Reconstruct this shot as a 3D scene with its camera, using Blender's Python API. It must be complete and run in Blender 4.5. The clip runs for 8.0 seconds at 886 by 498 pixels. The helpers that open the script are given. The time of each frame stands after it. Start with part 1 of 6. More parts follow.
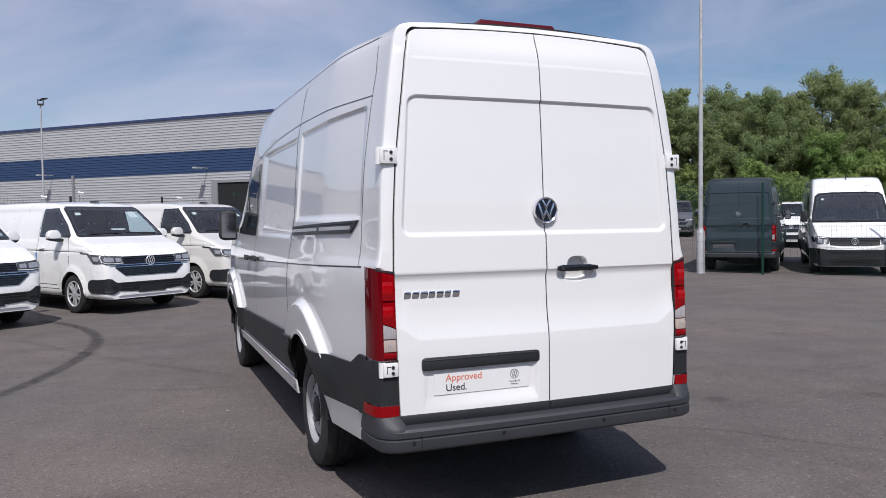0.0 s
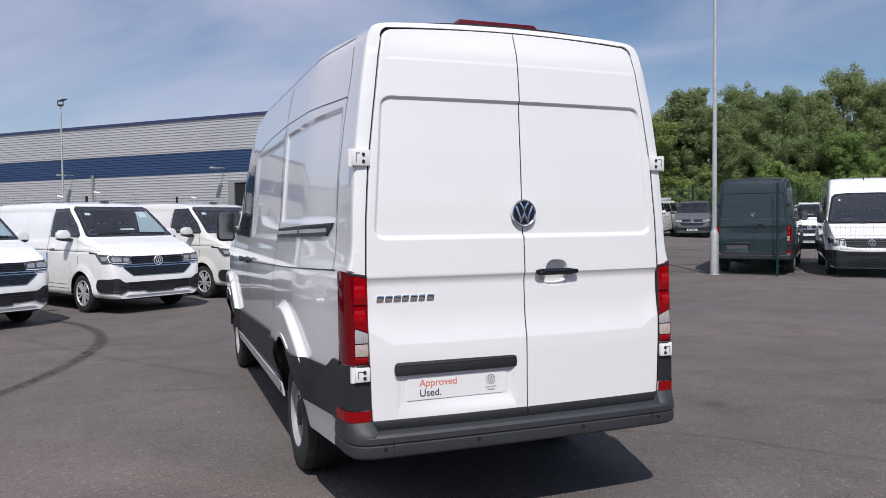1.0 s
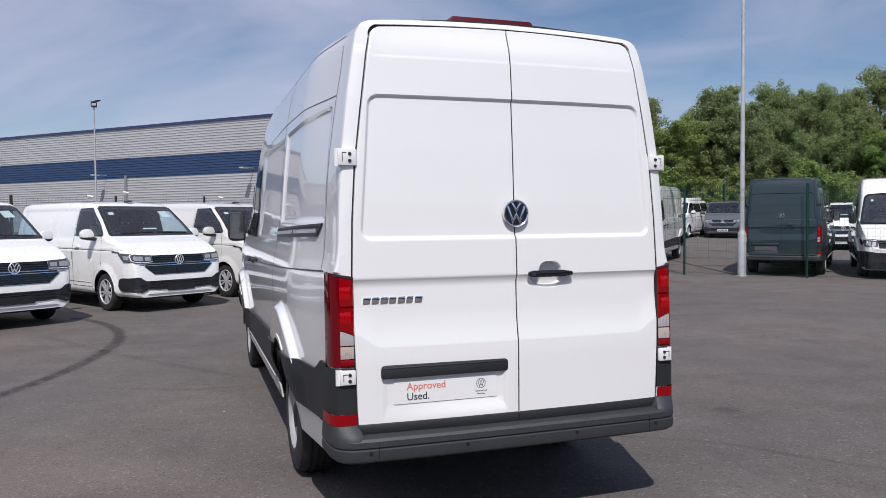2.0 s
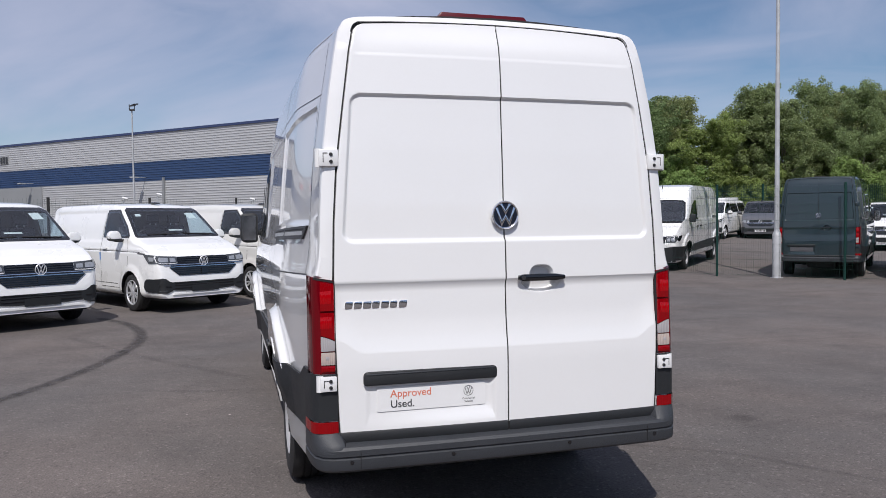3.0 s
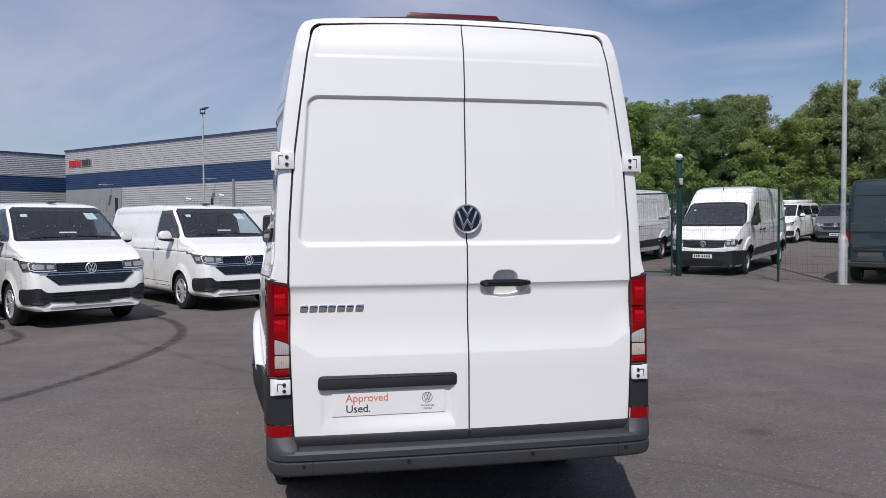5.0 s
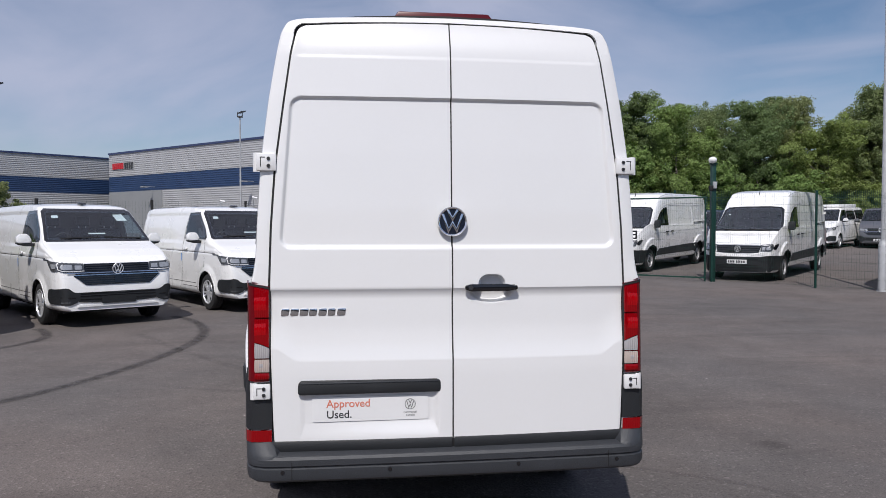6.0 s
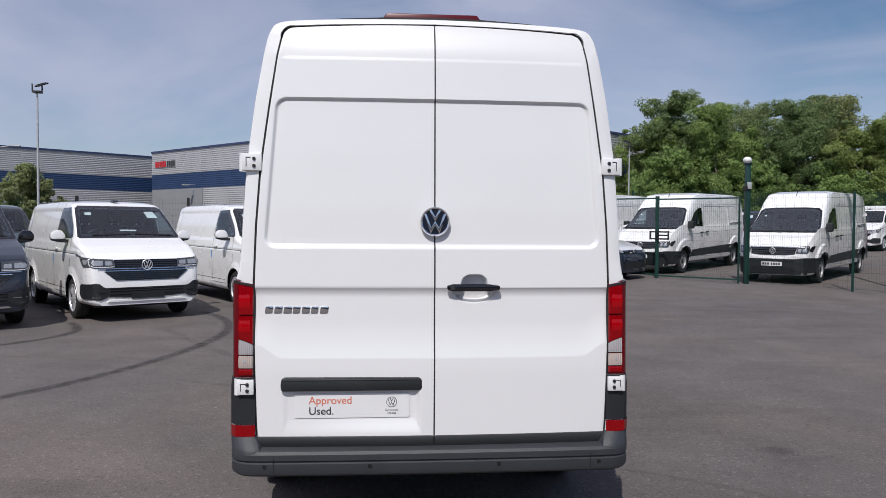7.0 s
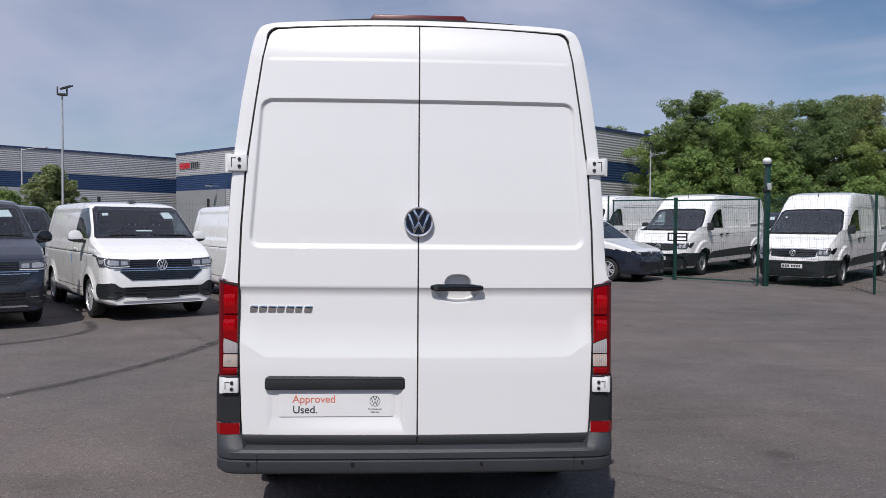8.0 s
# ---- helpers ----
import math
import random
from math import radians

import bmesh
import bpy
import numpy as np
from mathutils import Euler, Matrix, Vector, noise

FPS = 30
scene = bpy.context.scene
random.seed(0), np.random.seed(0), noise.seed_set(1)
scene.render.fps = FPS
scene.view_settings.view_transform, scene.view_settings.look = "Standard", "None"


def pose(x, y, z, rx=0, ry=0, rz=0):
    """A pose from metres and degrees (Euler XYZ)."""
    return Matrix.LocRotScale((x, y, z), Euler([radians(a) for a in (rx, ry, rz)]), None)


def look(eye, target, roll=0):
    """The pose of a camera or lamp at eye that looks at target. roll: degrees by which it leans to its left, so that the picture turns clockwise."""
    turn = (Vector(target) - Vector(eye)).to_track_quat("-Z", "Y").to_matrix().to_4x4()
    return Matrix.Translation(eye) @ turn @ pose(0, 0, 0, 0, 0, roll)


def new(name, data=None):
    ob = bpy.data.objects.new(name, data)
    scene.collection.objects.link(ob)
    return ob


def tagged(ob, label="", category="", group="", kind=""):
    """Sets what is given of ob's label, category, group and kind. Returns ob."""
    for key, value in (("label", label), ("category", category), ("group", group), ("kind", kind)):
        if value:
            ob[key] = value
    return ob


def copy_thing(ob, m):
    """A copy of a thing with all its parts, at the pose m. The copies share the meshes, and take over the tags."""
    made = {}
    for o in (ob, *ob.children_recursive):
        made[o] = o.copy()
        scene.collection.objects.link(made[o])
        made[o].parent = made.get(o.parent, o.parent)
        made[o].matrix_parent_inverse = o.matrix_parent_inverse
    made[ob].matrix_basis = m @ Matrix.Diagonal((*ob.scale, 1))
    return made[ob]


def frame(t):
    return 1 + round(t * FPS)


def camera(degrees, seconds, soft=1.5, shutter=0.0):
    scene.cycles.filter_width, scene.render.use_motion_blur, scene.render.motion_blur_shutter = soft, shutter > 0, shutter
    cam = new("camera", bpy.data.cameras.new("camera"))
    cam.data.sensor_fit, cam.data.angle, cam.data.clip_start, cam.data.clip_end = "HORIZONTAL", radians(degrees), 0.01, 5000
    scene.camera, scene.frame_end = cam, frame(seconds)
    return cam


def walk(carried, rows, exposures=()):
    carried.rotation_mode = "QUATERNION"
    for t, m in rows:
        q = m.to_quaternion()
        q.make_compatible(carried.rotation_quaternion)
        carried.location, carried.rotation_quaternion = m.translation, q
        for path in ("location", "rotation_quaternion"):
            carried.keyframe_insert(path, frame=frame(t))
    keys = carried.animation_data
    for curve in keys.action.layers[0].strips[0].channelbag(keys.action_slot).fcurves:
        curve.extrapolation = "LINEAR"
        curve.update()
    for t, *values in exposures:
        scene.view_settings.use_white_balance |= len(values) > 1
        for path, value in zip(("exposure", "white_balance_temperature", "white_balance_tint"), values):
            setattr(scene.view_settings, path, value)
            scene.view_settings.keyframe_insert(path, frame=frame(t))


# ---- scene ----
from mathutils.bvhtree import BVHTree

cam = camera(60.8, 8.0, soft=0.65)
PATH = [
    (0, (-1.979, -3.482, 1.54), (-1.223, -1.632, 1.464), -0.7),
    (0.5, (-1.876, -3.488, 1.544), (-1.138, -1.631, 1.468), -0.7),
    (1, (-1.756, -3.511, 1.553), (-1.046, -1.642, 1.477), -0.6),
    (1.5, (-1.654, -3.525, 1.553), (-0.98, -1.644, 1.476), -0.5),
    (3, (-1.281, -3.477, 1.559), (-0.737, -1.554, 1.486), -0.6),
    (3.5, (-1.137, -3.495, 1.559), (-0.645, -1.558, 1.483), -0.6),
    (4, (-1.0, -3.529, 1.57), (-0.553, -1.581, 1.493), -0.5),
    (4.5, (-0.886, -3.545, 1.568), (-0.478, -1.588, 1.494), -0.4),
    (6, (-0.509, -3.493, 1.565), (-0.241, -1.512, 1.505), -0.0),
    (6.5, (-0.391, -3.514, 1.564), (-0.176, -1.527, 1.502), 0.2),
    (7, (-0.255, -3.544, 1.571), (-0.088, -1.552, 1.508), 0.4),
    (7.5, (-0.147, -3.567, 1.572), (-0.015, -1.572, 1.509), 0.6),
    (8, (-0.074, -3.565, 1.567), (0.033, -1.569, 1.507), 0.5),
]
walk(cam, [(t, look(eye, target, roll)) for t, eye, target, roll in PATH],
     [(0.0, -0.05, 6240, 13), (4.5, -0.14, 6240, 13), (8.0, -0.185, 6240, 13)])
# ---------------------------------------------------------------- world, sun
SUN_WAY = Vector((0.31, 0.951, -1.28)).normalized()      # the way the sunlight travels
SUN_EL = math.asin(-SUN_WAY.z)
SUN_AZ = math.atan2(-SUN_WAY.x, -SUN_WAY.y)              # from north (+y) towards east (+x)

world = bpy.data.worlds.new("sky")
scene.world = world
world.use_nodes = True
wn, wl = world.node_tree.nodes, world.node_tree.links
wn.clear()
w_out = wn.new("ShaderNodeOutputWorld")
w_bg = wn.new("ShaderNodeBackground")
w_sky = wn.new("ShaderNodeTexSky")
w_sky.sky_type = "NISHITA"
w_sky.sun_disc = False
w_sky.sun_elevation = SUN_EL
w_sky.sun_rotation = SUN_AZ
w_sky.altitude = 60
w_sky.air_density = 1.0
w_sky.dust_density = 0.45
w_sky.ozone_density = 3.0
w_co = wn.new("ShaderNodeTexCoord")
w_map = wn.new("ShaderNodeMapping")
w_map.inputs["Scale"].default_value = (1.0, 1.0, 2.6)
w_map.inputs["Rotation"].default_value = (0.10, 0.16, 0.5)
w_n1 = wn.new("ShaderNodeTexNoise")
w_n1.inputs["Scale"].default_value = 1.7
w_n1.inputs["Detail"].default_value = 7
w_n1.inputs["Roughness"].default_value = 0.52
w_n1.inputs["Distortion"].default_value = 0.5
w_rp = wn.new("ShaderNodeValToRGB")
w_rp.color_ramp.elements[0].position = 0.50
w_rp.color_ramp.elements[0].color = (0, 0, 0, 1)
w_rp.color_ramp.elements[1].position = 0.74
w_rp.color_ramp.elements[1].color = (0.70, 0.70, 0.70, 1)
w_mix = wn.new("ShaderNodeMixRGB")
w_mix.inputs["Color2"].default_value = (6.8, 6.95, 8.4, 1)
wl.new(w_co.outputs["Generated"], w_map.inputs["Vector"])
wl.new(w_map.outputs["Vector"], w_n1.inputs["Vector"])
w_dir = wn.new("ShaderNodeVectorMath")                  # the veil of cloud thickens towards the north-west
w_dir.operation = "DOT_PRODUCT"
w_dir.inputs[1].default_value = (-0.23, 0.025, 0.30)
w_add = wn.new("ShaderNodeMath")
wl.new(w_co.outputs["Generated"], w_dir.inputs[0])
wl.new(w_n1.outputs["Fac"], w_add.inputs[0])
wl.new(w_dir.outputs["Value"], w_add.inputs[1])
wl.new(w_add.outputs[0], w_rp.inputs["Fac"])
w_map2 = wn.new("ShaderNodeMapping")                    # drawn-out wisps
w_map2.inputs["Rotation"].default_value = (0.0, 0.35, 0.9)
w_map2.inputs["Scale"].default_value = (1.2, 1.6, 6.5)
w_n2 = wn.new("ShaderNodeTexNoise")
w_n2.inputs["Scale"].default_value = 1.5
w_n2.inputs["Detail"].default_value = 6
w_n2.inputs["Roughness"].default_value = 0.48
w_n2.inputs["Distortion"].default_value = 0.7
w_rp2 = wn.new("ShaderNodeValToRGB")
w_rp2.color_ramp.elements[0].position = 0.46
w_rp2.color_ramp.elements[0].color = (0, 0, 0, 1)
w_rp2.color_ramp.elements[1].position = 0.72
w_rp2.color_ramp.elements[1].color = (0.62, 0.62, 0.62, 1)
w_max = wn.new("ShaderNodeMath")
w_max.operation = "MAXIMUM"
wl.new(w_co.outputs["Generated"], w_map2.inputs["Vector"])
wl.new(w_map2.outputs["Vector"], w_n2.inputs["Vector"])
wl.new(w_n2.outputs["Fac"], w_rp2.inputs["Fac"])
wl.new(w_rp.outputs["Color"], w_max.inputs[0])
wl.new(w_rp2.outputs["Color"], w_max.inputs[1])
wl.new(w_max.outputs[0], w_mix.inputs["Fac"])
wl.new(w_sky.outputs["Color"], w_mix.inputs["Color1"])
wl.new(w_mix.outputs["Color"], w_bg.inputs["Color"])
w_bg.inputs["Strength"].default_value = 0.087
wl.new(w_bg.outputs["Background"], w_out.inputs["Surface"])

sun_data = bpy.data.lights.new("sun", "SUN")
sun_data.energy = 4.05
sun_data.angle = radians(0.53)
sun_data.color = (1.0, 0.95, 0.865)
sun = new("sun", sun_data)
sun.matrix_world = look((-8, -30, 40), Vector((-8, -30, 40)) + SUN_WAY)


# ---------------------------------------------------------------- materials
def material(name, color, rough=0.5, metal=0.0, coat=0.0, spread=0.08, scale=6.0, bump=0.0, bump_scale=60.0, spec=0.5, fine=0.5):
    """A principled surface whose colour and gloss vary at two scales."""
    m = bpy.data.materials.new(name)
    m.use_nodes = True
    n, l = m.node_tree.nodes, m.node_tree.links
    b = n["Principled BSDF"]
    b.inputs["Metallic"].default_value = metal
    b.inputs["Coat Weight"].default_value = coat
    b.inputs["Coat Roughness"].default_value = 0.03
    b.inputs["Specular IOR Level"].default_value = spec
    co = n.new("ShaderNodeTexCoord")
    n1 = n.new("ShaderNodeTexNoise")
    n1.inputs["Scale"].default_value = scale
    n1.inputs["Detail"].default_value = 5
    n2 = n.new("ShaderNodeTexNoise")
    n2.inputs["Scale"].default_value = bump_scale
    n2.inputs["Detail"].default_value = 3
    l.new(co.outputs["Object"], n1.inputs["Vector"])
    l.new(co.outputs["Object"], n2.inputs["Vector"])
    mx = n.new("ShaderNodeMath")
    mx.operation = "MULTIPLY_ADD"
    l.new(n2.outputs["Fac"], mx.inputs[0])
    mx.inputs[1].default_value = fine
    l.new(n1.outputs["Fac"], mx.inputs[2])
    rp = n.new("ShaderNodeMapRange")
    rp.inputs["From Min"].default_value = 0.3 + fine * 0.3
    rp.inputs["From Max"].default_value = 0.7 + fine * 0.7
    rp.inputs["To Min"].default_value = 1 - spread
    rp.inputs["To Max"].default_value = 1 + spread
    l.new(mx.outputs[0], rp.inputs["Value"])
    hs = n.new("ShaderNodeHueSaturation")
    hs.inputs["Color"].default_value = (*color, 1)
    l.new(rp.outputs["Result"], hs.inputs["Value"])
    l.new(hs.outputs["Color"], b.inputs["Base Color"])
    rr = n.new("ShaderNodeMapRange")
    rr.inputs["To Min"].default_value = max(rough * 0.85, 0.01)
    rr.inputs["To Max"].default_value = min(rough * 1.15, 1)
    l.new(n1.outputs["Fac"], rr.inputs["Value"])
    l.new(rr.outputs["Result"], b.inputs["Roughness"])
    if bump:
        bp = n.new("ShaderNodeBump")
        bp.inputs["Strength"].default_value = bump
        bp.inputs["Distance"].default_value = 0.004
        l.new(n2.outputs["Fac"], bp.inputs["Height"])
        l.new(bp.outputs["Normal"], b.inputs["Normal"])
    return m


def glass(name, tint=(0.84, 0.90, 0.88), gloss=0.08):
    """A thin tinted pane: clear straight through, with a mirror-like gloss that grows towards the edge of view."""
    m = bpy.data.materials.new(name)
    m.use_nodes = True
    n, l = m.node_tree.nodes, m.node_tree.links
    n.remove(n["Principled BSDF"])
    tr = n.new("ShaderNodeBsdfTransparent")
    tr.inputs["Color"].default_value = (*tint, 1)
    gl = n.new("ShaderNodeBsdfGlossy")
    gl.inputs["Roughness"].default_value = 0.02
    lw = n.new("ShaderNodeLayerWeight")
    lw.inputs["Blend"].default_value = 0.5
    pw = n.new("ShaderNodeMath")
    pw.operation = "POWER"
    pw.inputs[1].default_value = 4.5
    ma = n.new("ShaderNodeMath")
    ma.operation = "MULTIPLY_ADD"
    ma.inputs[1].default_value = 1 - gloss
    ma.inputs[2].default_value = gloss
    mx = n.new("ShaderNodeMixShader")
    l.new(lw.outputs["Facing"], pw.inputs[0])
    l.new(pw.outputs[0], ma.inputs[0])
    l.new(ma.outputs[0], mx.inputs[0])
    l.new(tr.outputs[0], mx.inputs[1])
    l.new(gl.outputs[0], mx.inputs[2])
    l.new(mx.outputs[0], n["Material Output"].inputs[0])
    return m


def lens(name, color, rough=0.12, rib=0.35):
    """Coloured clear plastic over a ribbed reflector."""
    m = material(name, color, rough, coat=0.22, spread=0.05, spec=0.22)
    n, l = m.node_tree.nodes, m.node_tree.links
    b = n["Principled BSDF"]
    co = n.new("ShaderNodeTexCoord")
    wv = n.new("ShaderNodeTexWave")
    wv.bands_direction = "X"
    wv.inputs["Scale"].default_value = 34
    l.new(co.outputs["Object"], wv.inputs["Vector"])
    bp = n.new("ShaderNodeBump")
    bp.inputs["Strength"].default_value = rib
    bp.inputs["Distance"].default_value = 0.003
    l.new(wv.outputs["Fac"], bp.inputs["Height"])
    l.new(bp.outputs["Normal"], b.inputs["Normal"])
    return m


def asphalt():
    m = bpy.data.materials.new("asphalt")
    m.use_nodes = True
    n, l = m.node_tree.nodes, m.node_tree.links
    b = n["Principled BSDF"]
    co = n.new("ShaderNodeTexCoord")

    def nz(scale, detail=4, rough=0.55):
        t = n.new("ShaderNodeTexNoise")
        t.inputs["Scale"].default_value = scale
        t.inputs["Detail"].default_value = detail
        t.inputs["Roughness"].default_value = rough
        l.new(co.outputs["Object"], t.inputs["Vector"])
        return t

    def mapped(src, a, z, lo, hi):
        r = n.new("ShaderNodeMapRange")
        r.inputs["From Min"].default_value, r.inputs["From Max"].default_value = a, z
        r.inputs["To Min"].default_value, r.inputs["To Max"].default_value = lo, hi
        l.new(src, r.inputs["Value"])
        return r.outputs["Result"]

    def times(a, c):
        q = n.new("ShaderNodeMath")
        q.operation = "MULTIPLY"
        l.new(a, q.inputs[0])
        l.new(c, q.inputs[1])
        return q.outputs[0]

    big_n = nz(0.16, 5, 0.6)
    big = mapped(big_n.outputs["Fac"], 0.3, 0.7, 0.86, 1.15)
    mid = mapped(nz(1.1, 8, 0.66).outputs["Fac"], 0.3, 0.7, 0.80, 1.18)
    grain = mapped(nz(95, 2, 0.8).outputs["Fac"], 0.32, 0.68, 0.74, 1.26)
    # scuffs drawn out along the way the vehicles go
    sm = n.new("ShaderNodeMapping")
    sm.inputs["Rotation"].default_value = (0, 0, 0.62)
    sm.inputs["Scale"].default_value = (0.22, 1.3, 1.0)
    l.new(co.outputs["Object"], sm.inputs["Vector"])
    sn = n.new("ShaderNodeTexNoise")
    sn.inputs["Scale"].default_value = 1.1
    sn.inputs["Detail"].default_value = 6
    sn.inputs["Roughness"].default_value = 0.65
    sn.inputs["Distortion"].default_value = 0.6
    l.new(sm.outputs["Vector"], sn.inputs["Vector"])
    scuff = mapped(sn.outputs["Fac"], 0.56, 0.72, 1.0, 0.76)
    vo = n.new("ShaderNodeTexVoronoi")
    vo.inputs["Scale"].default_value = 62
    l.new(co.outputs["Object"], vo.inputs["Vector"])
    sep = n.new("ShaderNodeSeparateColor")
    l.new(vo.outputs["Color"], sep.inputs["Color"])
    stones = times(mapped(sep.outputs["Red"], 0.88, 1.0, 1.0, 1.5), mapped(sep.outputs["Green"], 0.0, 0.18, 0.72, 1.0))
    # a few pale chips of stone
    vo3 = n.new("ShaderNodeTexVoronoi")
    vo3.inputs["Scale"].default_value = 2.6
    l.new(co.outputs["Object"], vo3.inputs["Vector"])
    chips = mapped(vo3.outputs["Distance"], 0.016, 0.034, 3.6, 1.0)
    # small dark spots where oil dripped
    vo2 = n.new("ShaderNodeTexVoronoi")
    vo2.inputs["Scale"].default_value = 0.75
    vo2.inputs["Randomness"].default_value = 1.0
    l.new(co.outputs["Object"], vo2.inputs["Vector"])
    spots = mapped(vo2.outputs["Distance"], 0.05, 0.11, 0.72, 1.0)
    val = times(times(times(times(times(times(big, mid), grain), stones), spots), chips), scuff)
    hs = n.new("ShaderNodeHueSaturation")
    # the older patches are browner
    tone = n.new("ShaderNodeMixRGB")
    tone.inputs["Color1"].default_value = (0.125, 0.114, 0.110, 1)
    tone.inputs["Color2"].default_value = (0.135, 0.115, 0.106, 1)
    l.new(mapped(nz(0.35, 4, 0.6).outputs["Fac"], 0.35, 0.65, 0.0, 1.0), tone.inputs["Fac"])
    l.new(tone.outputs["Color"], hs.inputs["Color"])
    l.new(val, hs.inputs["Value"])
    l.new(hs.outputs["Color"], b.inputs["Base Color"])
    b.inputs["Roughness"].default_value = 0.88
    b.inputs["Specular IOR Level"].default_value = 0.35
    bp = n.new("ShaderNodeBump")
    bp.inputs["Strength"].default_value = 0.5
    bp.inputs["Distance"].default_value = 0.006
    l.new(vo.outputs["Distance"], bp.inputs["Height"])
    l.new(bp.outputs["Normal"], b.inputs["Normal"])
    return m


def rubbed_tyre(name="tyre_rubber_trace", strength=0.46):
    """Dark rubber left on the asphalt, thin and broken towards its edges."""
    m = bpy.data.materials.new(name)
    m.use_nodes = True
    n, l = m.node_tree.nodes, m.node_tree.links
    b = n["Principled BSDF"]
    b.inputs["Base Color"].default_value = (0.03, 0.029, 0.03, 1)
    b.inputs["Roughness"].default_value = 0.8
    uv = n.new("ShaderNodeUVMap")
    sep = n.new("ShaderNodeSeparateXYZ")
    l.new(uv.outputs["UV"], sep.inputs["Vector"])
    co = n.new("ShaderNodeTexCoord")
    nz = n.new("ShaderNodeTexNoise")
    nz.inputs["Scale"].default_value = 9
    nz.inputs["Detail"].default_value = 6
    l.new(co.outputs["Object"], nz.inputs["Vector"])
    # across: 0 at the edges, 1 in the middle
    a = n.new("ShaderNodeMath")
    a.operation = "PINGPONG"
    a.inputs[1].default_value = 0.5
    l.new(sep.outputs["X"], a.inputs[0])
    r = n.new("ShaderNodeMapRange")
    r.inputs["From Max"].default_value = 0.3
    r.inputs["To Max"].default_value = strength
    l.new(a.outputs[0], r.inputs["Value"])
    e = n.new("ShaderNodeMapRange")
    e.inputs["From Min"].default_value, e.inputs["From Max"].default_value = 0.25, 0.6
    e.inputs["To Min"].default_value, e.inputs["To Max"].default_value = 0.25, 1.0
    l.new(nz.outputs["Fac"], e.inputs["Value"])
    q = n.new("ShaderNodeMath")
    q.operation = "MULTIPLY"
    l.new(r.outputs["Result"], q.inputs[0])
    l.new(e.outputs["Result"], q.inputs[1])
    l.new(q.outputs[0], b.inputs["Alpha"])
    return m


def leaf_material(name, color, spread=0.35):
    m = bpy.data.materials.new(name)
    m.use_nodes = True
    n, l = m.node_tree.nodes, m.node_tree.links
    b = n["Principled BSDF"]
    g = n.new("ShaderNodeNewGeometry")
    r = n.new("ShaderNodeMapRange")
    r.inputs["To Min"].default_value, r.inputs["To Max"].default_value = 1 - spread, 1 + spread
    l.new(g.outputs["Random Per Island"], r.inputs["Value"])
    oi = n.new("ShaderNodeObjectInfo")
    r2 = n.new("ShaderNodeMapRange")
    r2.inputs["To Min"].default_value, r2.inputs["To Max"].default_value = 0.485, 0.515
    l.new(oi.outputs["Random"], r2.inputs["Value"])
    hs = n.new("ShaderNodeHueSaturation")
    hs.inputs["Color"].default_value = (*color, 1)
    l.new(r.outputs["Result"], hs.inputs["Value"])
    l.new(r2.outputs["Result"], hs.inputs["Hue"])
    l.new(hs.outputs["Color"], b.inputs["Base Color"])
    b.inputs["Roughness"].default_value = 0.6
    b.inputs["Specular IOR Level"].default_value = 0.18
    tr = n.new("ShaderNodeBsdfTranslucent")
    l.new(hs.outputs["Color"], tr.inputs["Color"])
    mx = n.new("ShaderNodeMixShader")
    mx.inputs["Fac"].default_value = 0.55
    l.new(b.outputs["BSDF"], mx.inputs[1])
    l.new(tr.outputs["BSDF"], mx.inputs[2])
    l.new(mx.outputs["Shader"], n["Material Output"].inputs["Surface"])
    return m


WHITE = material("white_paint", (0.80, 0.80, 0.80), 0.30, coat=1.0, spread=0.012, scale=2.0)
# lighter copy of white_paint: the parked vans' stronger light put into colour
LITWHITE = material("lit_white_paint", (0.89, 0.89, 0.88), 0.28, coat=1.0, spread=0.010, scale=2.0)
CREAM = material("pale_paint", (0.72, 0.71, 0.68), 0.30, coat=1.0, spread=0.012, scale=2.0)
NAVY = material("navy_paint", (0.009, 0.014, 0.028), 0.28, coat=1.0, spread=0.06, scale=3.0)
SLATE = material("slate_paint", (0.014, 0.029, 0.037), 0.30, coat=1.0, spread=0.06, scale=3.0)
SILVER = material("grey_metallic_paint", (0.13, 0.13, 0.14), 0.35, metal=0.4, coat=1.0, spread=0.05)
PLASTIC = material("grained_black_plastic", (0.016, 0.0175, 0.020), 0.55, spread=0.12, bump=0.25, bump_scale=420)
BUMPER = material("grained_grey_plastic", (0.034, 0.037, 0.043), 0.50, spread=0.14, scale=4, bump=0.3, bump_scale=420)
GLOSSBLACK = material("gloss_black", (0.008, 0.008, 0.010), 0.12, coat=0.6, spread=0.1)
# the shade inside a closed cabin, put into colour
CABINSHADE = material("painted_cabin_shade", (0.014, 0.015, 0.017), 0.7, spread=0.5, scale=3.5)
SEAL = material("rubber_seal", (0.010, 0.010, 0.011), 0.7)
TYRE = material("tyre_rubber", (0.022, 0.022, 0.023), 0.75, spread=0.25, scale=9, bump=0.3, bump_scale=90)
STEEL = material("silver_painted_steel", (0.36, 0.36, 0.37), 0.42, metal=0.2, spread=0.10)
DARKSTEEL = material("dark_steel", (0.07, 0.07, 0.075), 0.45, metal=0.6, spread=0.15)
BRIGHT = material("satin_chrome", (0.78, 0.79, 0.82), 0.30, metal=0.55, spread=0.03)
CHROME = material("chrome", (0.80, 0.81, 0.83), 0.12, metal=1.0, spread=0.03)
RED = lens("red_lens", (0.24, 0.0006, 0.003), 0.10, 0.25)
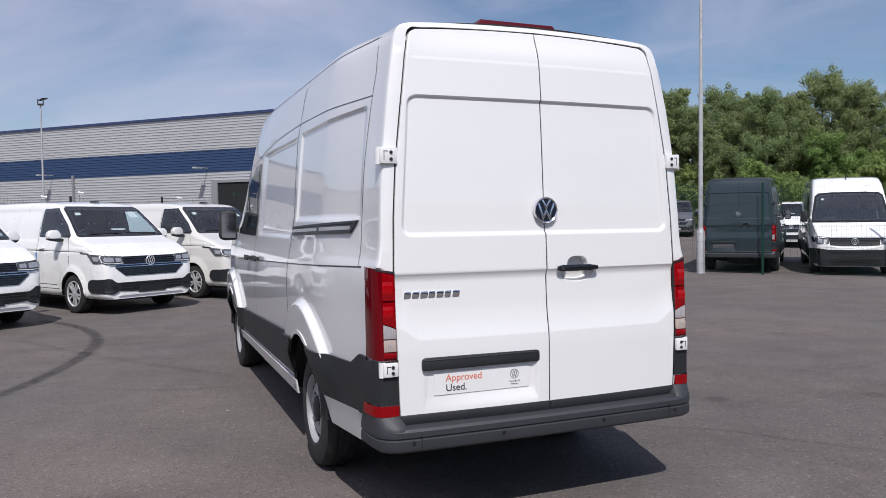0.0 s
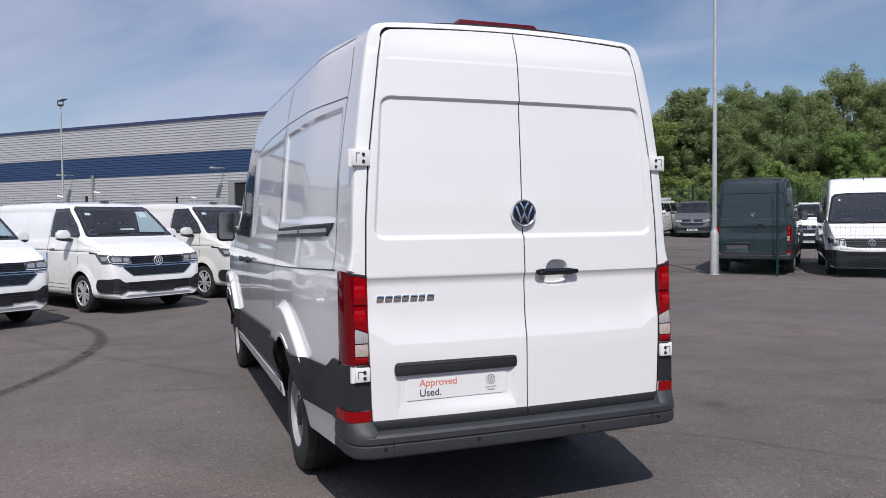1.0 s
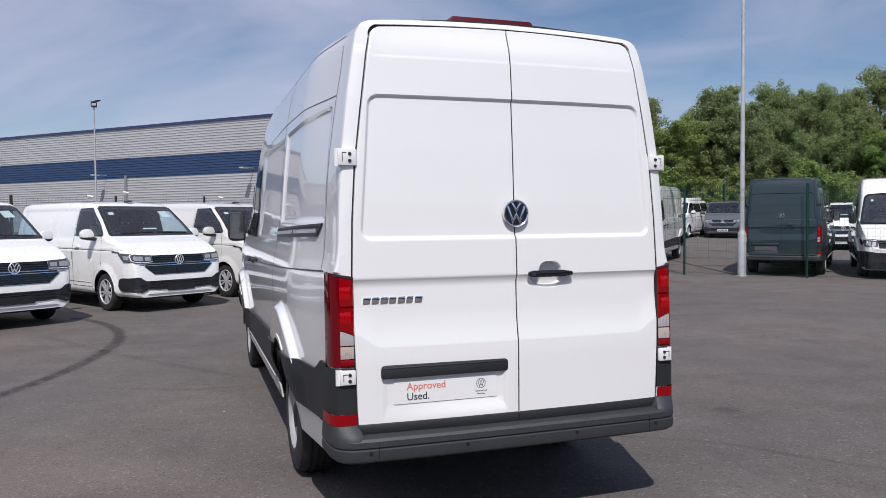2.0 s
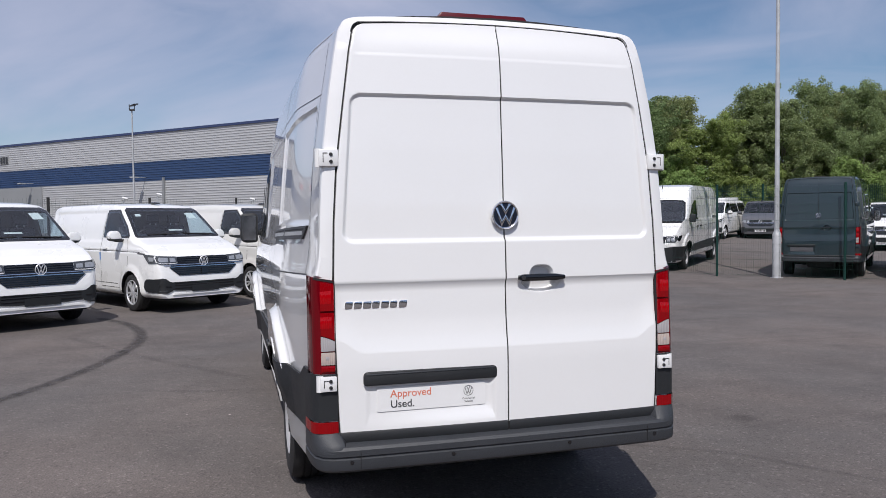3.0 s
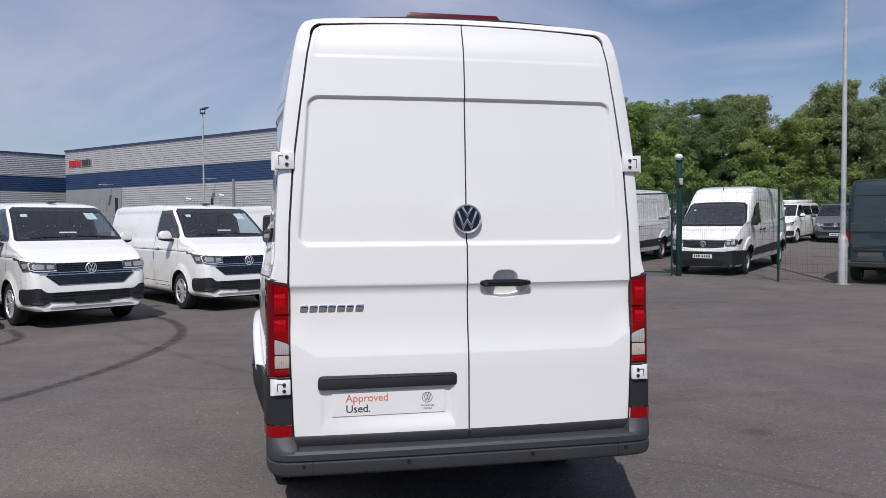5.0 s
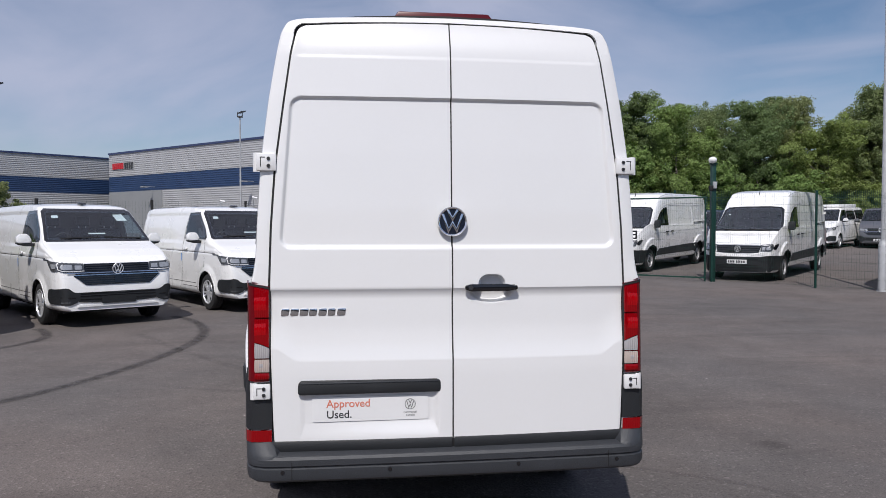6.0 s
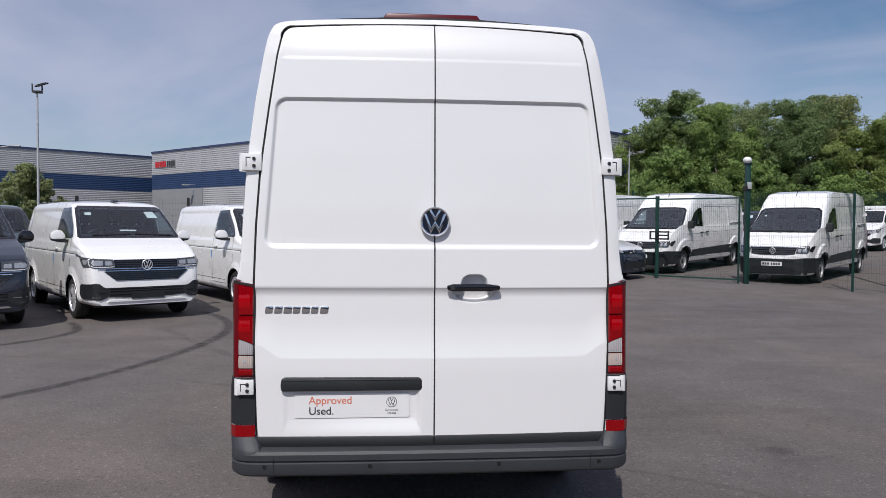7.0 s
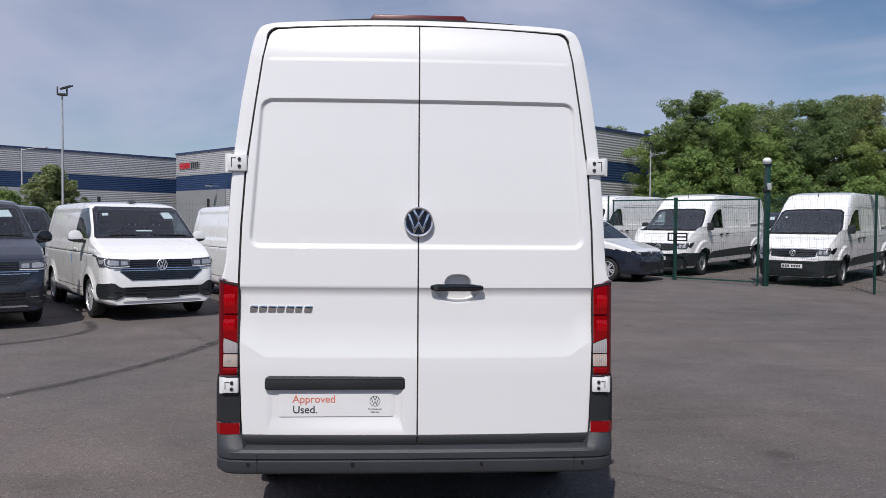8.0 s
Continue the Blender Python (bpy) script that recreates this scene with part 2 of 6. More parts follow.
# opaque brighter red: the shine of the lamp's inner reflectors put into colour
GLOWRED = lens("brighter_red_lens", (0.38, 0.001, 0.004), 0.10, 0.5)
DEEPRED = lens("deep_red_lens", (0.130, 0.001, 0.005), 0.08, 0.0)
CLEAR = lens("clear_lens", (0.40, 0.38, 0.39), 0.10, 0.6)
AMBER = lens("amber_tinted_lens", (0.48, 0.40, 0.36), 0.10, 0.6)
HOUSING = material("headlamp_housing", (0.075, 0.080, 0.088), 0.15, metal=0.2, coat=0.7, spread=0.4, scale=18)
LAMP = material("headlamp_reflector", (0.40, 0.415, 0.44), 0.20, metal=0.30, coat=0.6, spread=0.25, scale=14)
DASH = material("grey_dashboard", (0.026, 0.029, 0.034), 0.6, spread=0.1)
SEATCLOTH = material("dark_seat_cloth", (0.040, 0.046, 0.056), 0.9, spread=0.2)
LINING = material("grey_lining", (0.12, 0.125, 0.125), 0.8, spread=0.05)
BRAKE = material("dark_red_plastic", (0.085, 0.004, 0.010), 0.30, coat=0.15, spec=0.25)
GLASS = glass("window_glass", (0.74, 0.86, 0.92), 0.13)
# gloss set above window_glass to strengthen the sky's reflection
SCREEN = glass("glossier_windscreen", (0.80, 0.88, 0.90), 0.20)
PAPER = material("paper", (0.62, 0.66, 0.64), 0.8)
PLATE = material("white_plate", (0.80, 0.80, 0.80), 0.35, coat=0.3, spread=0.02)
INK = material("dark_print", (0.035, 0.037, 0.042), 0.5)
ORANGE = material("orange_print", (0.66, 0.20, 0.125), 0.5)
BLUEFILM = material("blue_film", (0.10, 0.30, 0.70), 0.4)
ASPHALT = asphalt()
TRACE = rubbed_tyre()
FAINT = rubbed_tyre("faint_rubber_trace", 0.13)
GREEN = material("green_powder_coat", (0.005, 0.038, 0.029), 0.45, spread=0.15)
WIRE = material("green_wire", (0.012, 0.050, 0.038), 0.5)
GALV = material("galvanised_steel", (0.47, 0.48, 0.49), 0.45, metal=0.25, spread=0.16, scale=5, bump=0.1)
CLAD = material("silver_cladding", (0.44, 0.445, 0.455), 0.42, metal=0.15, spread=0.06, scale=0.6)
CLADPLAIN = material("grey_panel", (0.25, 0.26, 0.27), 0.5, spread=0.08, scale=0.5)
CLADDARK = material("dark_grey_panel", (0.055, 0.06, 0.06), 0.6, spread=0.12, scale=0.5)
BLUECLAD = material("blue_cladding", (0.025, 0.054, 0.130), 0.40, spread=0.08, scale=0.6)
FASCIA = material("dark_blue_fascia", (0.030, 0.046, 0.120), 0.45, spread=0.08)
DOORSHADE = material("painted_interior_shade", (0.010, 0.011, 0.012), 0.8)
REDSIGN = material("red_sign", (0.48, 0.02, 0.03), 0.5)
BARK = material("pale_bark", (0.17, 0.155, 0.13), 0.85, spread=0.4, scale=7, bump=0.5, bump_scale=30)
LEAF1 = leaf_material("birch_leaves", (0.290, 0.345, 0.160))
LEAF2 = leaf_material("bright_leaves", (0.270, 0.360, 0.122))
LEAF3 = leaf_material("deep_leaves", (0.195, 0.272, 0.115))


# ---------------------------------------------------------------- mesh tools
def mesh_of(bm, mats, smooth=35):
    me = bpy.data.meshes.new("mesh")
    bm.normal_update()
    bm.to_mesh(me)
    bm.free()
    for m in mats if isinstance(mats, (list, tuple)) else [mats]:
        me.materials.append(m)
    if smooth:
        me.polygons.foreach_set("use_smooth", [True] * len(me.polygons))
        me.set_sharp_from_angle(angle=radians(smooth))
    return me


def part(name, bm, mat, parent=None, label="", smooth=35):
    ob = new(name, mesh_of(bm, mat, smooth))
    ob.data.name = name
    if parent is not None:
        ob.parent = parent
    if label:
        ob["label"] = label
    return ob


def thing(name, label, category, group="", kind=""):
    return tagged(new(name), label, category, group, kind)


def box(bm, x0, x1, y0, y1, z0, z1, bevel=0.0, seg=2):
    r = bmesh.ops.create_cube(bm, size=1)
    vs = r["verts"]
    for v in vs:
        v.co = Vector(((x0 + x1) / 2 + v.co.x * (x1 - x0), (y0 + y1) / 2 + v.co.y * (y1 - y0), (z0 + z1) / 2 + v.co.z * (z1 - z0)))
    if bevel:
        es = list({e for v in vs for e in v.link_edges})
        bmesh.ops.bevel(bm, geom=es, offset=bevel, segments=seg, affect="EDGES", profile=0.5)
    return bm


def boxed(x0, x1, y0, y1, z0, z1, bevel=0.0):
    return box(bmesh.new(), x0, x1, y0, y1, z0, z1, bevel)


def cyl(bm, p0, p1, r0, r1=None, seg=16, caps=True):
    p0, p1 = Vector(p0), Vector(p1)
    r1 = r0 if r1 is None else r1
    q = (p1 - p0).to_track_quat("Z", "Y").to_matrix()
    a, b = [], []
    for i in range(seg):
        w = 2 * math.pi * i / seg
        d = q @ Vector((math.cos(w), math.sin(w), 0))
        a.append(bm.verts.new(p0 + d * r0))
        b.append(bm.verts.new(p1 + d * r1))
    for i in range(seg):
        j = (i + 1) % seg
        bm.faces.new((a[i], a[j], b[j], b[i]))
    if caps:
        bm.faces.new(a[::-1])
        bm.faces.new(b)
    return bm


def cylinder(p0, p1, r0, r1=None, seg=16):
    return cyl(bmesh.new(), p0, p1, r0, r1, seg)


def lathe_x(bm, profile, seg=40, cx=0, cy=0, cz=0):
    """Turns a profile of (x, radius) round an axle along x."""
    rings = []
    for x, r in profile:
        rings.append([bm.verts.new((cx + x, cy + r * math.cos(2 * math.pi * i / seg), cz + r * math.sin(2 * math.pi * i / seg))) for i in range(seg)])
    for a, b in zip(rings, rings[1:]):
        for i in range(seg):
            j = (i + 1) % seg
            bm.faces.new((a[i], a[j], b[j], b[i]))
    bmesh.ops.recalc_face_normals(bm, faces=bm.faces)
    return bm


def grid(rows, closed=False):
    """A mesh through rows of points."""
    bm = bmesh.new()
    vs = [[bm.verts.new(p) for p in r] for r in rows]
    n = len(vs[0])
    for a, b in zip(vs, vs[1:]):
        for i in range(n if closed else n - 1):
            j = (i + 1) % n
            try:
                bm.faces.new((a[i], a[j], b[j], b[i]))
            except ValueError:
                pass
    return bm


def sweep(path, section, up=Vector((0, 0, 1))):
    """Section points (outwards, upwards) carried along a plan path."""
    rows = []
    for i, p in enumerate(path):
        a, b = Vector(path[max(i - 1, 0)]), Vector(path[min(i + 1, len(path) - 1)])
        t = (b - a).normalized()
        out = t.cross(up).normalized()
        rows.append([Vector(p) + out * o + up * z for o, z in section])
    return grid(rows)


def prism(poly, axis, d0, d1, bevel=0.0):
    """A 2D outline pushed from d0 to d1 along an axis (0: x, 1: y, 2: z)."""
    bm = bmesh.new()

    def at(a, b, d):
        return (d, a, b) if axis == 0 else (a, d, b) if axis == 1 else (a, b, d)
    lo = [bm.verts.new(at(a, b, d0)) for a, b in poly]
    hi = [bm.verts.new(at(a, b, d1)) for a, b in poly]
    bm.faces.new(lo)
    bm.faces.new(hi)
    for i in range(len(poly)):
        j = (i + 1) % len(poly)
        bm.faces.new((lo[i], lo[j], hi[j], hi[i]))
    bmesh.ops.recalc_face_normals(bm, faces=bm.faces)
    if bevel:
        bmesh.ops.bevel(bm, geom=bm.edges[:], offset=bevel, segments=2, affect="EDGES", profile=0.5)
    return bm


def rounded(poly, r, n=4):
    """An outline with its corners rounded."""
    out = []
    for i, p in enumerate(poly):
        p, a, b = Vector(p), Vector(poly[i - 1]), Vector(poly[(i + 1) % len(poly)])
        ra = min(r, (a - p).length * 0.45)
        rb = min(r, (b - p).length * 0.45)
        s, e = p + (a - p).normalized() * ra, p + (b - p).normalized() * rb
        for k in range(n + 1):
            t = k / n
            out.append(tuple((1 - t) ** 2 * s + 2 * t * (1 - t) * p + t * t * e))
    return out


def laid(tree, poly, way, off=0.004, thick=0.0, step=0.08, radius=0.0):
    """A thin piece with that outline, laid onto a body: the outline is cut into cells, and pushed along an axis until it meets the skin.
    way: "+x", "-x" (seen from that side; outline in y, z), "+y", "-y" (outline in x, z), "+z" (outline in x, y)."""
    if radius:
        poly = rounded(poly, radius)
    ax = "xyz".index(way[1])
    sg = 1 if way[0] == "+" else -1
    bm = bmesh.new()

    def put(a, b, d):
        return Vector((d, a, b)) if ax == 0 else Vector((a, d, b)) if ax == 1 else Vector((a, b, d))
    bm.faces.new([bm.verts.new(put(a, b, 0)) for a, b in poly])
    for k in range(2):
        lo, hi = min(p[k] for p in poly), max(p[k] for p in poly)
        n = max(1, int((hi - lo) / step))
        no = put(1, 0, 0) if k == 0 else put(0, 1, 0)
        for i in range(1, n):
            bmesh.ops.bisect_plane(bm, geom=bm.verts[:] + bm.edges[:] + bm.faces[:], plane_co=no * (lo + (hi - lo) * i / n), plane_no=no)
    d = Vector((0, 0, 0))
    d[ax] = -sg
    last = None
    todo = []
    for v in bm.verts:
        o = v.co.copy()
        o[ax] = 20 * sg
        hit = tree.ray_cast(o, d)
        if hit[0] is None:
            todo.append(v)
        else:
            v.co[ax] = hit[0][ax] + off * sg
            last = v.co[ax]
    if todo:
        done = [v for v in bm.verts if v not in todo]
        for v in todo:
            if done:
                near = min(done, key=lambda q: sum((q.co[i] - v.co[i]) ** 2 for i in range(3) if i != ax))
                v.co[ax] = near.co[ax]
    bmesh.ops.recalc_face_normals(bm, faces=bm.faces)
    bm.normal_update()
    if bm.faces and bm.faces[0].normal[ax] * sg < 0:
        bmesh.ops.reverse_faces(bm, faces=bm.faces)
    if thick:
        r = bmesh.ops.extrude_face_region(bm, geom=bm.faces[:])
        for g in r["geom"]:
            if isinstance(g, bmesh.types.BMVert):
                g.co[ax] += thick * sg
        bmesh.ops.recalc_face_normals(bm, faces=bm.faces)
    return bm


def line(points, w):
    """The outline of a narrow strip along points in a plane."""
    left, right = [], []
    for i, p in enumerate(points):
        a, b = Vector(points[max(i - 1, 0)]), Vector(points[min(i + 1, len(points) - 1)])
        t = (b - a).normalized()
        nrm = Vector((-t.y, t.x)) * w / 2
        left.append(tuple(Vector(p) + nrm))
        right.append(tuple(Vector(p) - nrm))
    return left + right[::-1]


def strip(points, w):
    """Like line(), with mitred joints."""
    left, right = [], []
    for i, p in enumerate(points):
        p = Vector(p)
        a = (p - Vector(points[i - 1])).normalized() if i else None
        b = (Vector(points[i + 1]) - p).normalized() if i < len(points) - 1 else None
        t = ((a or b) + (b or a)).normalized()
        nrm = Vector((-t.y, t.x))
        k = min(1 / max(abs(nrm.dot(Vector((-(a or b).y, (a or b).x)))), 0.3), 2.6)
        left.append(tuple(p + nrm * w / 2 * k))
        right.append(tuple(p - nrm * w / 2 * k))
    return left + right[::-1]


def mirrored(poly):
    return [(-a, b) for a, b in poly][::-1]


def sample(table, t):
    xs = [r[0] for r in table]
    return float(np.interp(t, xs, [r[1] for r in table]))


def words(text, size, mat, parent, place, name, label="", align="LEFT", rot=(90, 0, 0), bold=0.0):
    """Flat lettering as a mesh."""
    cu = bpy.data.curves.new("letters", "FONT")
    cu.body, cu.size, cu.extrude, cu.align_x, cu.offset = text, size, 0.0004, align, bold
    tmp = new("letters", cu)
    bpy.context.view_layer.update()
    me = bpy.data.meshes.new_from_object(tmp.evaluated_get(bpy.context.evaluated_depsgraph_get()))
    bpy.data.objects.remove(tmp)
    bpy.data.curves.remove(cu)
    me.transform(pose(*place, *rot))
    me.materials.clear()
    me.materials.append(mat)
    ob = new(name, me)
    if parent is not None:
        ob.parent = parent
    if label:
        ob["label"] = label
    return ob


def inside(poly, a, b, shrink):
    """Whether a, b lies within a convex outline, at least shrink from its edges."""
    area = sum(p[0] * q[1] - q[0] * p[1] for p, q in zip(poly, poly[1:] + poly[:1]))
    sg = 1 if area > 0 else -1
    for p, q in zip(poly, poly[1:] + poly[:1]):
        ex, ez = q[0] - p[0], q[1] - p[1]
        d = sg * (ex * (b - p[1]) - ez * (a - p[0])) / max(math.hypot(ex, ez), 1e-6)
        if d < shrink:
            return False
    return True


def open_windows(bm, screen, side, y_min, shrink=0.03):
    """Takes the skin away behind the windscreen (outline in x, z) and the cab's side windows (outline in y, z)."""
    gone = []
    for f in bm.faces:
        c = f.calc_center_median()
        if c.y > y_min and abs(f.normal.y) > 0.25 and f.normal.y > 0 and inside(screen, c.x, c.z, shrink):
            gone.append(f)
        elif abs(f.normal.x) > 0.6 and inside(side, c.y, c.z, shrink):
            gone.append(f)
    bmesh.ops.delete(bm, geom=gone, context="FACES")


def cab(van, y, z, half, dash):
    """Seats, dashboard, wheel and bulkhead of a cab. y: front of the backrests; z: seat height; dash: outline of the dashboard in y, z."""
    part("dashboard", prism(dash, 0, -half, half, 0.02), DASH, van, "dark dashboard")
    part("bulkhead", prism([(-half, 0.5), (-half, z + 0.45), (-half + 0.12, z + 1.0), (half - 0.12, z + 1.0), (half, z + 0.45), (half, 0.5)], 1, y - 0.42, y - 0.38), LINING, van, "grey bulkhead behind the seats")
    part("cab_floor", boxed(-half, half, y - 0.40, y + 0.9, z - 0.42, z - 0.38), SEATCLOTH, van)
    for x in (-0.55, -0.10, 0.42):
        st = part("cab_seat", prism(rounded([(y + 0.50, z), (y + 0.52, z + 0.10), (y + 0.05, z + 0.14), (y - 0.10, z + 0.66), (y - 0.20, z + 0.66), (y - 0.10, z)], 0.04), 0, x - 0.21, x + 0.21, 0.03), SEATCLOTH, van, "dark cloth seat")
        part("headrest", boxed(x - 0.13, x + 0.13, y - 0.24, y - 0.13, z + 0.70, z + 0.88, 0.04), SEATCLOTH, st)
        for q in (-0.06, 0.06):
            part("headrest_stay", cylinder((x + q, y - 0.18, z + 0.64), (x + q, y - 0.18, z + 0.74), 0.010, seg=8), PLATE, st)
    cx, cy, cz = 0.42, y + 0.52, z + 0.42
    ring = []
    for k in range(28):
        a = 2 * math.pi * k / 28
        p = Vector((cx + 0.185 * math.cos(a), cy + 0.185 * math.sin(a) * 0.42, cz + 0.185 * math.sin(a) * 0.90))
        n = Vector((math.cos(a), 0.42 * math.sin(a), 0.90 * math.sin(a)))
        b = Vector((0, -0.90, 0.42))
        ring.append([tuple(p + n * 0.015 * math.cos(w) + b * 0.015 * math.sin(w)) for w in [2 * math.pi * j / 8 for j in range(9)]])
    sw = part("steering_wheel", grid(ring + [ring[0]]), PLASTIC, van)
    part("wheel_boss", boxed(cx - 0.17, cx + 0.17, cy - 0.02, cy + 0.03, cz - 0.04, cz + 0.04, 0.015), PLASTIC, sw)


def border(tree, poly, w, way, off, step):
    """A band of width w along the edges of an outline, laid onto a body."""
    out = bmesh.new()
    for p, q in zip(poly, poly[1:] + poly[:1]):
        p, q = Vector(p), Vector(q)
        e = (q - p).normalized() * w * 0.3
        b = laid(tree, line([tuple(p - e), tuple(q + e)], w), way, off, 0, step)
        me = bpy.data.meshes.new("edge")
        b.to_mesh(me)
        out.from_mesh(me)
        bpy.data.meshes.remove(me)
        b.free()
    return out


# ---------------------------------------------------------------- ground
def gz(x, y):
    """The height of the ground: level round the van, rising gently beyond the fence."""
    s = 0.10 * x + 1.0 * y - 12.9
    r = 0.0098 * (s + math.sqrt(s * s + 4)) + 0.011 * (s - 14.5 + math.sqrt((s - 14.5) ** 2 + 4))
    return min(r, 0.9 + 0.0008 * max(s - 38, 0)) - 0.0015


def build_ground():
    def ticks():
        a, out, d = 0.0, [0.0], 1.2
        while a < 1500:
            a += d
            d *= 1.0 if a < 50 else 1.35
            out.append(a)
        return [-v for v in out[:0:-1]] + out
    xs, ys = ticks(), ticks()
    bm = grid([[(x, y, gz(x, y)) for x in xs] for y in ys])
    return tagged(part("ground", bm, ASPHALT), "worn dark grey asphalt of a vehicle yard, with stains", "ground", kind="structure")


build_ground()


def tyre_mark(points, w, mat=TRACE):
    """A curved trace of rubber, with its width in the uv's x."""
    pts = []
    P = [Vector(p) for p in points]
    P = [P[0] * 2 - P[1]] + P + [P[-1] * 2 - P[-2]]
    for i in range(1, len(P) - 2):
        for k in range(8):
            t = k / 8
            pts.append(0.5 * (2 * P[i] + (P[i + 1] - P[i - 1]) * t + (2 * P[i - 1] - 5 * P[i] + 4 * P[i + 1] - P[i + 2]) * t * t + (3 * P[i] - P[i - 1] - 3 * P[i + 1] + P[i + 2]) * t ** 3))
    pts.append(P[-2])
    bm = bmesh.new()
    uv = bm.loops.layers.uv.new("UVMap")
    rows = []
    for i, p in enumerate(pts):
        t = (pts[min(i + 1, len(pts) - 1)] - pts[max(i - 1, 0)]).normalized()
        s = Vector((-t.y, t.x)) * w / 2
        rows.append([bm.verts.new((*(p + s * q), gz(p.x, p.y) + 0.0045)) for q in (-1, -0.33, 0.33, 1)])
    for a, b in zip(rows, rows[1:]):
        for i in range(3):
            f = bm.faces.new((a[i], a[i + 1], b[i + 1], b[i]))
            for lp, u in zip(f.loops, (i / 3, (i + 1) / 3, (i + 1) / 3, i / 3)):
                lp[uv].uv = (u, 0)
    return tagged(part("tyre_mark", bm, mat), "dark curved tyre mark on the asphalt" if mat is TRACE else "faint tyre mark on the asphalt", "tyre mark", kind="structure")


tyre_mark([(-5.6, 1.6), (-4.6, 2.5), (-3.68, 3.4), (-3.12, 4.4), (-2.74, 5.5), (-2.52, 6.6), (-2.47, 7.5), (-2.62, 8.5), (-2.95, 9.4), (-3.4, 10.1)], 0.21)
tyre_mark([(1.2, 1.25), (1.602, 0.982), (1.961, 0.686), (2.206, 0.317), (2.438, 0.028), (2.7, -0.35)], 0.09, FAINT)
tyre_mark([(-3.4, 7.9), (-2.988, 7.158), (-2.461, 6.238), (-1.886, 5.379), (-1.507, 4.849), (-1.1, 4.3)], 0.17, FAINT)
tyre_mark([(-2.1, 4.05), (-1.75, 3.90), (-1.519, 3.83), (-1.217, 3.817)], 0.12, FAINT)
tyre_mark([(-6.9, 5.2), (-6.0, 5.75), (-5.2, 6.35), (-4.75, 7.0), (-4.62, 7.6), (-4.8, 8.2), (-5.1, 8.7)], 0.20)


# ---------------------------------------------------------------- the large panel van (origin: ground below the middle of its rear, +y: forwards)
LEAN = [(0.3, -0.05), (0.9, -0.05), (1.3, -0.032), (1.6, -0.016), (1.9, 0.0), (2.15, 0.018), (2.36, 0.040), (2.5, 0.066), (2.6, 0.088)]
SEAM = [(0.3, 0.775), (0.549, 0.797), (0.575, 0.813), (0.60, 0.818), (0.668, 0.822), (1.0, 0.832), (1.3, 0.834), (1.56, 0.826), (1.825, 0.808), (2.087, 0.774), (2.352, 0.737), (2.46, 0.715)]
MIDP = [(0.92, 0.34), (0.962, 0.40), (0.975, 0.55), (0.99, 0.74), (1.003, 0.90), (1.012, 1.10), (1.006, 1.27), (0.99, 1.36), (0.975, 1.47), (0.957, 1.60), (0.937, 1.85), (0.914, 2.08), (0.897, 2.22), (0.865, 2.40), (0.832, 2.50), (0.772, 2.560), (0.61, 2.580), (0.30, 2.585), (0.0, 2.588)]
REARP = [(0.88, 0.34), (0.905, 0.40), (0.915, 0.55), (0.920, 0.74), (0.922, 0.90), (0.922, 1.10), (0.918, 1.28), (0.902, 1.36), (0.892, 1.44), (0.885, 1.60), (0.868, 1.85), (0.842, 2.08), (0.822, 2.22), (0.791, 2.40), (0.768, 2.475), (0.726, 2.517), (0.60, 2.534), (0.30, 2.548), (0.0, 2.554)]
ROOFH = [(0, 1.0), (3.2, 1.0), (3.65, 0.965), (3.95, 0.86), (4.2, 0.68), (4.58, 0.27), (5.0, -0.15), (5.05, -0.17)]
LOWROOF = [(0, 0.93), (3.2, 0.93), (3.65, 0.90), (3.95, 0.825), (4.2, 0.73), (4.58, 0.64), (5.1, 0.62)]


def lean(z):
    return sample(LEAN, z)


def smooth01(t):
    t = min(max(t, 0), 1)
    return t * t * (3 - 2 * t)


def crafter_profile(y):
    """Half a cross-section at y."""
    s = smooth01(y / 1.0)
    pts = [(a[0] * (1 - s) + b[0] * s, a[1] * (1 - s) + b[1] * s) for a, b in zip(REARP, MIDP)]
    if y <= 3.2:
        return pts
    h = sample(ROOFH, y)
    top = sample([(5.0, 1.30), (5.2, 1.262), (5.45, 1.150), (5.65, 1.035), (5.77, 0.945), (5.84, 0.82), (5.88, 0.72)], y)
    wide = sample([(4.6, 1.0), (5.1, 0.99), (5.4, 0.965), (5.65, 0.92), (5.8, 0.86), (5.88, 0.78)], y)
    out = []
    for x, z in pts:
        if z > 1.47:
            z2 = 1.47 + (z - 1.47) * h
            x = x + (0.975 - x) * 0.25 * (1 - h) if x > 0.6 else x
            z = z2
        if y > 5.0:
            low = 0.34 - 0.10 * smooth01((y - 5.1) / 0.3)
            z = low + (z - 0.34) * (top - low) / (1.30 - 0.34)
        out.append((x * wide, z))
    return out


def fine_profile(pts, ks):
    """The half-section with ks[i] steps in its i-th piece, rounded at the points."""
    out = []
    for i in range(len(pts) - 1):
        p = [Vector(pts[max(min(i + j, len(pts) - 1), 0)]) for j in (-1, 0, 1, 2)]
        for q in range(ks[i]):
            t = q / ks[i]
            out.append(0.5 * (2 * p[1] + (p[2] - p[0]) * t + (2 * p[0] - 5 * p[1] + 4 * p[2] - p[3]) * t * t + (3 * p[1] - p[0] - 3 * p[2] + p[3]) * t ** 3))
    out.append(Vector(pts[-1]))
    return out


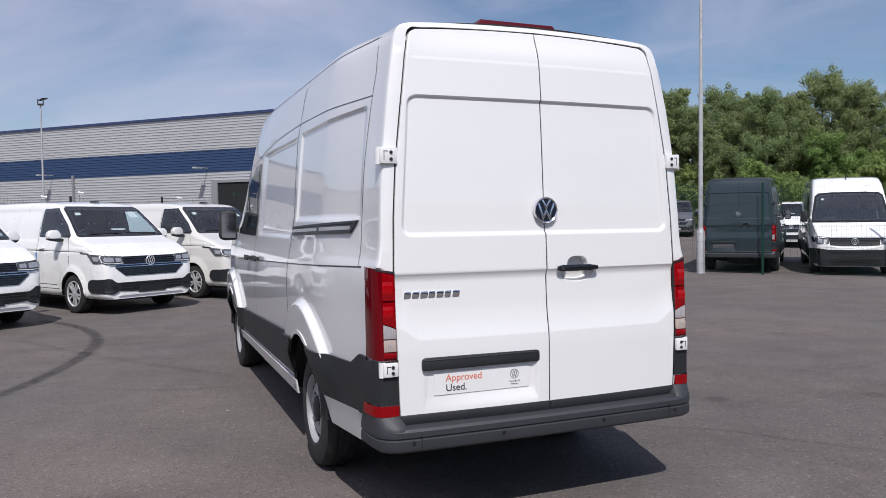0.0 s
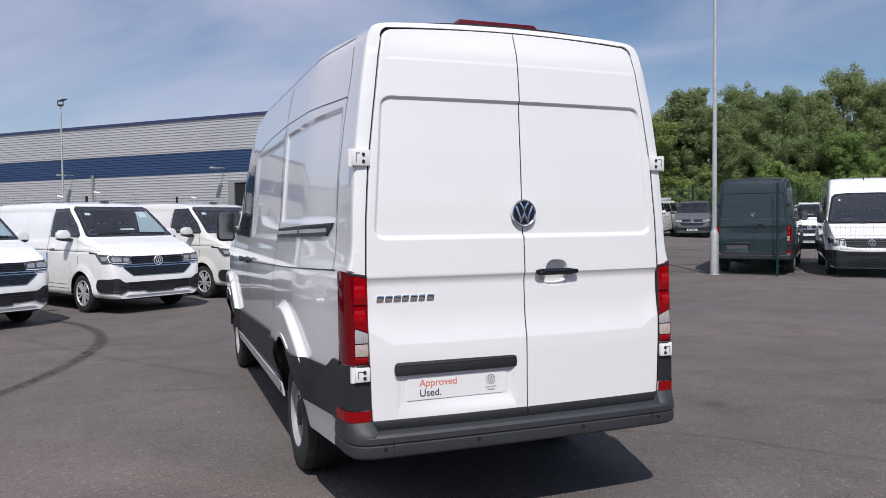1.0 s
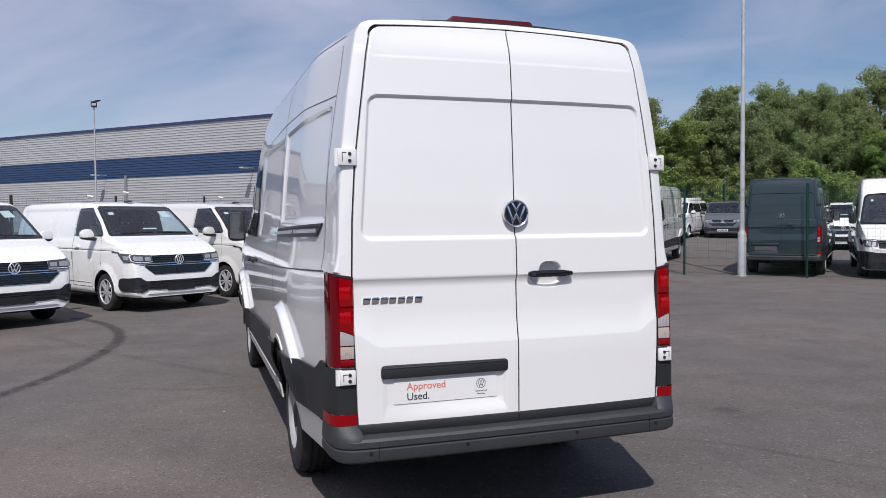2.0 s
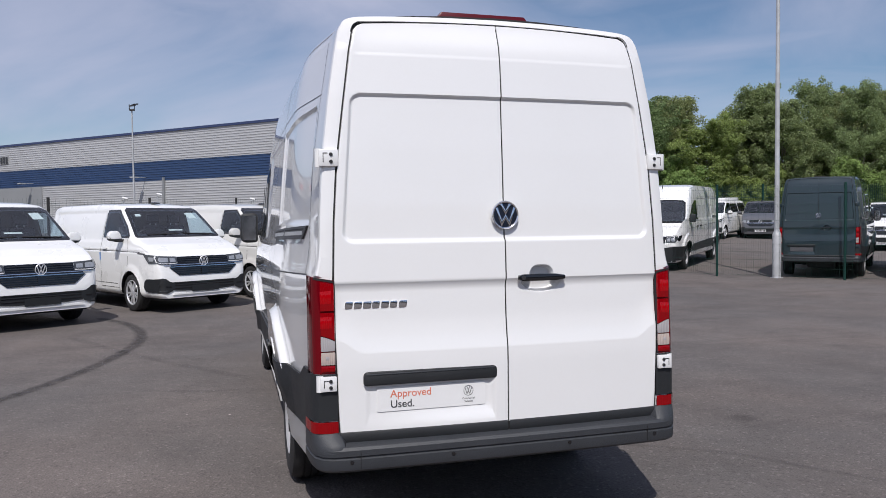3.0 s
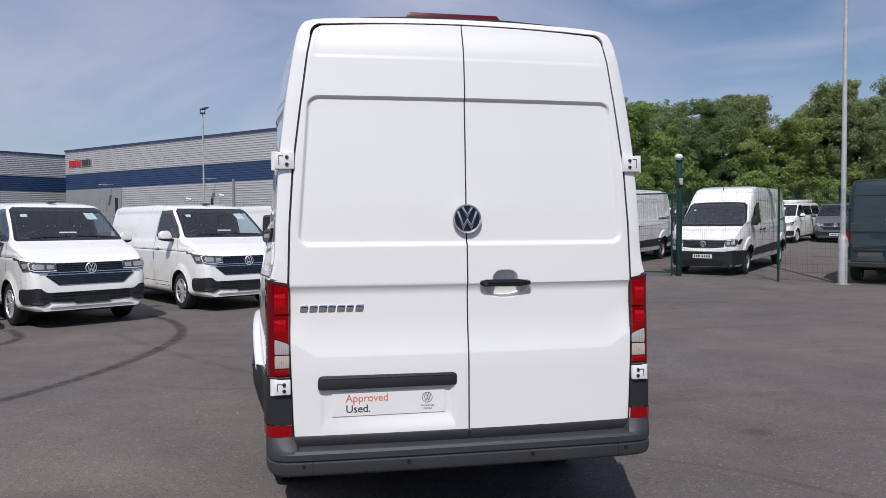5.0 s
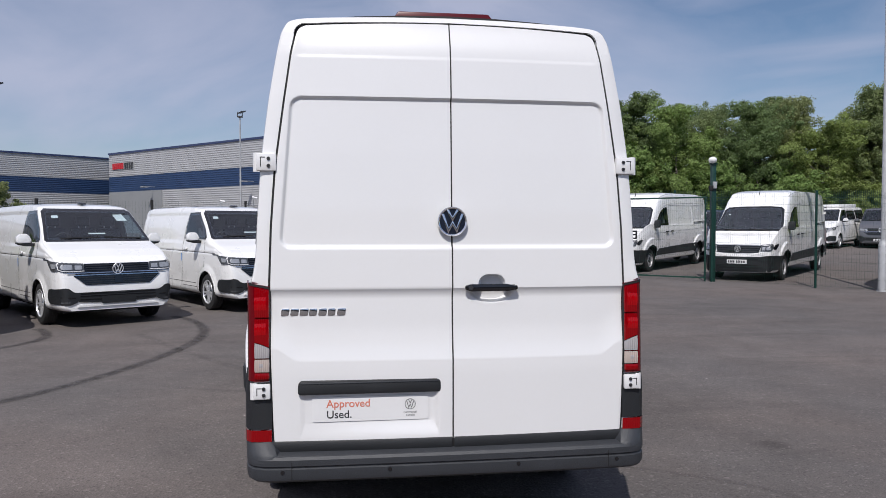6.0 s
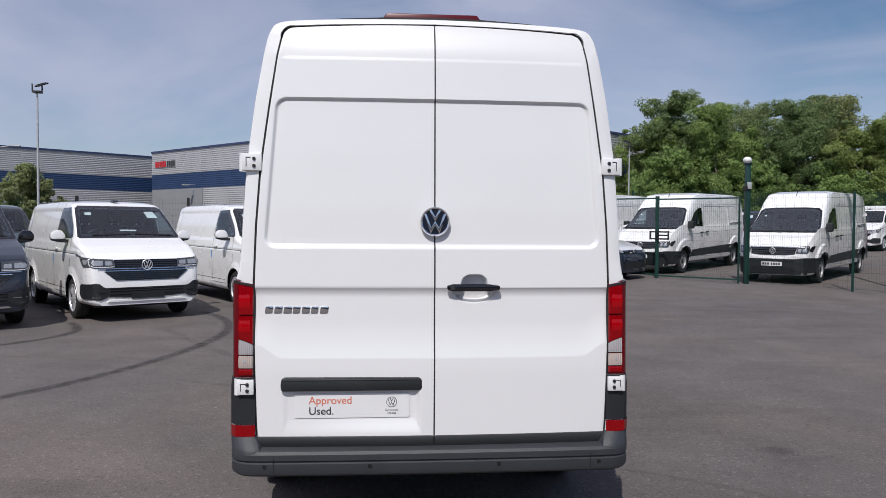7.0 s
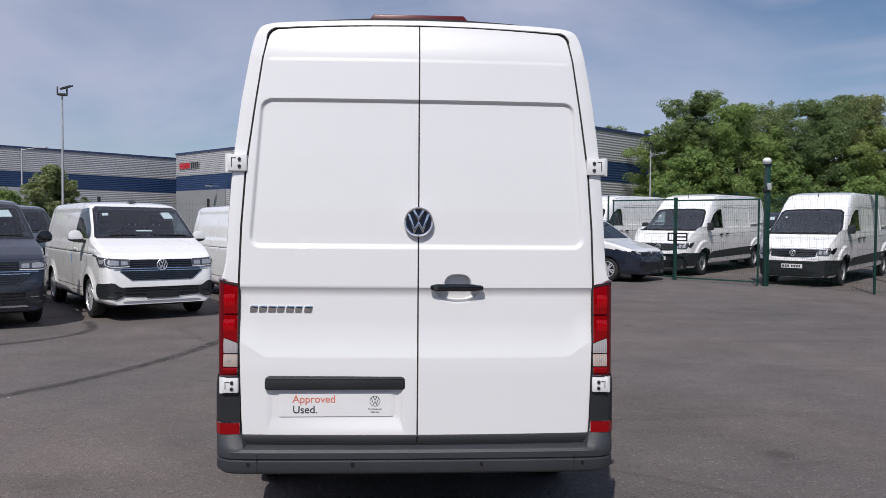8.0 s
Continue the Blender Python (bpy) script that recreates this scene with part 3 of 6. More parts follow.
def counts(pts, fine, top):
    """Steps for each piece of a half-section: fine on the sides, coarse on top."""
    out = []
    for a, b in zip(pts, pts[1:]):
        d = math.hypot(a[0] - b[0], a[1] - b[1])
        out.append(max(1, math.ceil(d / (top if abs(a[0] - b[0]) > abs(a[1] - b[1]) else fine))))
    return out


WHEELS_L = (1.22, 4.86)


def side_relief(y, z):
    """How far the side's skin stands out (+) or in (-): window panels, wheel arches, groove."""
    d = 0.0

    def pan(y0, y1, z0, z1, e=0.045):
        m = min(y - y0, y1 - y, z - z0, z1 - z)
        return smooth01(m / e)
    d -= 0.013 * pan(0.285, 1.64, 1.545, 2.140, 0.024)
    d -= 0.013 * pan(1.76, 3.16, 1.43, 2.125, 0.024)
    for wy in WHEELS_L:
        r = math.hypot(y - wy, z - 0.40)
        if z > 0.3:
            d += 0.046 * smooth01((0.665 - r) / 0.045) * (1 if r > 0.3 else 0) * smooth01((z - 0.5) / 0.2)
    return d


def crafter_shell(near=False):
    ys = [0.0, 0.006, 0.016, 0.03, 0.05, 0.08] + [0.10 + 0.03 * i for i in range(70)] + [2.25 + 0.06 * i for i in range(26)] + [3.86 + 0.04 * i for i in range(50)] + [5.86, 5.88]
    if near:
        ys += [0.50 + 0.011 * i for i in range(134)] + [4.10 + 0.013 * i for i in range(118)]
    ks = counts(MIDP, 0.0115 if near else 0.021, 0.05)
    ys = sorted(set(round(v, 4) for v in ys if v <= 5.88))
    ROUND = {0.0: 0.040, 0.006: 0.024, 0.016: 0.012, 0.03: 0.005, 0.05: 0.001}
    inset = {0.05: 0.0001, 0.03: 0.0004, 0.0: 0.014, 0.006: 0.005, 0.016: 0.0015}
    rows = []
    for y in ys:
        half = fine_profile(crafter_profile(y), ks)
        row = []
        for x, z in half:
            zz = z
            ins = inset.get(y, 0.0)
            if ins and z < 1.31:            # the corner is rounder behind the tail light
                ins = ROUND.get(y, 0.0)
            if ins:
                k = smooth01((z - 2.35) / 0.2)
                x = max(x - ins * (1 - k) - 0 * k, 0)
                zz = z - ins * k * 0.7
            if y < 0.9:
                zz = max(zz, 0.415 if y > 0.16 else 0.55)
            dx = side_relief(y, z) if (x > 0.7 and 0.03 < y < 5.6) else 0
            yy = y + lean(zz) * max(0, 1 - y / 0.9)
            row.append([x + dx, yy, zz])
        for p in row:                       # wheel openings: snap to the rim of the arch
            if p[0] > 0.7:
                for wy in WHEELS_L:
                    r = math.hypot(p[1] - wy, p[2] - 0.40)
                    if abs(r - 0.448) < (0.0075 if near else 0.014) and p[2] > 0.30:
                        p[1], p[2] = wy + (p[1] - wy) * 0.448 / r, 0.40 + (p[2] - 0.40) * 0.448 / r
        rows.append([Vector((-a, b, c)) for a, b, c in row] + [Vector((a, b, c)) for a, b, c in row[-2::-1]])
    # the frame round the doors, then the jamb behind the gap
    first = rows[0]
    n = len(first)
    frame_row, jamb = [], []
    for p in first:
        sx = -1 if p.x < 0 else 1
        if abs(p.x) > 0.70:
            q = Vector((sx * min(abs(p.x) - 0.004, sample(SEAM, p.z)), lean(p.z) - 0.004, p.z))
        else:
            z = p.z - 0.020
            q = Vector((p.x, lean(z) - 0.004, z))
        if abs(q.x) > 0.664 and q.z > 2.446:
            d = Vector((abs(q.x) - 0.664, q.z - 2.446))
            d = d.normalized() * 0.056
            q = Vector((sx * (0.664 + d.x), lean(2.446 + d.y) - 0.004, 2.446 + d.y))
        frame_row.append(q)
        jamb.append(q + Vector((0, 0.04, 0)))
    rows = [jamb, frame_row] + rows
    bm = bmesh.new()
    vs = [[bm.verts.new(p) for p in r] for r in rows]
    for a, b in zip(vs, vs[1:]):
        for i in range(n - 1):
            c = (a[i].co + a[i + 1].co + b[i].co + b[i + 1].co) / 4
            if abs(c.x) > 0.6 and any(math.hypot(c.y - wy, c.z - 0.40) < 0.444 for wy in WHEELS_L):
                continue
            bm.faces.new((a[i], b[i], b[i + 1], a[i + 1]))
    nose = bm.verts.new((0, 5.90, 0.62))
    for i in range(n - 1):
        bm.faces.new((vs[-1][i], nose, vs[-1][i + 1]))
    bm.faces.new((vs[-1][n - 1], nose, vs[-1][0]))
    bmesh.ops.delete(bm, geom=[v for v in bm.verts if not v.link_faces], context="VERTS")
    bmesh.ops.recalc_face_normals(bm, faces=bm.faces)
    return bm


def door_surface(x, z, side):
    """The y of a rear door's skin. side: -1 the near-side leaf with the plate, +1 the leaf with the handle."""
    ax = abs(x)
    y = lean(z) - 0.006 - 0.026 * (1 - min(ax / 0.83, 1) ** 2) * (1 - 0.85 * smooth01((z - 2.38) / 0.135))
    edge = sample([(1.45, 0.790), (2.15, 0.738)], z)
    m = min(edge - ax, 10)
    # window field: rounded recess
    cz = min(z - 1.462, 2.158 - z)
    r = 0.055
    if m < r and cz < r:
        q = r - math.hypot(max(r - m, 0), max(r - cz, 0))
    else:
        q = min(m, cz)
    y += 0.0145 * smooth01(q / (0.014 if z > 2.1 else 0.018))
    # a shallow step across the head of the door
    y += 0.0028 * smooth01((z - 2.333) / 0.022) * smooth01((0.735 - ax) / 0.06)
    # the ledge at handle height, running back out to the lower crease
    if z < 1.281:
        rise = 0.955 + 0.065 * smooth01((ax - 0.69) / 0.13)
        inn = 1 - (1 - min(max((1.281 - z) / 0.046, 0), 1)) ** 2
        out = min(max((z - rise) / 0.15, 0), 1)
        y += 0.016 * inn * out * (1.5 - 0.5 * out)
    if side < 0:
        m2 = min(x + 0.698, -0.060 - x, (z - 0.600) * 0.33)
        if z < 0.875:
            k = smooth01(m2 / 0.030) * smooth01((0.860 - z) / 0.012)
            y += (-0.060 - y) * k
    else:
        if z > 1.282:
            e = (abs(x - 0.185) / 0.064) ** 2.8 + ((z - 1.282) / 0.062) ** 2.8
        else:
            e = (abs(x - 0.185) / 0.112) ** 2.2 + ((1.282 - z) / 0.072) ** 2.2
        y += 0.040 * smooth01((1.0 - e) / 0.42)
    return y


def door_leaf(side):
    zs = sorted(set([0.592 + 0.02 * i for i in range(94)] + [1.2290 + 0.004 * i for i in range(14)] + [2.128 + 0.005 * i for i in range(8)] + [1.455 + 0.006 * i for i in range(9)] + [2.331 + 0.004 * i for i in range(7)] + [0.86 + 0.004 * i for i in range(5)]))
    zs = sorted(set(round(z, 4) for z in zs if z < 2.440) | {0.955 + 0.0065 * i for i in range(12)})
    us = set([i / 46 for i in range(47)] + [0.0025, 0.006, 0.012, 0.965, 0.985, 0.995] + [0.872 + 0.0055 * i for i in range(20)])
    if side > 0:
        us |= {0.075 + 0.0046 * i for i in range(66)}
        zs = sorted(set(zs) | {1.200 + 0.0038 * i for i in range(42)})
    else:
        us |= {0.045 + 0.006 * i for i in range(9)} | {0.815 + 0.006 * i for i in range(9)}
        zs = sorted(set(zs) | {0.60 + 0.006 * i for i in range(15)} | {0.844 + 0.003 * i for i in range(7)})
    us = sorted(us)
    rows = []

    def top_at(x):
        return 2.515 - 0.030 * (abs(x) / 0.70) ** 2
    levels = [(z, None) for z in zs] + [(None, k / 6) for k in range(1, 7)]
    for z, k in levels:
        row = []
        for u in us:
            if z is not None:
                xe = sample(SEAM, z) - 0.0062
                x = 0.0016 + (xe - 0.0016) * u
                zz = z
            else:
                xe = sample(SEAM, 2.44) - 0.008 - 0.047 * (1 - math.sqrt(1 - k * k * 0.98))
                x = 0.0016 + (xe - 0.0016) * u
                zz = 2.438 + (top_at(x) - 2.438) * k
            y = door_surface(side * x, zz, side)
            if u == 0 or u == 1:
                y += 0.022
            elif u > 0.99:
                y += 0.002
            row.append((side * x, y, zz))
        rows.append(row)
    rows.append([(x, y + 0.02, z) for x, y, z in rows[-1]])
    rows.insert(0, [(x, y + 0.02, z) for x, y, z in rows[0]])
    bm = grid(rows)
    bmesh.ops.recalc_face_normals(bm, faces=bm.faces)
    bm.normal_update()
    f = max(bm.faces, key=lambda q: q.calc_area())
    if f.normal.y > 0:
        bmesh.ops.reverse_faces(bm, faces=bm.faces)
    return bm


def wheel(parent, x, y, r, w, rim_r, side, rim_mat, style):
    """A road wheel. side: -1 faces -x."""
    s = side
    t = part("wheel", lathe_x(bmesh.new(), [(-w / 2 * s, rim_r), (-w / 2 * s * 1.02, r - 0.055), (-w / 2 * s * 0.9, r - 0.018), (-w * 0.33 * s, r - 0.003), (-w * 0.2 * s, r), (-w * 0.19 * s, r - 0.008), (-w * 0.15 * s, r - 0.008), (-w * 0.14 * s, r), (-w * 0.02 * s, r), (-w * 0.01 * s, r - 0.008), (w * 0.03 * s, r - 0.008), (w * 0.04 * s, r), (w * 0.15 * s, r), (w * 0.16 * s, r - 0.008), (w * 0.2 * s, r - 0.008), (w * 0.21 * s, r), (w * 0.33 * s, r - 0.003), (w * 0.45 * s, r - 0.018), (w * 0.51 * s, r - 0.055), (w * 0.50 * s, rim_r + 0.012), (w * 0.44 * s, rim_r - 0.004)], 56), TYRE, parent, "black rubber tyre on its rim")
    t.location = (x, y, r)
    if style == "steel":
        bm = lathe_x(bmesh.new(), [(w * 0.46 * s, rim_r), (w * 0.49 * s, rim_r - 0.006), (w * 0.44 * s, rim_r - 0.016), (w * 0.30 * s, rim_r - 0.024), (w * 0.29 * s, rim_r - 0.030), (w * 0.345 * s, rim_r - 0.055), (w * 0.40 * s, rim_r - 0.085), (w * 0.40 * s, rim_r - 0.105), (w * 0.32 * s, 0.075), (w * 0.30 * s, 0.0)], 48)
        part("rim", bm, rim_mat, t, "silver steel rim")
        for i in range(16):
            a = 2 * math.pi * (i + 0.5) / 16
            rr = rim_r - 0.042
            p = Vector((w * 0.25 * s, rr * math.cos(a), rr * math.sin(a)))
            # the dark of a vent hole, put in as a black stub on the disc
            part("vent_hole", cylinder(p, p + Vector((w * 0.085 * s, 0, 0)), 0.0155, seg=12), SEAL, t)
        part("hub_cap", lathe_x(bmesh.new(), [(w * 0.30 * s, 0.085), (w * 0.40 * s, 0.08), (w * 0.44 * s, 0.055), (w * 0.45 * s, 0.0)], 24), PLASTIC, t, "black hub cap")
        for i in range(6):
            a = 2 * math.pi * i / 6
            p = Vector((w * 0.32 * s, 0.105 * math.cos(a), 0.105 * math.sin(a)))
            part("wheel_bolt", cylinder(p, p + Vector((w * 0.08 * s, 0, 0)), 0.013, seg=8), DARKSTEEL, t)
    else:
        part("rim", lathe_x(bmesh.new(), [(w * 0.46 * s, rim_r), (w * 0.49 * s, rim_r - 0.006), (w * 0.45 * s, rim_r - 0.016), (w * 0.1 * s, rim_r - 0.03), (w * 0.05 * s, 0.03)], 40), DARKSTEEL, t)
        part("rim_edge", lathe_x(bmesh.new(), [(w * 0.44 * s, rim_r + 0.002), (w * 0.495 * s, rim_r - 0.003), (w * 0.495 * s, rim_r - 0.016), (w * 0.40 * s, rim_r - 0.024)], 40), rim_mat, t)
        for i in range(10):
            a = 2 * math.pi * i / 10 + (0.09 if i % 2 else -0.09)
            d, e = Vector((0, math.cos(a), math.sin(a))), Vector((0, -math.sin(a), math.cos(a)))
            bm = bmesh.new()
            q = [(0.03, 0.017), (rim_r - 0.014, 0.015)]
            pts = []
            for rr, hw in q:
                for sx in (w * 0.33, w * 0.45):
                    for sg in (-1, 1):
                        pts.append(bm.verts.new(Vector((sx * s, 0, 0)) + d * rr + e * hw * sg))
            for f in ((0, 1, 3, 2), (4, 6, 7, 5), (0, 4, 5, 1), (2, 3, 7, 6), (0, 2, 6, 4), (1, 5, 7, 3)):
                bm.faces.new([pts[k] for k in f])
            bmesh.ops.recalc_face_normals(bm, faces=bm.faces)
            part("spoke", bm, rim_mat, t)
        part("hub_cap", lathe_x(bmesh.new(), [(w * 0.3 * s, 0.055), (w * 0.46 * s, 0.05), (w * 0.47 * s, 0.0)], 20), rim_mat, t)
    return t


def emblem(parent, place, r, tilt=0.0, back=False):
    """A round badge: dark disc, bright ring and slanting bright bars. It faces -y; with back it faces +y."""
    sg = 1 if back else -1
    e = part("badge", lathe_x(bmesh.new(), [(0.012, 0.0), (0.012, r * 0.86), (0.0, r * 0.9)], 36), NAVY, parent, "round dark badge with a bright ring")
    e.matrix_basis = pose(*place) @ pose(0, 0, 0, tilt, 0, 0) @ pose(0, 0, 0, 0, 0, 90 * sg)
    part("badge_ring", lathe_x(bmesh.new(), [(0.0, r), (0.016, r), (0.020, r * 0.95), (0.016, r * 0.87), (0.008, r * 0.85)], 40), BRIGHT if back else CHROME, e)
    for pts in ([(-0.66, 0.52), (-0.285, -0.62), (0.0, -0.10), (0.285, -0.62), (0.66, 0.52)], [(-0.33, 0.78), (0.0, 0.16), (0.33, 0.78)]):
        part("badge_bar", prism(strip([(a * r, b * r) for a, b in pts], r * 0.165), 0, 0.0125, 0.018, 0.0012), BRIGHT if back else CHROME, e)
    return e


def hinge(parent, x0, x1, z0, z1, y, side):
    """A painted door hinge: plate, knuckle, slot and two bolt heads."""
    bm = boxed(min(x0, x1), max(x0, x1), y - 0.018, y + 0.03, z0, z1, 0.005)
    h = part("hinge", bm, WHITE, parent, "white painted door hinge")
    xo = x0 if side < 0 else x1
    xi = x1 if side < 0 else x0
    part("hinge_knuckle", cylinder((xo, y + 0.012, z0 - 0.003), (xo, y + 0.012, z1 + 0.003), 0.017, seg=14), WHITE, h)
    cx = xo + (xi - xo) * 0.62
    for q in (0.28, 0.70):
        p = Vector((cx, y - 0.017, z0 + (z1 - z0) * q))
        b = part("hinge_bolt", cylinder(p, p + Vector((0, -0.006, 0)), 0.0088, 0.0075, 14), DARKSTEEL, h)
        part("bolt_socket", cylinder(p + Vector((0, -0.0055, 0)), p + Vector((0, -0.0066, 0)), 0.004, seg=6), SEAL, b)
    sx = xo + (xi - xo) * 0.22
    part("hinge_slot", boxed(sx - 0.0018, sx + 0.0018, y - 0.0188, y - 0.01, z0 + 0.018, z1 - 0.016), DARKSTEEL, h)
    part("hinge_slot", boxed(min(sx, sx + 0.02 * -side), max(sx, sx + 0.02 * -side), y - 0.0188, y - 0.01, z1 - 0.020, z1 - 0.016), DARKSTEEL, h)
    return h


def tail_light(parent, side):
    """The upright tail light that wraps round the corner."""
    plan = [(0.8265, -0.044), (0.8305, -0.0465), (0.842, -0.047), (0.856, -0.047), (0.872, -0.0465), (0.889, -0.0445), (0.903, -0.039), (0.918, -0.024), (0.926, 0.0), (0.937, 0.085)]
    zs = [(0.880, 1.0), (0.895, 1.0), (0.93, 1.0), (1.0, 1.0), (1.1, 1.0), (1.2, 1.0), (1.27, 1.0), (1.298, 1.0)]

    def sheet(z0, z1, i0, i1, off, cut=0.0, slope=0.0, bulge=0.0):
        rows = []
        n = 6
        for k in range(n + 1):
            row = []
            for j, (px, py) in enumerate(plan[i0:i1 + 1]):
                f = j / max(i1 - i0, 1)
                z = z0 + cut * f + (z1 + slope * f - z0 - cut * f) * k / n
                ln = lean(z) + 0.05 - 0.012
                nx, ny = (0, -1) if j + i0 < 5 else (0.35, -0.94) if j + i0 == 5 else (0.7, -0.7) if j + i0 < 8 else (1, 0)
                o = off + bulge * math.sin(math.pi * k / n)
                row.append((side * (px + nx * o), py + ny * o + ln * (1.0 if j + i0 < 8 else 0.3), z))
            rows.append(row)
        bm = grid(rows)
        bmesh.ops.recalc_face_normals(bm, faces=bm.faces)
        r = bmesh.ops.extrude_face_region(bm, geom=bm.faces[:])
        for g in r["geom"]:
            if isinstance(g, bmesh.types.BMVert):
                g.co.y += 0.012
                g.co.x -= side * 0.004
        bmesh.ops.recalc_face_normals(bm, faces=bm.faces)
        return bm
    t = part("tail_light", sheet(0.872, 1.292, 0, 9, 0.002, 0.0, 0.024), DEEPRED, parent, "tall red tail light with a clear lower part")
    part("dark_edge", sheet(0.872, 1.293, 0, 1, 0.004), SEAL, t, "black edge strip")
    part("dark_edge", sheet(1.283, 1.293, 1, 7, 0.0035, 0.018, 0.018), SEAL, t, "black edge strip")
    up = part("upper_lens", sheet(1.158, 1.277, 1, 5, 0.009, 0.0, 0.014, bulge=0.0025), RED, t, "bright red lens")
    part("lamp_field", sheet(1.178, 1.262, 2, 5, 0.0085, bulge=0.0050), GLOWRED, up)
    lo = part("lower_lens", sheet(1.024, 1.150, 1, 5, 0.009, 0.024, bulge=0.0025), RED, t, "bright red lens")
    part("lamp_field", sheet(1.066, 1.140, 2, 5, 0.0085, bulge=0.0050), GLOWRED, lo)
    part("clear_lens", sheet(0.976, 1.019, 1, 5, 0.009, 0.0, 0.024, bulge=0.002), CLEAR, t, "clear ribbed lens")
    rv = part("reversing_lens", sheet(0.914, 0.970, 1, 5, 0.009, bulge=0.0025), AMBER, t, "pale amber ribbed lens")
    part("lamp_bulb", sheet(0.930, 0.957, 3, 4, 0.0095, bulge=0.003), CLEAR, rv)
    part("foot_lens", sheet(0.882, 0.909, 1, 5, 0.008, bulge=0.0025), RED, t, "red strip lens")
    return t


def crafter(name, paint, label, category, rail=True, plate="bars", group="", low_roof=False, front_plate=True):
    van = thing(name, label, category, group)
    shell = crafter_shell(paint is WHITE)
    from_tree = BVHTree.FromBMesh(shell)
    scr = [(-0.890, 1.39), (-0.775, 2.11), (-0.71, 2.175), (-0.4, 2.20), (0.4, 2.20), (0.71, 2.175), (0.775, 2.11), (0.890, 1.39)]
    if not low_roof:
        scr = [(a, b if b < 1.5 else 1.39 + (b - 1.39) * 0.89) for a, b in scr]
    win = [(3.36, 1.46), (3.37, 2.03), (3.62, 2.02), (3.95, 1.90), (4.42, 1.47)]
    shell.normal_update()
    open_windows(shell, scr, win, 3.9, 0.006)
    body = part("body", shell, paint, van, smooth=30)
    tree = from_tree
    cab(van, 3.72, 1.02, 0.86, [(4.25, 1.02), (4.25, 1.25), (4.45, 1.30), (4.88, 1.27), (4.93, 1.02)])
    # dark backing behind gaps and wheel openings
    under = boxed(-0.80, 0.80, 0.35, 5.5, 0.37, 0.62, 0.03)
    part("underbody", under, SEAL, van)
    # axle, spare wheel and exhaust are added to deepen the shade below the van
    part("rear_axle", cylinder((-0.72, 1.22, 0.33), (0.72, 1.22, 0.33), 0.06, seg=14), SEAL, van)
    sp = lathe_x(bmesh.new(), [(-0.11, 0.20), (-0.12, 0.30), (-0.09, 0.345), (0.09, 0.345), (0.12, 0.30), (0.11, 0.20)], 36)
    sp.transform(pose(0, 0.74, 0.36, 0, 90, 0))
    part("spare_wheel", sp, TYRE, van, "added spare wheel below the floor, shading the ground")
    part("exhaust_pipe", cylinder((0.52, 0.45, 0.36), (0.52, 1.6, 0.36), 0.035, seg=12), SEAL, van)
    for wy in WHEELS_L:
        for s in (-1, 1):
            arc = [(wy + 0.46 * math.cos(math.pi * k / 14), 0.40 + 0.46 * math.sin(math.pi * k / 14)) for k in range(15)]
            bm = grid([[(s * 0.60, a, b) for a, b in arc], [(s * 0.985, a, b) for a, b in arc]])
            part("wheel_housing", bm, SEAL, van)
            for w0, w1, mt in ((0.02, 0.335, PLASTIC), (0.335, 0.665, paint), (0.665, 0.98, PLASTIC)):
                lip = line([(wy + 0.450 * math.cos(w), 0.40 + 0.450 * math.sin(w)) for w in [math.pi * (w0 + (w1 - w0) * k / 14) for k in range(15)]], 0.024)
                part("arch_lip", laid(tree, lip, "-x" if s < 0 else "+x", 0.006 if mt is PLASTIC else -0.004, 0.009, 0.5), mt, van)
            wheel(van, s * 0.842, wy, 0.356, 0.235, 0.215, s, STEEL, "steel")
    zz = [0.55 + 0.05 * i for i in range(38)] + [2.43]
    for s in (-1, 1):
        part("door_seal", grid([[(s * (sample(SEAM, z) + o), max(lean(z) + 0.002, door_surface(s * sample(SEAM, z), z, s) + 0.005), z) for o in (-0.026, 0.006)] for z in zz]), SEAL, van)
    part("door_seal", grid([[(q, door_surface(0.001, z, 1) + 0.004, z) for q in (-0.012, 0.012)] for z in [0.55 + 0.0075 * i for i in range(261)]]), SEAL, van)
    part("door_seal", grid([[(q * 0.73, lean(z) + 0.014, z + 0.045 * (1 - q * q)) for q in (-1, -0.6, -0.3, 0, 0.3, 0.6, 1)] for z in (2.42, 2.515)]), SEAL, van)
    # rear doors
    for s in (-1, 1):
        d = part("rear_door", door_leaf(s), paint, van, "dark painted rear door leaf" if paint is SLATE else "white painted rear door leaf", smooth=40)
        if s > 0:
            hx, hz = 0.178, 1.283
            h = part("door_handle", prism(rounded([(0.056, hz - 0.010), (0.056, hz + 0.010), (0.085, hz + 0.017), (0.25, hz + 0.017), (0.303, hz + 0.008), (0.303, hz - 0.010), (0.25, hz - 0.018), (0.085, hz - 0.018)], 0.010), 1, -0.086, -0.068, 0.007), GLOSSBLACK, d, "black door handle")
            part("handle_mount", boxed(0.062, 0.098, -0.07, -0.02, hz - 0.012, hz + 0.012, 0.004), PLASTIC, h)
            part("handle_mount", boxed(0.262, 0.294, -0.07, -0.02, hz - 0.012, hz + 0.012, 0.004), PLASTIC, h)
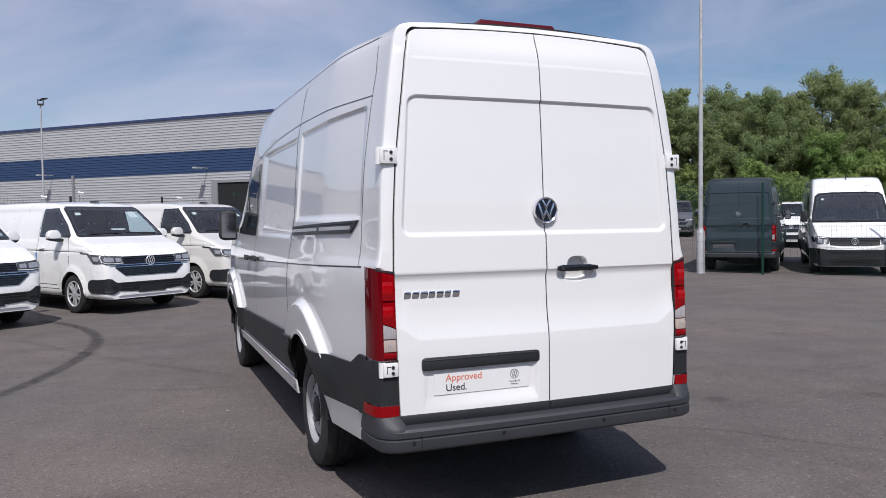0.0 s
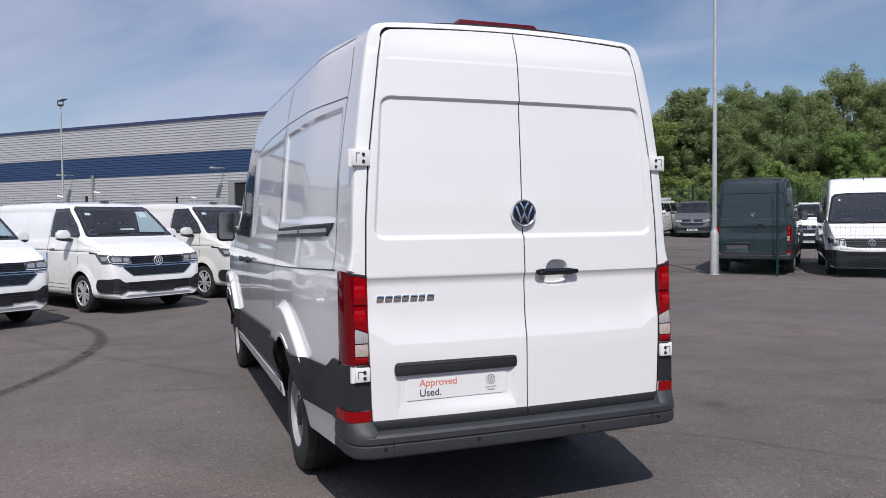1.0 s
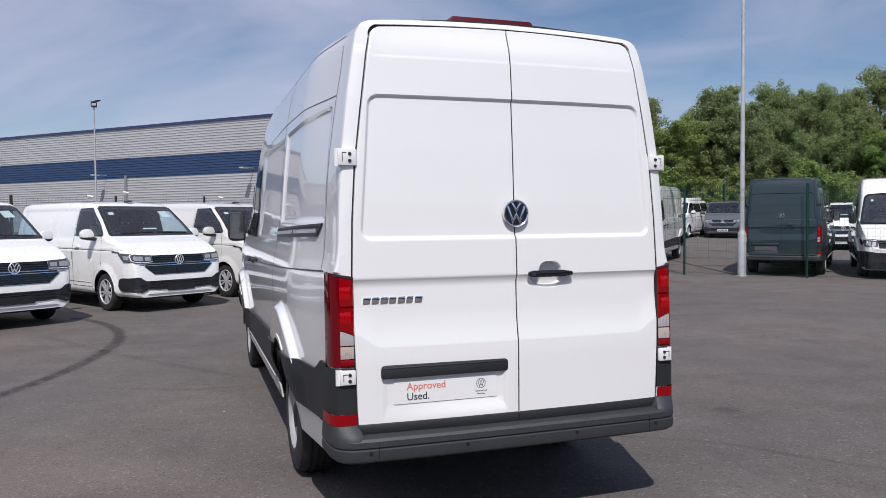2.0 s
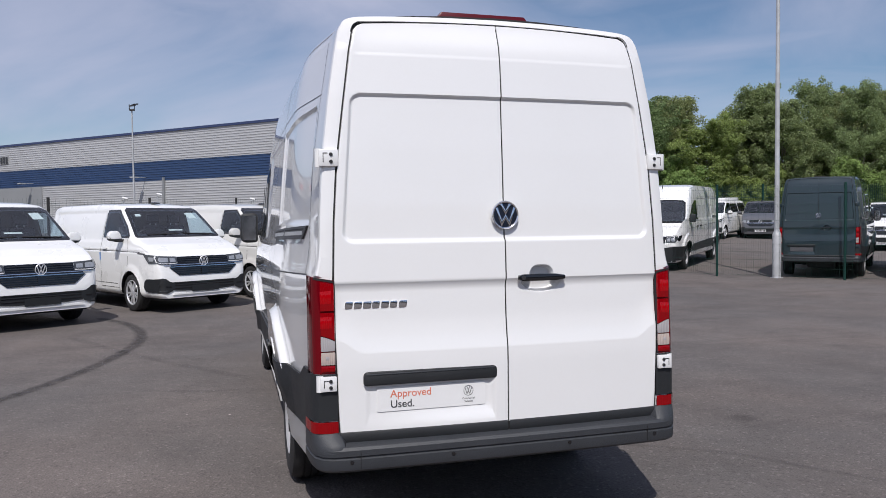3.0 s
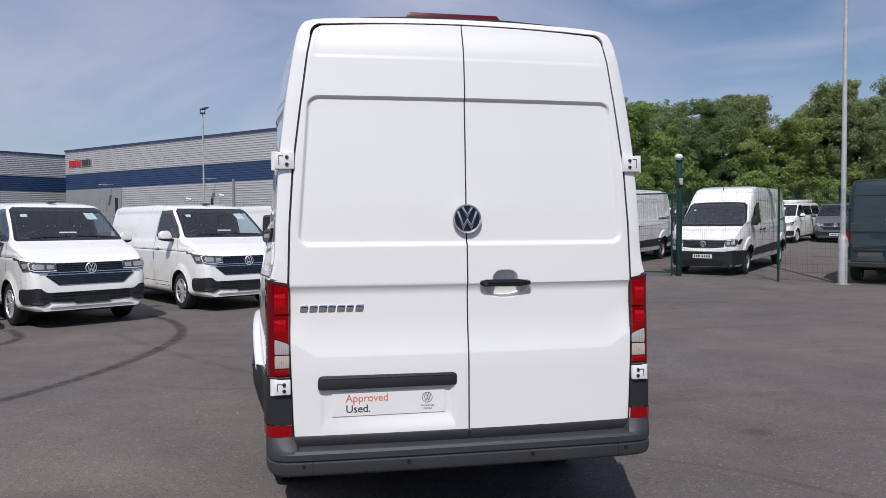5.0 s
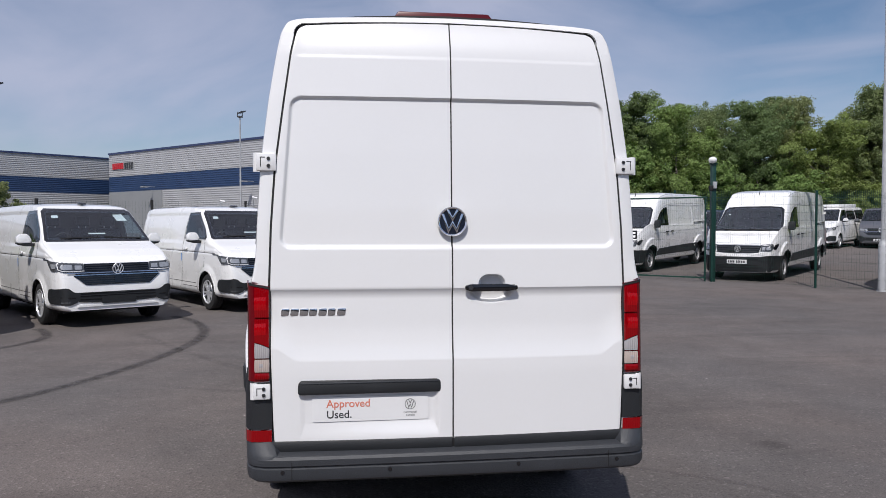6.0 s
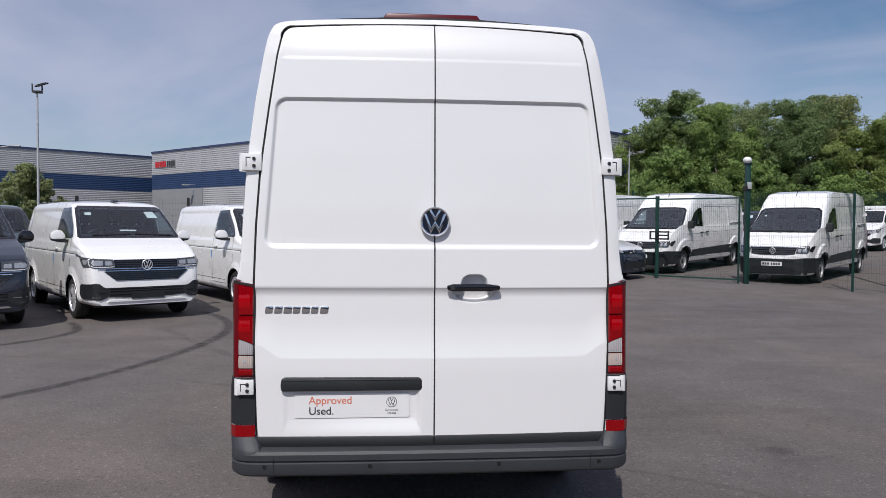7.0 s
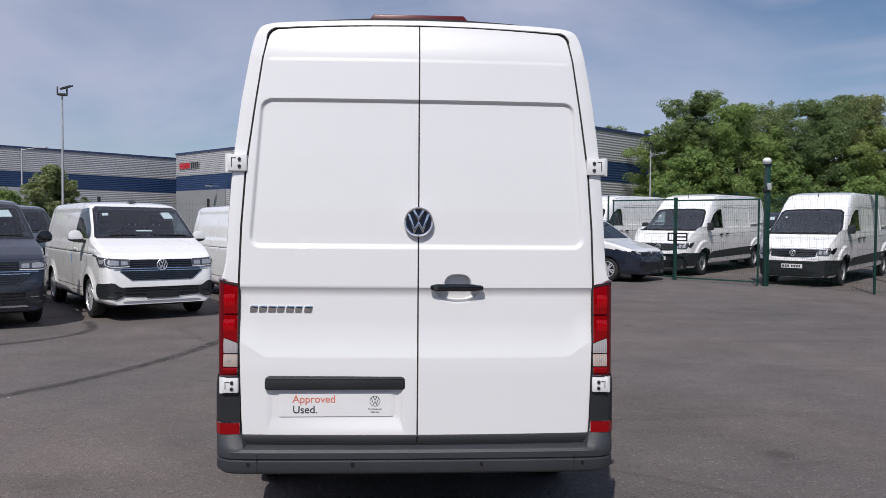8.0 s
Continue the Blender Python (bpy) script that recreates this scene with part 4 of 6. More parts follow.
            part("key_lock", cylinder((0.082, -0.085, hz), (0.082, -0.088, hz), 0.011, seg=18), DARKSTEEL, h)
        else:
            g = part("grab_strip", prism(rounded([(-0.702, 0.808), (-0.702, 0.858), (-0.688, 0.871), (-0.070, 0.871), (-0.056, 0.858), (-0.056, 0.808)], 0.014), 1, -0.084, -0.02, 0.006), PLASTIC, d, "black grip strip above the plate")
            part("strip_lip", boxed(-0.690, -0.068, -0.0865, -0.06, 0.856, 0.864, 0.003), BUMPER, g)
            if paint is WHITE:
                for i in range(7):
                    x = -0.780 + 0.0418 * i
                    w = (0.036, 0.037, 0.039, 0.035, 0.037, 0.033, 0.038)[i]
                    yy = door_surface(x, 1.18, -1)
                    poly = [(x, 1.161), (x + w, 1.161), (x + w + 0.005, 1.194), (x + 0.005, 1.194)]
                    part("chrome_bar", prism(rounded(poly, 0.006, 2), 1, yy - 0.005, yy + 0.004, 0.0018), CHROME, d, "small chrome bar")
        rows = []
        for k in range(25):
            x = s * (0.005 + 0.803 * k / 24)
            yf = door_surface(x, 0.597, s) - 0.004
            rows.append([(x, yf + 0.05, 0.545), (x, yf + 0.004, 0.543), (x, yf, 0.549), (x, yf, 0.592), (x, yf + 0.004, 0.598), (x, yf + 0.05, 0.598)])
        bm = grid(rows)
        bmesh.ops.recalc_face_normals(bm, faces=bm.faces)
        part("lower_trim", bm, PLASTIC, d, "black strip along the foot of the door")
    if plate == "words":
        p = part("number_plate", prism(rounded([(-0.640, 0.681), (-0.640, 0.794), (-0.114, 0.794), (-0.114, 0.681)], 0.008), 1, -0.0645, -0.0606), PLATE, van, "white dealer plate with printed words")
        words("Approved", 0.049, ORANGE, p, (-0.577, -0.0651, 0.746), "lettering", "orange printed word", bold=0.0004)
        words("Used.", 0.050, INK, p, (-0.577, -0.0651, 0.697), "lettering", "dark printed word", bold=0.0004)
        words("Commercial", 0.0125, INK, p, (-0.197, -0.0651, 0.711), "lettering", "small dark printed word", "CENTER")
        words("Vehicles", 0.0125, INK, p, (-0.197, -0.0651, 0.697), "lettering", "small dark printed word", "CENTER")
        ring = part("plate_mark", lathe_x(bmesh.new(), [(0.0004, 0.0245), (0.0010, 0.0245), (0.0010, 0.0222), (0.0004, 0.0222)], 36), INK, p)
        ring.matrix_basis = pose(-0.197, -0.0645, 0.752, 0, 0, -90)
        for pts in ([(-0.0158, 0.0130), (-0.0070, -0.0155), (0.0, -0.002), (0.0070, -0.0155), (0.0158, 0.0130)], [(-0.0078, 0.0195), (0.0, 0.004), (0.0078, 0.0195)]):
            part("plate_mark", prism([(-0.197 + u, 0.752 + v) for u, v in strip(pts, 0.0028)], 1, -0.0654, -0.0645), INK, p)
    else:
        part("number_plate", boxed(-0.640, -0.114, -0.0645, -0.0606, 0.681, 0.794), SILVER, van, "blank plate panel")
    emblem(van, (0, -0.044, 1.587), 0.068)
    # hinges, lights, corners
    for s in (-1, 1):
        hg = hinge(van, *((-0.884, -0.796) if s < 0 else (0.796, 0.884)), 1.815, 1.893, -0.006, s)
        h2 = hinge(van, *((-0.898, -0.824) if s < 0 else (0.824, 0.898)), 0.793, 0.861, -0.060, s)
        if paint is not WHITE:
            for h in (hg, h2):
                for o in (h, *h.children):
                    if o.data.materials[0] == WHITE:
                        o.data.materials[0] = paint
        tail_light(van, s)
        pl = [(s * 0.8185, -0.010, 0), (s * 0.819, -0.0565, 0), (s * 0.86, -0.059, 0), (s * 0.90, -0.052, 0), (s * 0.922, -0.030, 0), (s * 0.932, 0.0, 0), (s * 0.945, 0.10, 0), (s * 0.968, 0.40, 0), (s * 0.985, 0.80, 0)]
        # dark corner panel behind the hinge, running on along the side to the wheel
        rows = []
        for k, z in enumerate((0.655, 0.70, 0.76, 0.82, 0.868)):
            rows.append([(x + s * (0.006 if k < 4 and i > 1 else 0.0), y - 0.003, z + (0.0 if i < 6 else -0.012 * (i - 5)) * (1 if k > 2 else 0)) for i, (x, y, _) in enumerate(pl[:7])])
        bm = grid(rows)
        bmesh.ops.recalc_face_normals(bm, faces=bm.faces)
        cp = part("corner_panel", bm, PLASTIC, van, "black corner panel")
        poly = [(0.09, 0.575), (0.09, 0.872), (0.185, 0.872), (0.315, 0.808), (0.985, 0.787), (0.925, 0.742), (0.865, 0.680), (0.815, 0.60), (0.785, 0.535)]
        part("side_cladding", laid(tree, poly, ("-" if s < 0 else "+") + "x", 0.004, 0.012, 0.07), PLASTIC, van, "black plastic side cladding")
        foot = [[(0.19, 0.432), (0.20, 0.580)], [(0.34, 0.428), (0.34, 0.574)], [(0.50, 0.424), (0.50, 0.566)], [(0.62, 0.420), (0.62, 0.560)], [(0.655, 0.445), (0.70, 0.556)], [(0.70, 0.50), (0.735, 0.552)]]
        bm = grid([[(s * (0.940 + 0.098 * (fy - 0.2) + 0.008 * k2), fy, fz0 + (fz1 - fz0) * k2) for k2 in (0.0, 0.12, 0.5, 1.0) for fy in (fy0 + (fy1 - fy0) * k2,)] for (fy0, fz0), (fy1, fz1) in foot])
        bmesh.ops.solidify(bm, geom=bm.faces[:], thickness=0.02)
        bmesh.ops.recalc_face_normals(bm, faces=bm.faces)
        part("quarter_foot", bm, paint, van, "painted foot of the rear quarter behind the wheel")
        rf = grid([[(x + s * (0.007 if i else 0.0), y - 0.007, z) for i, (x, y, _) in enumerate(pl[1:7])] for z in (0.600, 0.625, 0.652)])
        bmesh.ops.recalc_face_normals(rf, faces=rf.faces)
        part("reflector", rf, RED, van, "red reflector strip")
    # rear bumper
    path = [(-0.947, 0.165, 0), (-0.944, 0.10, 0), (-0.938, 0.02, 0), (-0.925, -0.05, 0), (-0.895, -0.095, 0), (-0.85, -0.118, 0), (-0.78, -0.126, 0)]
    path += [(-0.6, -0.132, 0), (-0.3, -0.137, 0), (0, -0.139, 0)]
    path += [(-x, y, z) for x, y, z in path[-2::-1]]
    sec = [(-0.06, 0.425), (-0.02, 0.428), (-0.004, 0.440), (0.0, 0.455), (0.0, 0.489), (-0.007, 0.494), (-0.007, 0.499), (0.0, 0.504), (0.0, 0.530), (-0.010, 0.542), (-0.05, 0.551), (-0.10, 0.554)]
    bm = sweep(path, sec)
    bmesh.ops.recalc_face_normals(bm, faces=bm.faces)
    bp = part("rear_bumper", bm, BUMPER, van, "dark grey plastic rear step bumper")
    for s in (-1, 1):
        # the corner rises from the step to the dark panel above it
        low = [(0.775, -0.060), (0.792, -0.112), (0.815, -0.121), (0.85, -0.1185), (0.896, -0.0955), (0.9255, -0.051), (0.9385, 0.019), (0.9435, 0.10), (0.9465, 0.158)]
        top = [(0.806, -0.030), (0.814, -0.058), (0.826, -0.066), (0.86, -0.066), (0.902, -0.058), (0.927, -0.036), (0.938, 0.0), (0.944, 0.07), (0.948, 0.13)]
        rows = []
        for z, k in ((0.515, 0.0), (0.540, 0.05), (0.556, 0.25), (0.575, 0.62), (0.592, 0.92), (0.603, 1.12)):
            rows.append([(s * (a[0] + (b[0] - a[0]) * k), a[1] + (b[1] - a[1]) * k, z) for i, (a, b) in enumerate(zip(low, top))])
        q = grid(rows)
        bmesh.ops.recalc_face_normals(q, faces=q.faces)
        part("bumper_corner", q, BUMPER, bp)
        part("bumper_seam", boxed(s * 0.728 - 0.0016, s * 0.728 + 0.0016, -0.1292, -0.10, 0.446, 0.521), SEAL, bp)
        for x in (0.295, 0.768):
            py = -0.137 if x < 0.5 else -0.1265
            part("parking_sensor", cylinder((s * x, py - 0.0006, 0.478), (s * x, py - 0.003, 0.478), 0.009, seg=16), GLOSSBLACK, bp, "round black parking sensor")
    # high brake light
    poly = [(-0.285, 2.545), (-0.225, 2.622), (0.225, 2.622), (0.285, 2.545)]
    part("brake_light", prism(poly if paint is WHITE else [(a * 0.5, 2.545 + (b - 2.545) * 0.45) for a, b in poly], 1, 0.24, 0.33, 0.008), BRAKE if paint is WHITE else SEAL, van, "dark red high brake light on the roof edge" if paint is WHITE else "black high brake light on the roof edge")
    # sides: cladding, sill, seams, rail, windows, handles, mirrors
    for s, way in ((-1, "-x"), (1, "+x")):
        part("side_cladding", laid(tree, [(1.665, 0.505), (1.63, 0.60), (1.575, 0.68), (1.51, 0.745), (1.455, 0.785), (1.60, 0.780), (4.30, 0.692), (4.40, 0.60), (4.44, 0.485)], way, 0.004, 0.014, 0.12), PLASTIC, van, "black plastic side cladding")
        part("sill", laid(tree, [(1.62, 0.375), (1.60, 0.47), (4.44, 0.455), (4.44, 0.375)], way, 0.01, 0.012, 0.3), paint, van)
        part("panel_gap", laid(tree, line([(1.735, 0.46), (1.70, 0.72), (1.765, 0.86), (1.74, 1.20), (1.715, 1.30), (1.70, 1.46), (1.70, 1.60), (1.755, 2.12), (1.715, 2.22), (1.69, 2.50)], 0.0105), way, 0.0016, 0, 0.06), SEAL, van)
        # next four: shade of creases, groove and roof gutter put in as dark strips
        part("panel_gap", laid(tree, line([(0.235, 1.31), (0.245, 1.50), (0.25, 1.8), (0.235, 2.10), (0.225, 2.30), (0.275, 2.49)], 0.0055), way, 0.0016, 0, 0.06), DARKSTEEL, van)
        part("panel_gap", laid(tree, line([(0.24, 2.180), (1.0, 2.20), (1.75, 2.212), (2.5, 2.195), (3.2, 2.145), (3.9, 2.05)], 0.0045), way, 0.0016, 0, 0.05), DARKSTEEL, van)
        part("panel_gap", laid(tree, line([(0.19, 1.310), (1.5, 1.265), (3.2, 1.215), (4.7, 1.175)], 0.007), way, 0.0016, 0, 0.05), DARKSTEEL, van)
        part("roof_gutter", laid(tree, line([(0.30, 2.492), (1.2, 2.508), (3.2, 2.508), (3.8, 2.45)], 0.006), way, 0.0016, 0, 0.05), DARKSTEEL, van)
        part("panel_gap", laid(tree, line([(3.28, 0.50), (3.28, 1.30), (3.30, 2.06)], 0.008), way, 0.0016, 0, 0.06), SEAL, van)
        part("panel_gap", laid(tree, line([(4.52, 0.80), (4.55, 1.30), (4.40, 1.45)], 0.008), way, 0.0016, 0, 0.06), SEAL, van)
        if rail:
            r = part("door_rail", laid(tree, [(0.29, 1.546), (0.385, 1.478), (1.66, 1.452), (1.66, 1.510)], way, 0.002, 0.010, 0.12), DARKSTEEL, van, "dark sliding door rail")
            part("rail_groove", laid(tree, line([(0.38, 1.508), (1.64, 1.480)], 0.020), way, 0.0135, 0, 0.2), GALV, r)
            part("rail_groove", laid(tree, line([(0.34, 1.529), (1.64, 1.497)], 0.006), way, 0.0137, 0, 0.2), SEAL, r)
        w = part("side_window", border(tree, win, 0.07, way, 0.004, 0.08), GLOSSBLACK, van, "black border of the cab side window")
        pn = part("pane", laid(tree, [(3.38, 1.48), (3.39, 2.01), (3.62, 2.0), (3.94, 1.88), (4.38, 1.49)], way, 0.008, 0, 0.1, 0.03), GLASS, w)
        pn.visible_shadow = False
        part("window_divider", laid(tree, line([(3.98, 1.47), (3.94, 1.90)], 0.03), way, 0.014, 0.004, 0.2), PLASTIC, w)
        for hy, hz in ((3.08, 1.235), (3.55, 1.225)):
            h = part("side_handle", laid(tree, rounded([(hy - 0.085, hz - 0.022), (hy - 0.085, hz + 0.022), (hy + 0.085, hz + 0.022), (hy + 0.085, hz - 0.022)], 0.020), way, 0.022, 0.02, 0.1), PLASTIC, van, "black door handle")
            part("handle_mount", laid(tree, [(hy - 0.09, hz - 0.012), (hy - 0.09, hz + 0.012), (hy - 0.06, hz + 0.012), (hy - 0.06, hz - 0.012)], way, 0.0, 0.025, 0.1), PLASTIC, h)
            part("handle_mount", laid(tree, [(hy + 0.06, hz - 0.012), (hy + 0.06, hz + 0.012), (hy + 0.09, hz + 0.012), (hy + 0.09, hz - 0.012)], way, 0.0, 0.025, 0.1), PLASTIC, h)
        xa, xb = (s * 0.995, s * 1.165)
        m = part("door_mirror", prism(rounded([(xa, 1.365), (xa, 1.64), (xa + s * 0.03, 1.668), (xb, 1.66), (xb + s * 0.008, 1.40), (xb - s * 0.03, 1.36)], 0.04), 1, 4.50, 4.64, 0.018), PLASTIC, van, "black door mirror on a short arm")
        part("mirror_glass", prism(rounded([(xa + s * 0.02, 1.385), (xa + s * 0.02, 1.64), (xb - s * 0.012, 1.635), (xb - s * 0.012, 1.39)], 0.02), 1, 4.490, 4.505), CHROME, m, "mirror glass").data.transform(Matrix.Translation((0, 4.5, 1.5)) @ Matrix.Rotation(radians(0.4), 4, "X") @ Matrix.Translation((0, -4.5, -1.5)))
        part("mirror_arm", boxed(min(s * 0.95, s * 1.03), max(s * 0.95, s * 1.03), 4.54, 4.61, 1.44, 1.49, 0.012), PLASTIC, m)
    # front: screen, grille, headlights, dark bumper
    ws = part("windscreen", border(tree, scr, 0.085, "+y", 0.012, 0.04), GLOSSBLACK, van, "windscreen with a black border")
    pn = part("pane", laid(tree, [(a * 0.985, 1.40 + (b - 1.39) * 0.98) for a, b in scr], "+y", 0.016, 0, 0.08, 0.03), SCREEN, ws)
    pn.visible_shadow = False
    part("sticker", laid(tree, [(0.60, 1.94), (0.60, 1.99), (0.66, 1.99), (0.66, 1.94)], "+y", 0.009), PAPER, ws)
    part("wiper", laid(tree, line([(0.05, 1.355), (0.62, 1.40)], 0.018), "+y", 0.022, 0.006, 0.1), SEAL, ws)
    part("wiper", laid(tree, line([(-0.62, 1.36), (-0.05, 1.40)], 0.018), "+y", 0.022, 0.006, 0.1), SEAL, ws)
    gr = part("grille", laid(tree, [(-0.55, 0.785), (-0.59, 0.985), (0.59, 0.985), (0.55, 0.785), (0.30, 0.765), (-0.30, 0.765)], "+y", 0.006, 0.01, 0.1), GLOSSBLACK, van, "black grille with thin bright bars")
    for z in (0.805, 0.855, 0.91, 0.973):
        part("grille_bar", laid(tree, line([(-0.57, z), (0.57, z)], 0.012), "+y", 0.018, 0.006, 0.1), BRIGHT if z > 0.93 else PLASTIC, gr)
    for s in (-1, 1):
        hl = [(0.585, 0.810), (0.578, 0.985), (0.885, 1.010), (0.905, 0.920), (0.865, 0.815)]
        hl = hl if s > 0 else mirrored(hl)
        h = part("headlight", laid(tree, hl, "+y", 0.006, 0.012, 0.06, 0.02), HOUSING, van, "headlight in a dark housing")
        for l2 in ([(0.625, 0.840), (0.620, 0.925), (0.700, 0.932), (0.705, 0.840)], [(0.735, 0.842), (0.730, 0.936), (0.835, 0.945), (0.845, 0.848)]):
            part("lamp_lens", laid(tree, l2 if s > 0 else mirrored(l2), "+y", 0.020, 0.004, 0.04, 0.015), LAMP, h)
        sd = [(5.50, 0.975), (5.51, 1.015), (5.68, 0.985), (5.76, 0.87), (5.66, 0.85)]
        part("lamp_side", laid(tree, sd, "+x" if s > 0 else "-x", 0.004, 0.008, 0.06, 0.02), GLOSSBLACK, h)
        st = line([(0.60, 0.960), (0.75, 0.976), (0.875, 0.988)], 0.012)
        part("lamp_strip", laid(tree, st if s > 0 else mirrored(st), "+y", 0.020, 0.004, 0.05), PLATE, h)
        part("bumper_side", laid(tree, [(5.325, 0.30), (5.318, 0.44), (5.275, 0.60), (5.235, 0.685), (5.80, 0.695), (5.86, 0.30)], "+x" if s > 0 else "-x", 0.004, 0.016, 0.08), PLASTIC, van, "black plastic bumper corner")
    lb = part("front_bumper", laid(tree, [(-0.84, 0.25), (-0.895, 0.70), (-0.80, 0.70), (-0.58, 0.665), (0.58, 0.665), (0.80, 0.70), (0.895, 0.70), (0.84, 0.25)], "+y", 0.006, 0.03, 0.1, 0.03), PLASTIC, van, "black plastic front bumper")
    for z in (0.31, 0.37, 0.43, 0.615):
        part("bumper_slat", laid(tree, line([(-0.55, z), (0.55, z)], 0.03), "+y", 0.04, 0.008, 0.12), SEAL, lb)
    fp = part("number_plate", laid(tree, [(-0.26, 0.475), (-0.26, 0.585), (0.26, 0.585), (0.26, 0.475)], "+y", 0.04, 0.008, 0.3), PLATE if front_plate else PLASTIC, lb, "white number plate with dark bars" if front_plate else "blank black plate holder")
    if front_plate:
        for i in range(7):
            x = -0.21 + 0.062 * i + (0.03 if i > 3 else 0)
            part("plate_bar", laid(tree, [(x, 0.500), (x, 0.560), (x + 0.04, 0.560), (x + 0.04, 0.500)], "+y", 0.050, 0, 0.3), INK, fp)
    emblem(van, (0, 5.875, 0.878), 0.085, -12, True)
    part("roof_aerial", cylinder((0, 3.78, 2.48), (0, 3.66, 2.66), 0.014, 0.007, 8), SEAL, van, "short black roof aerial")
    if low_roof:                             # the longer body with the lower roof
        todo, done = list(van.children), set()
        while todo:
            ob = todo.pop()
            todo += list(ob.children)
            if ob.data.name in done:
                continue
            done.add(ob.data.name)
            if ob.location.length > 0.01:
                if ob.parent == van and ob.location.y < 1.8:
                    ob.location.y -= 0.85
                continue
            if ob.parent != van and ob.parent.location.length > 0.01:
                continue
            for v in ob.data.vertices:
                back = 0.85 * min(max((3.0 - v.co.y) / 1.2, 0), 1)
                v.co.y, old = v.co.y - back, v.co.y
                if v.co.z > 1.47:
                    v.co.z = 1.47 + (v.co.z - 1.47) * sample(LOWROOF, old)
    return van


# ---------------------------------------------------------------- the smaller vans (origin: ground below the middle of the rear, +y: forwards, 4.90 long)
T_TOP = [(0.0, 0.64), (0.03, 0.82), (0.07, 0.97), (0.12, 1.025), (0.22, 1.085), (0.5, 1.195), (0.80, 1.29), (0.88, 1.325), (1.25, 1.63), (1.55, 1.85), (1.72, 1.915), (2.0, 1.945), (2.7, 1.96), (4.5, 1.945), (4.72, 1.92), (4.84, 1.86), (4.90, 1.76)]
T_WID = [(0.0, 0.79), (0.03, 0.84), (0.07, 0.872), (0.15, 0.905), (0.3, 0.932), (0.6, 0.948), (1.0, 0.952), (4.4, 0.952), (4.75, 0.935), (4.90, 0.89)]
T_WHEELS = (0.92, 3.92)


def t_profile(f):
    top, w = sample(T_TOP, f), sample(T_WID, f)
    zb = min(1.12, top - 0.10)
    pts = [(w * 0.90, 0.27), (w * 0.975, 0.33), (w * 0.99, 0.5), (w, 0.36 + (zb - 0.36) * 0.55), (w * 1.0, zb - 0.06), (w * 0.992, zb)]
    for q in (0.2, 0.5, 0.78, 0.90):
        z = zb + (top - zb) * q
        pts.append((w - 0.012 - 0.20 * (z - zb) - 0.03 * smooth01((q - 0.5) / 0.5), z))
    xl, zl = pts[-1]
    pts += [(xl - 0.05, zb + (top - zb) * 0.965), (xl * 0.72, zb + (top - zb) * 0.99), (xl * 0.4, top), (0, top + 0.004)]
    return pts


T_K = counts(t_profile(2.5), 0.03, 0.03)


def t_shell():
    fs = [0.0, 0.01, 0.03, 0.05, 0.07, 0.09, 0.12, 0.15, 0.18] + [0.22 + 0.0275 * i for i in range(158)] + [4.56, 4.62, 4.68, 4.72, 4.76, 4.80, 4.84, 4.87, 4.89, 4.90]
    fs = sorted(set(round(v, 3) for v in fs if v <= 4.90))
    rows = []
    for f in fs:
        half = fine_profile(t_profile(f), T_K)
        row = []
        for x, z in half:
            y = 4.90 - f
            if f > 0.2 and x > 0.7:
                x -= 0.010 * math.exp(-((z - 1.065) / 0.014) ** 2)
                for wf in T_WHEELS:
                    r = math.hypot(f - wf, z - 0.36)
                    x += 0.022 * smooth01((0.50 - r) / 0.10) * (1 if r > 0.25 else 0)
                if 2.15 < f < 4.6:
                    m = min(f - 2.15, 4.6 - f, z - 1.22, 1.80 - z)
                    x -= 0.010 * smooth01(m / 0.03)
            p = [x, y, z]
            if x > 0.7:
                for wf in T_WHEELS:
                    r = math.hypot(p[1] - 4.90 + wf, p[2] - 0.36)
                    if abs(r - 0.372) < 0.018 and p[2] > 0.27:
                        p[1], p[2] = 4.90 - wf + (p[1] - 4.90 + wf) * 0.372 / r, 0.36 + (p[2] - 0.36) * 0.372 / r
            row.append(Vector(p))
        rows.append([Vector((-p.x, p.y, p.z)) for p in row] + row[-2::-1])
    bm = bmesh.new()
    vs = [[bm.verts.new(p) for p in r] for r in rows]
    n = len(vs[0])
    for a, b in zip(vs, vs[1:]):
        for i in range(n - 1):
            c = (a[i].co + a[i + 1].co + b[i].co + b[i + 1].co) / 4
            if abs(c.x) > 0.6 and any(math.hypot(c.y - 4.90 + wf, c.z - 0.36) < 0.368 for wf in T_WHEELS):
                continue
            bm.faces.new((a[i], b[i], b[i + 1], a[i + 1]))
    for ring, y in ((vs[0], 4.915), (vs[-1], -0.01)):
        c = bm.verts.new((0, y, 0.5 if y > 1 else 1.0))
        for i in range(n - 1):
            bm.faces.new((ring[i], ring[i + 1], c))
        bm.faces.new((ring[n - 1], ring[0], c))
    bmesh.ops.delete(bm, geom=[v for v in bm.verts if not v.link_faces], context="VERTS")
    bmesh.ops.recalc_face_normals(bm, faces=bm.faces)
    return bm


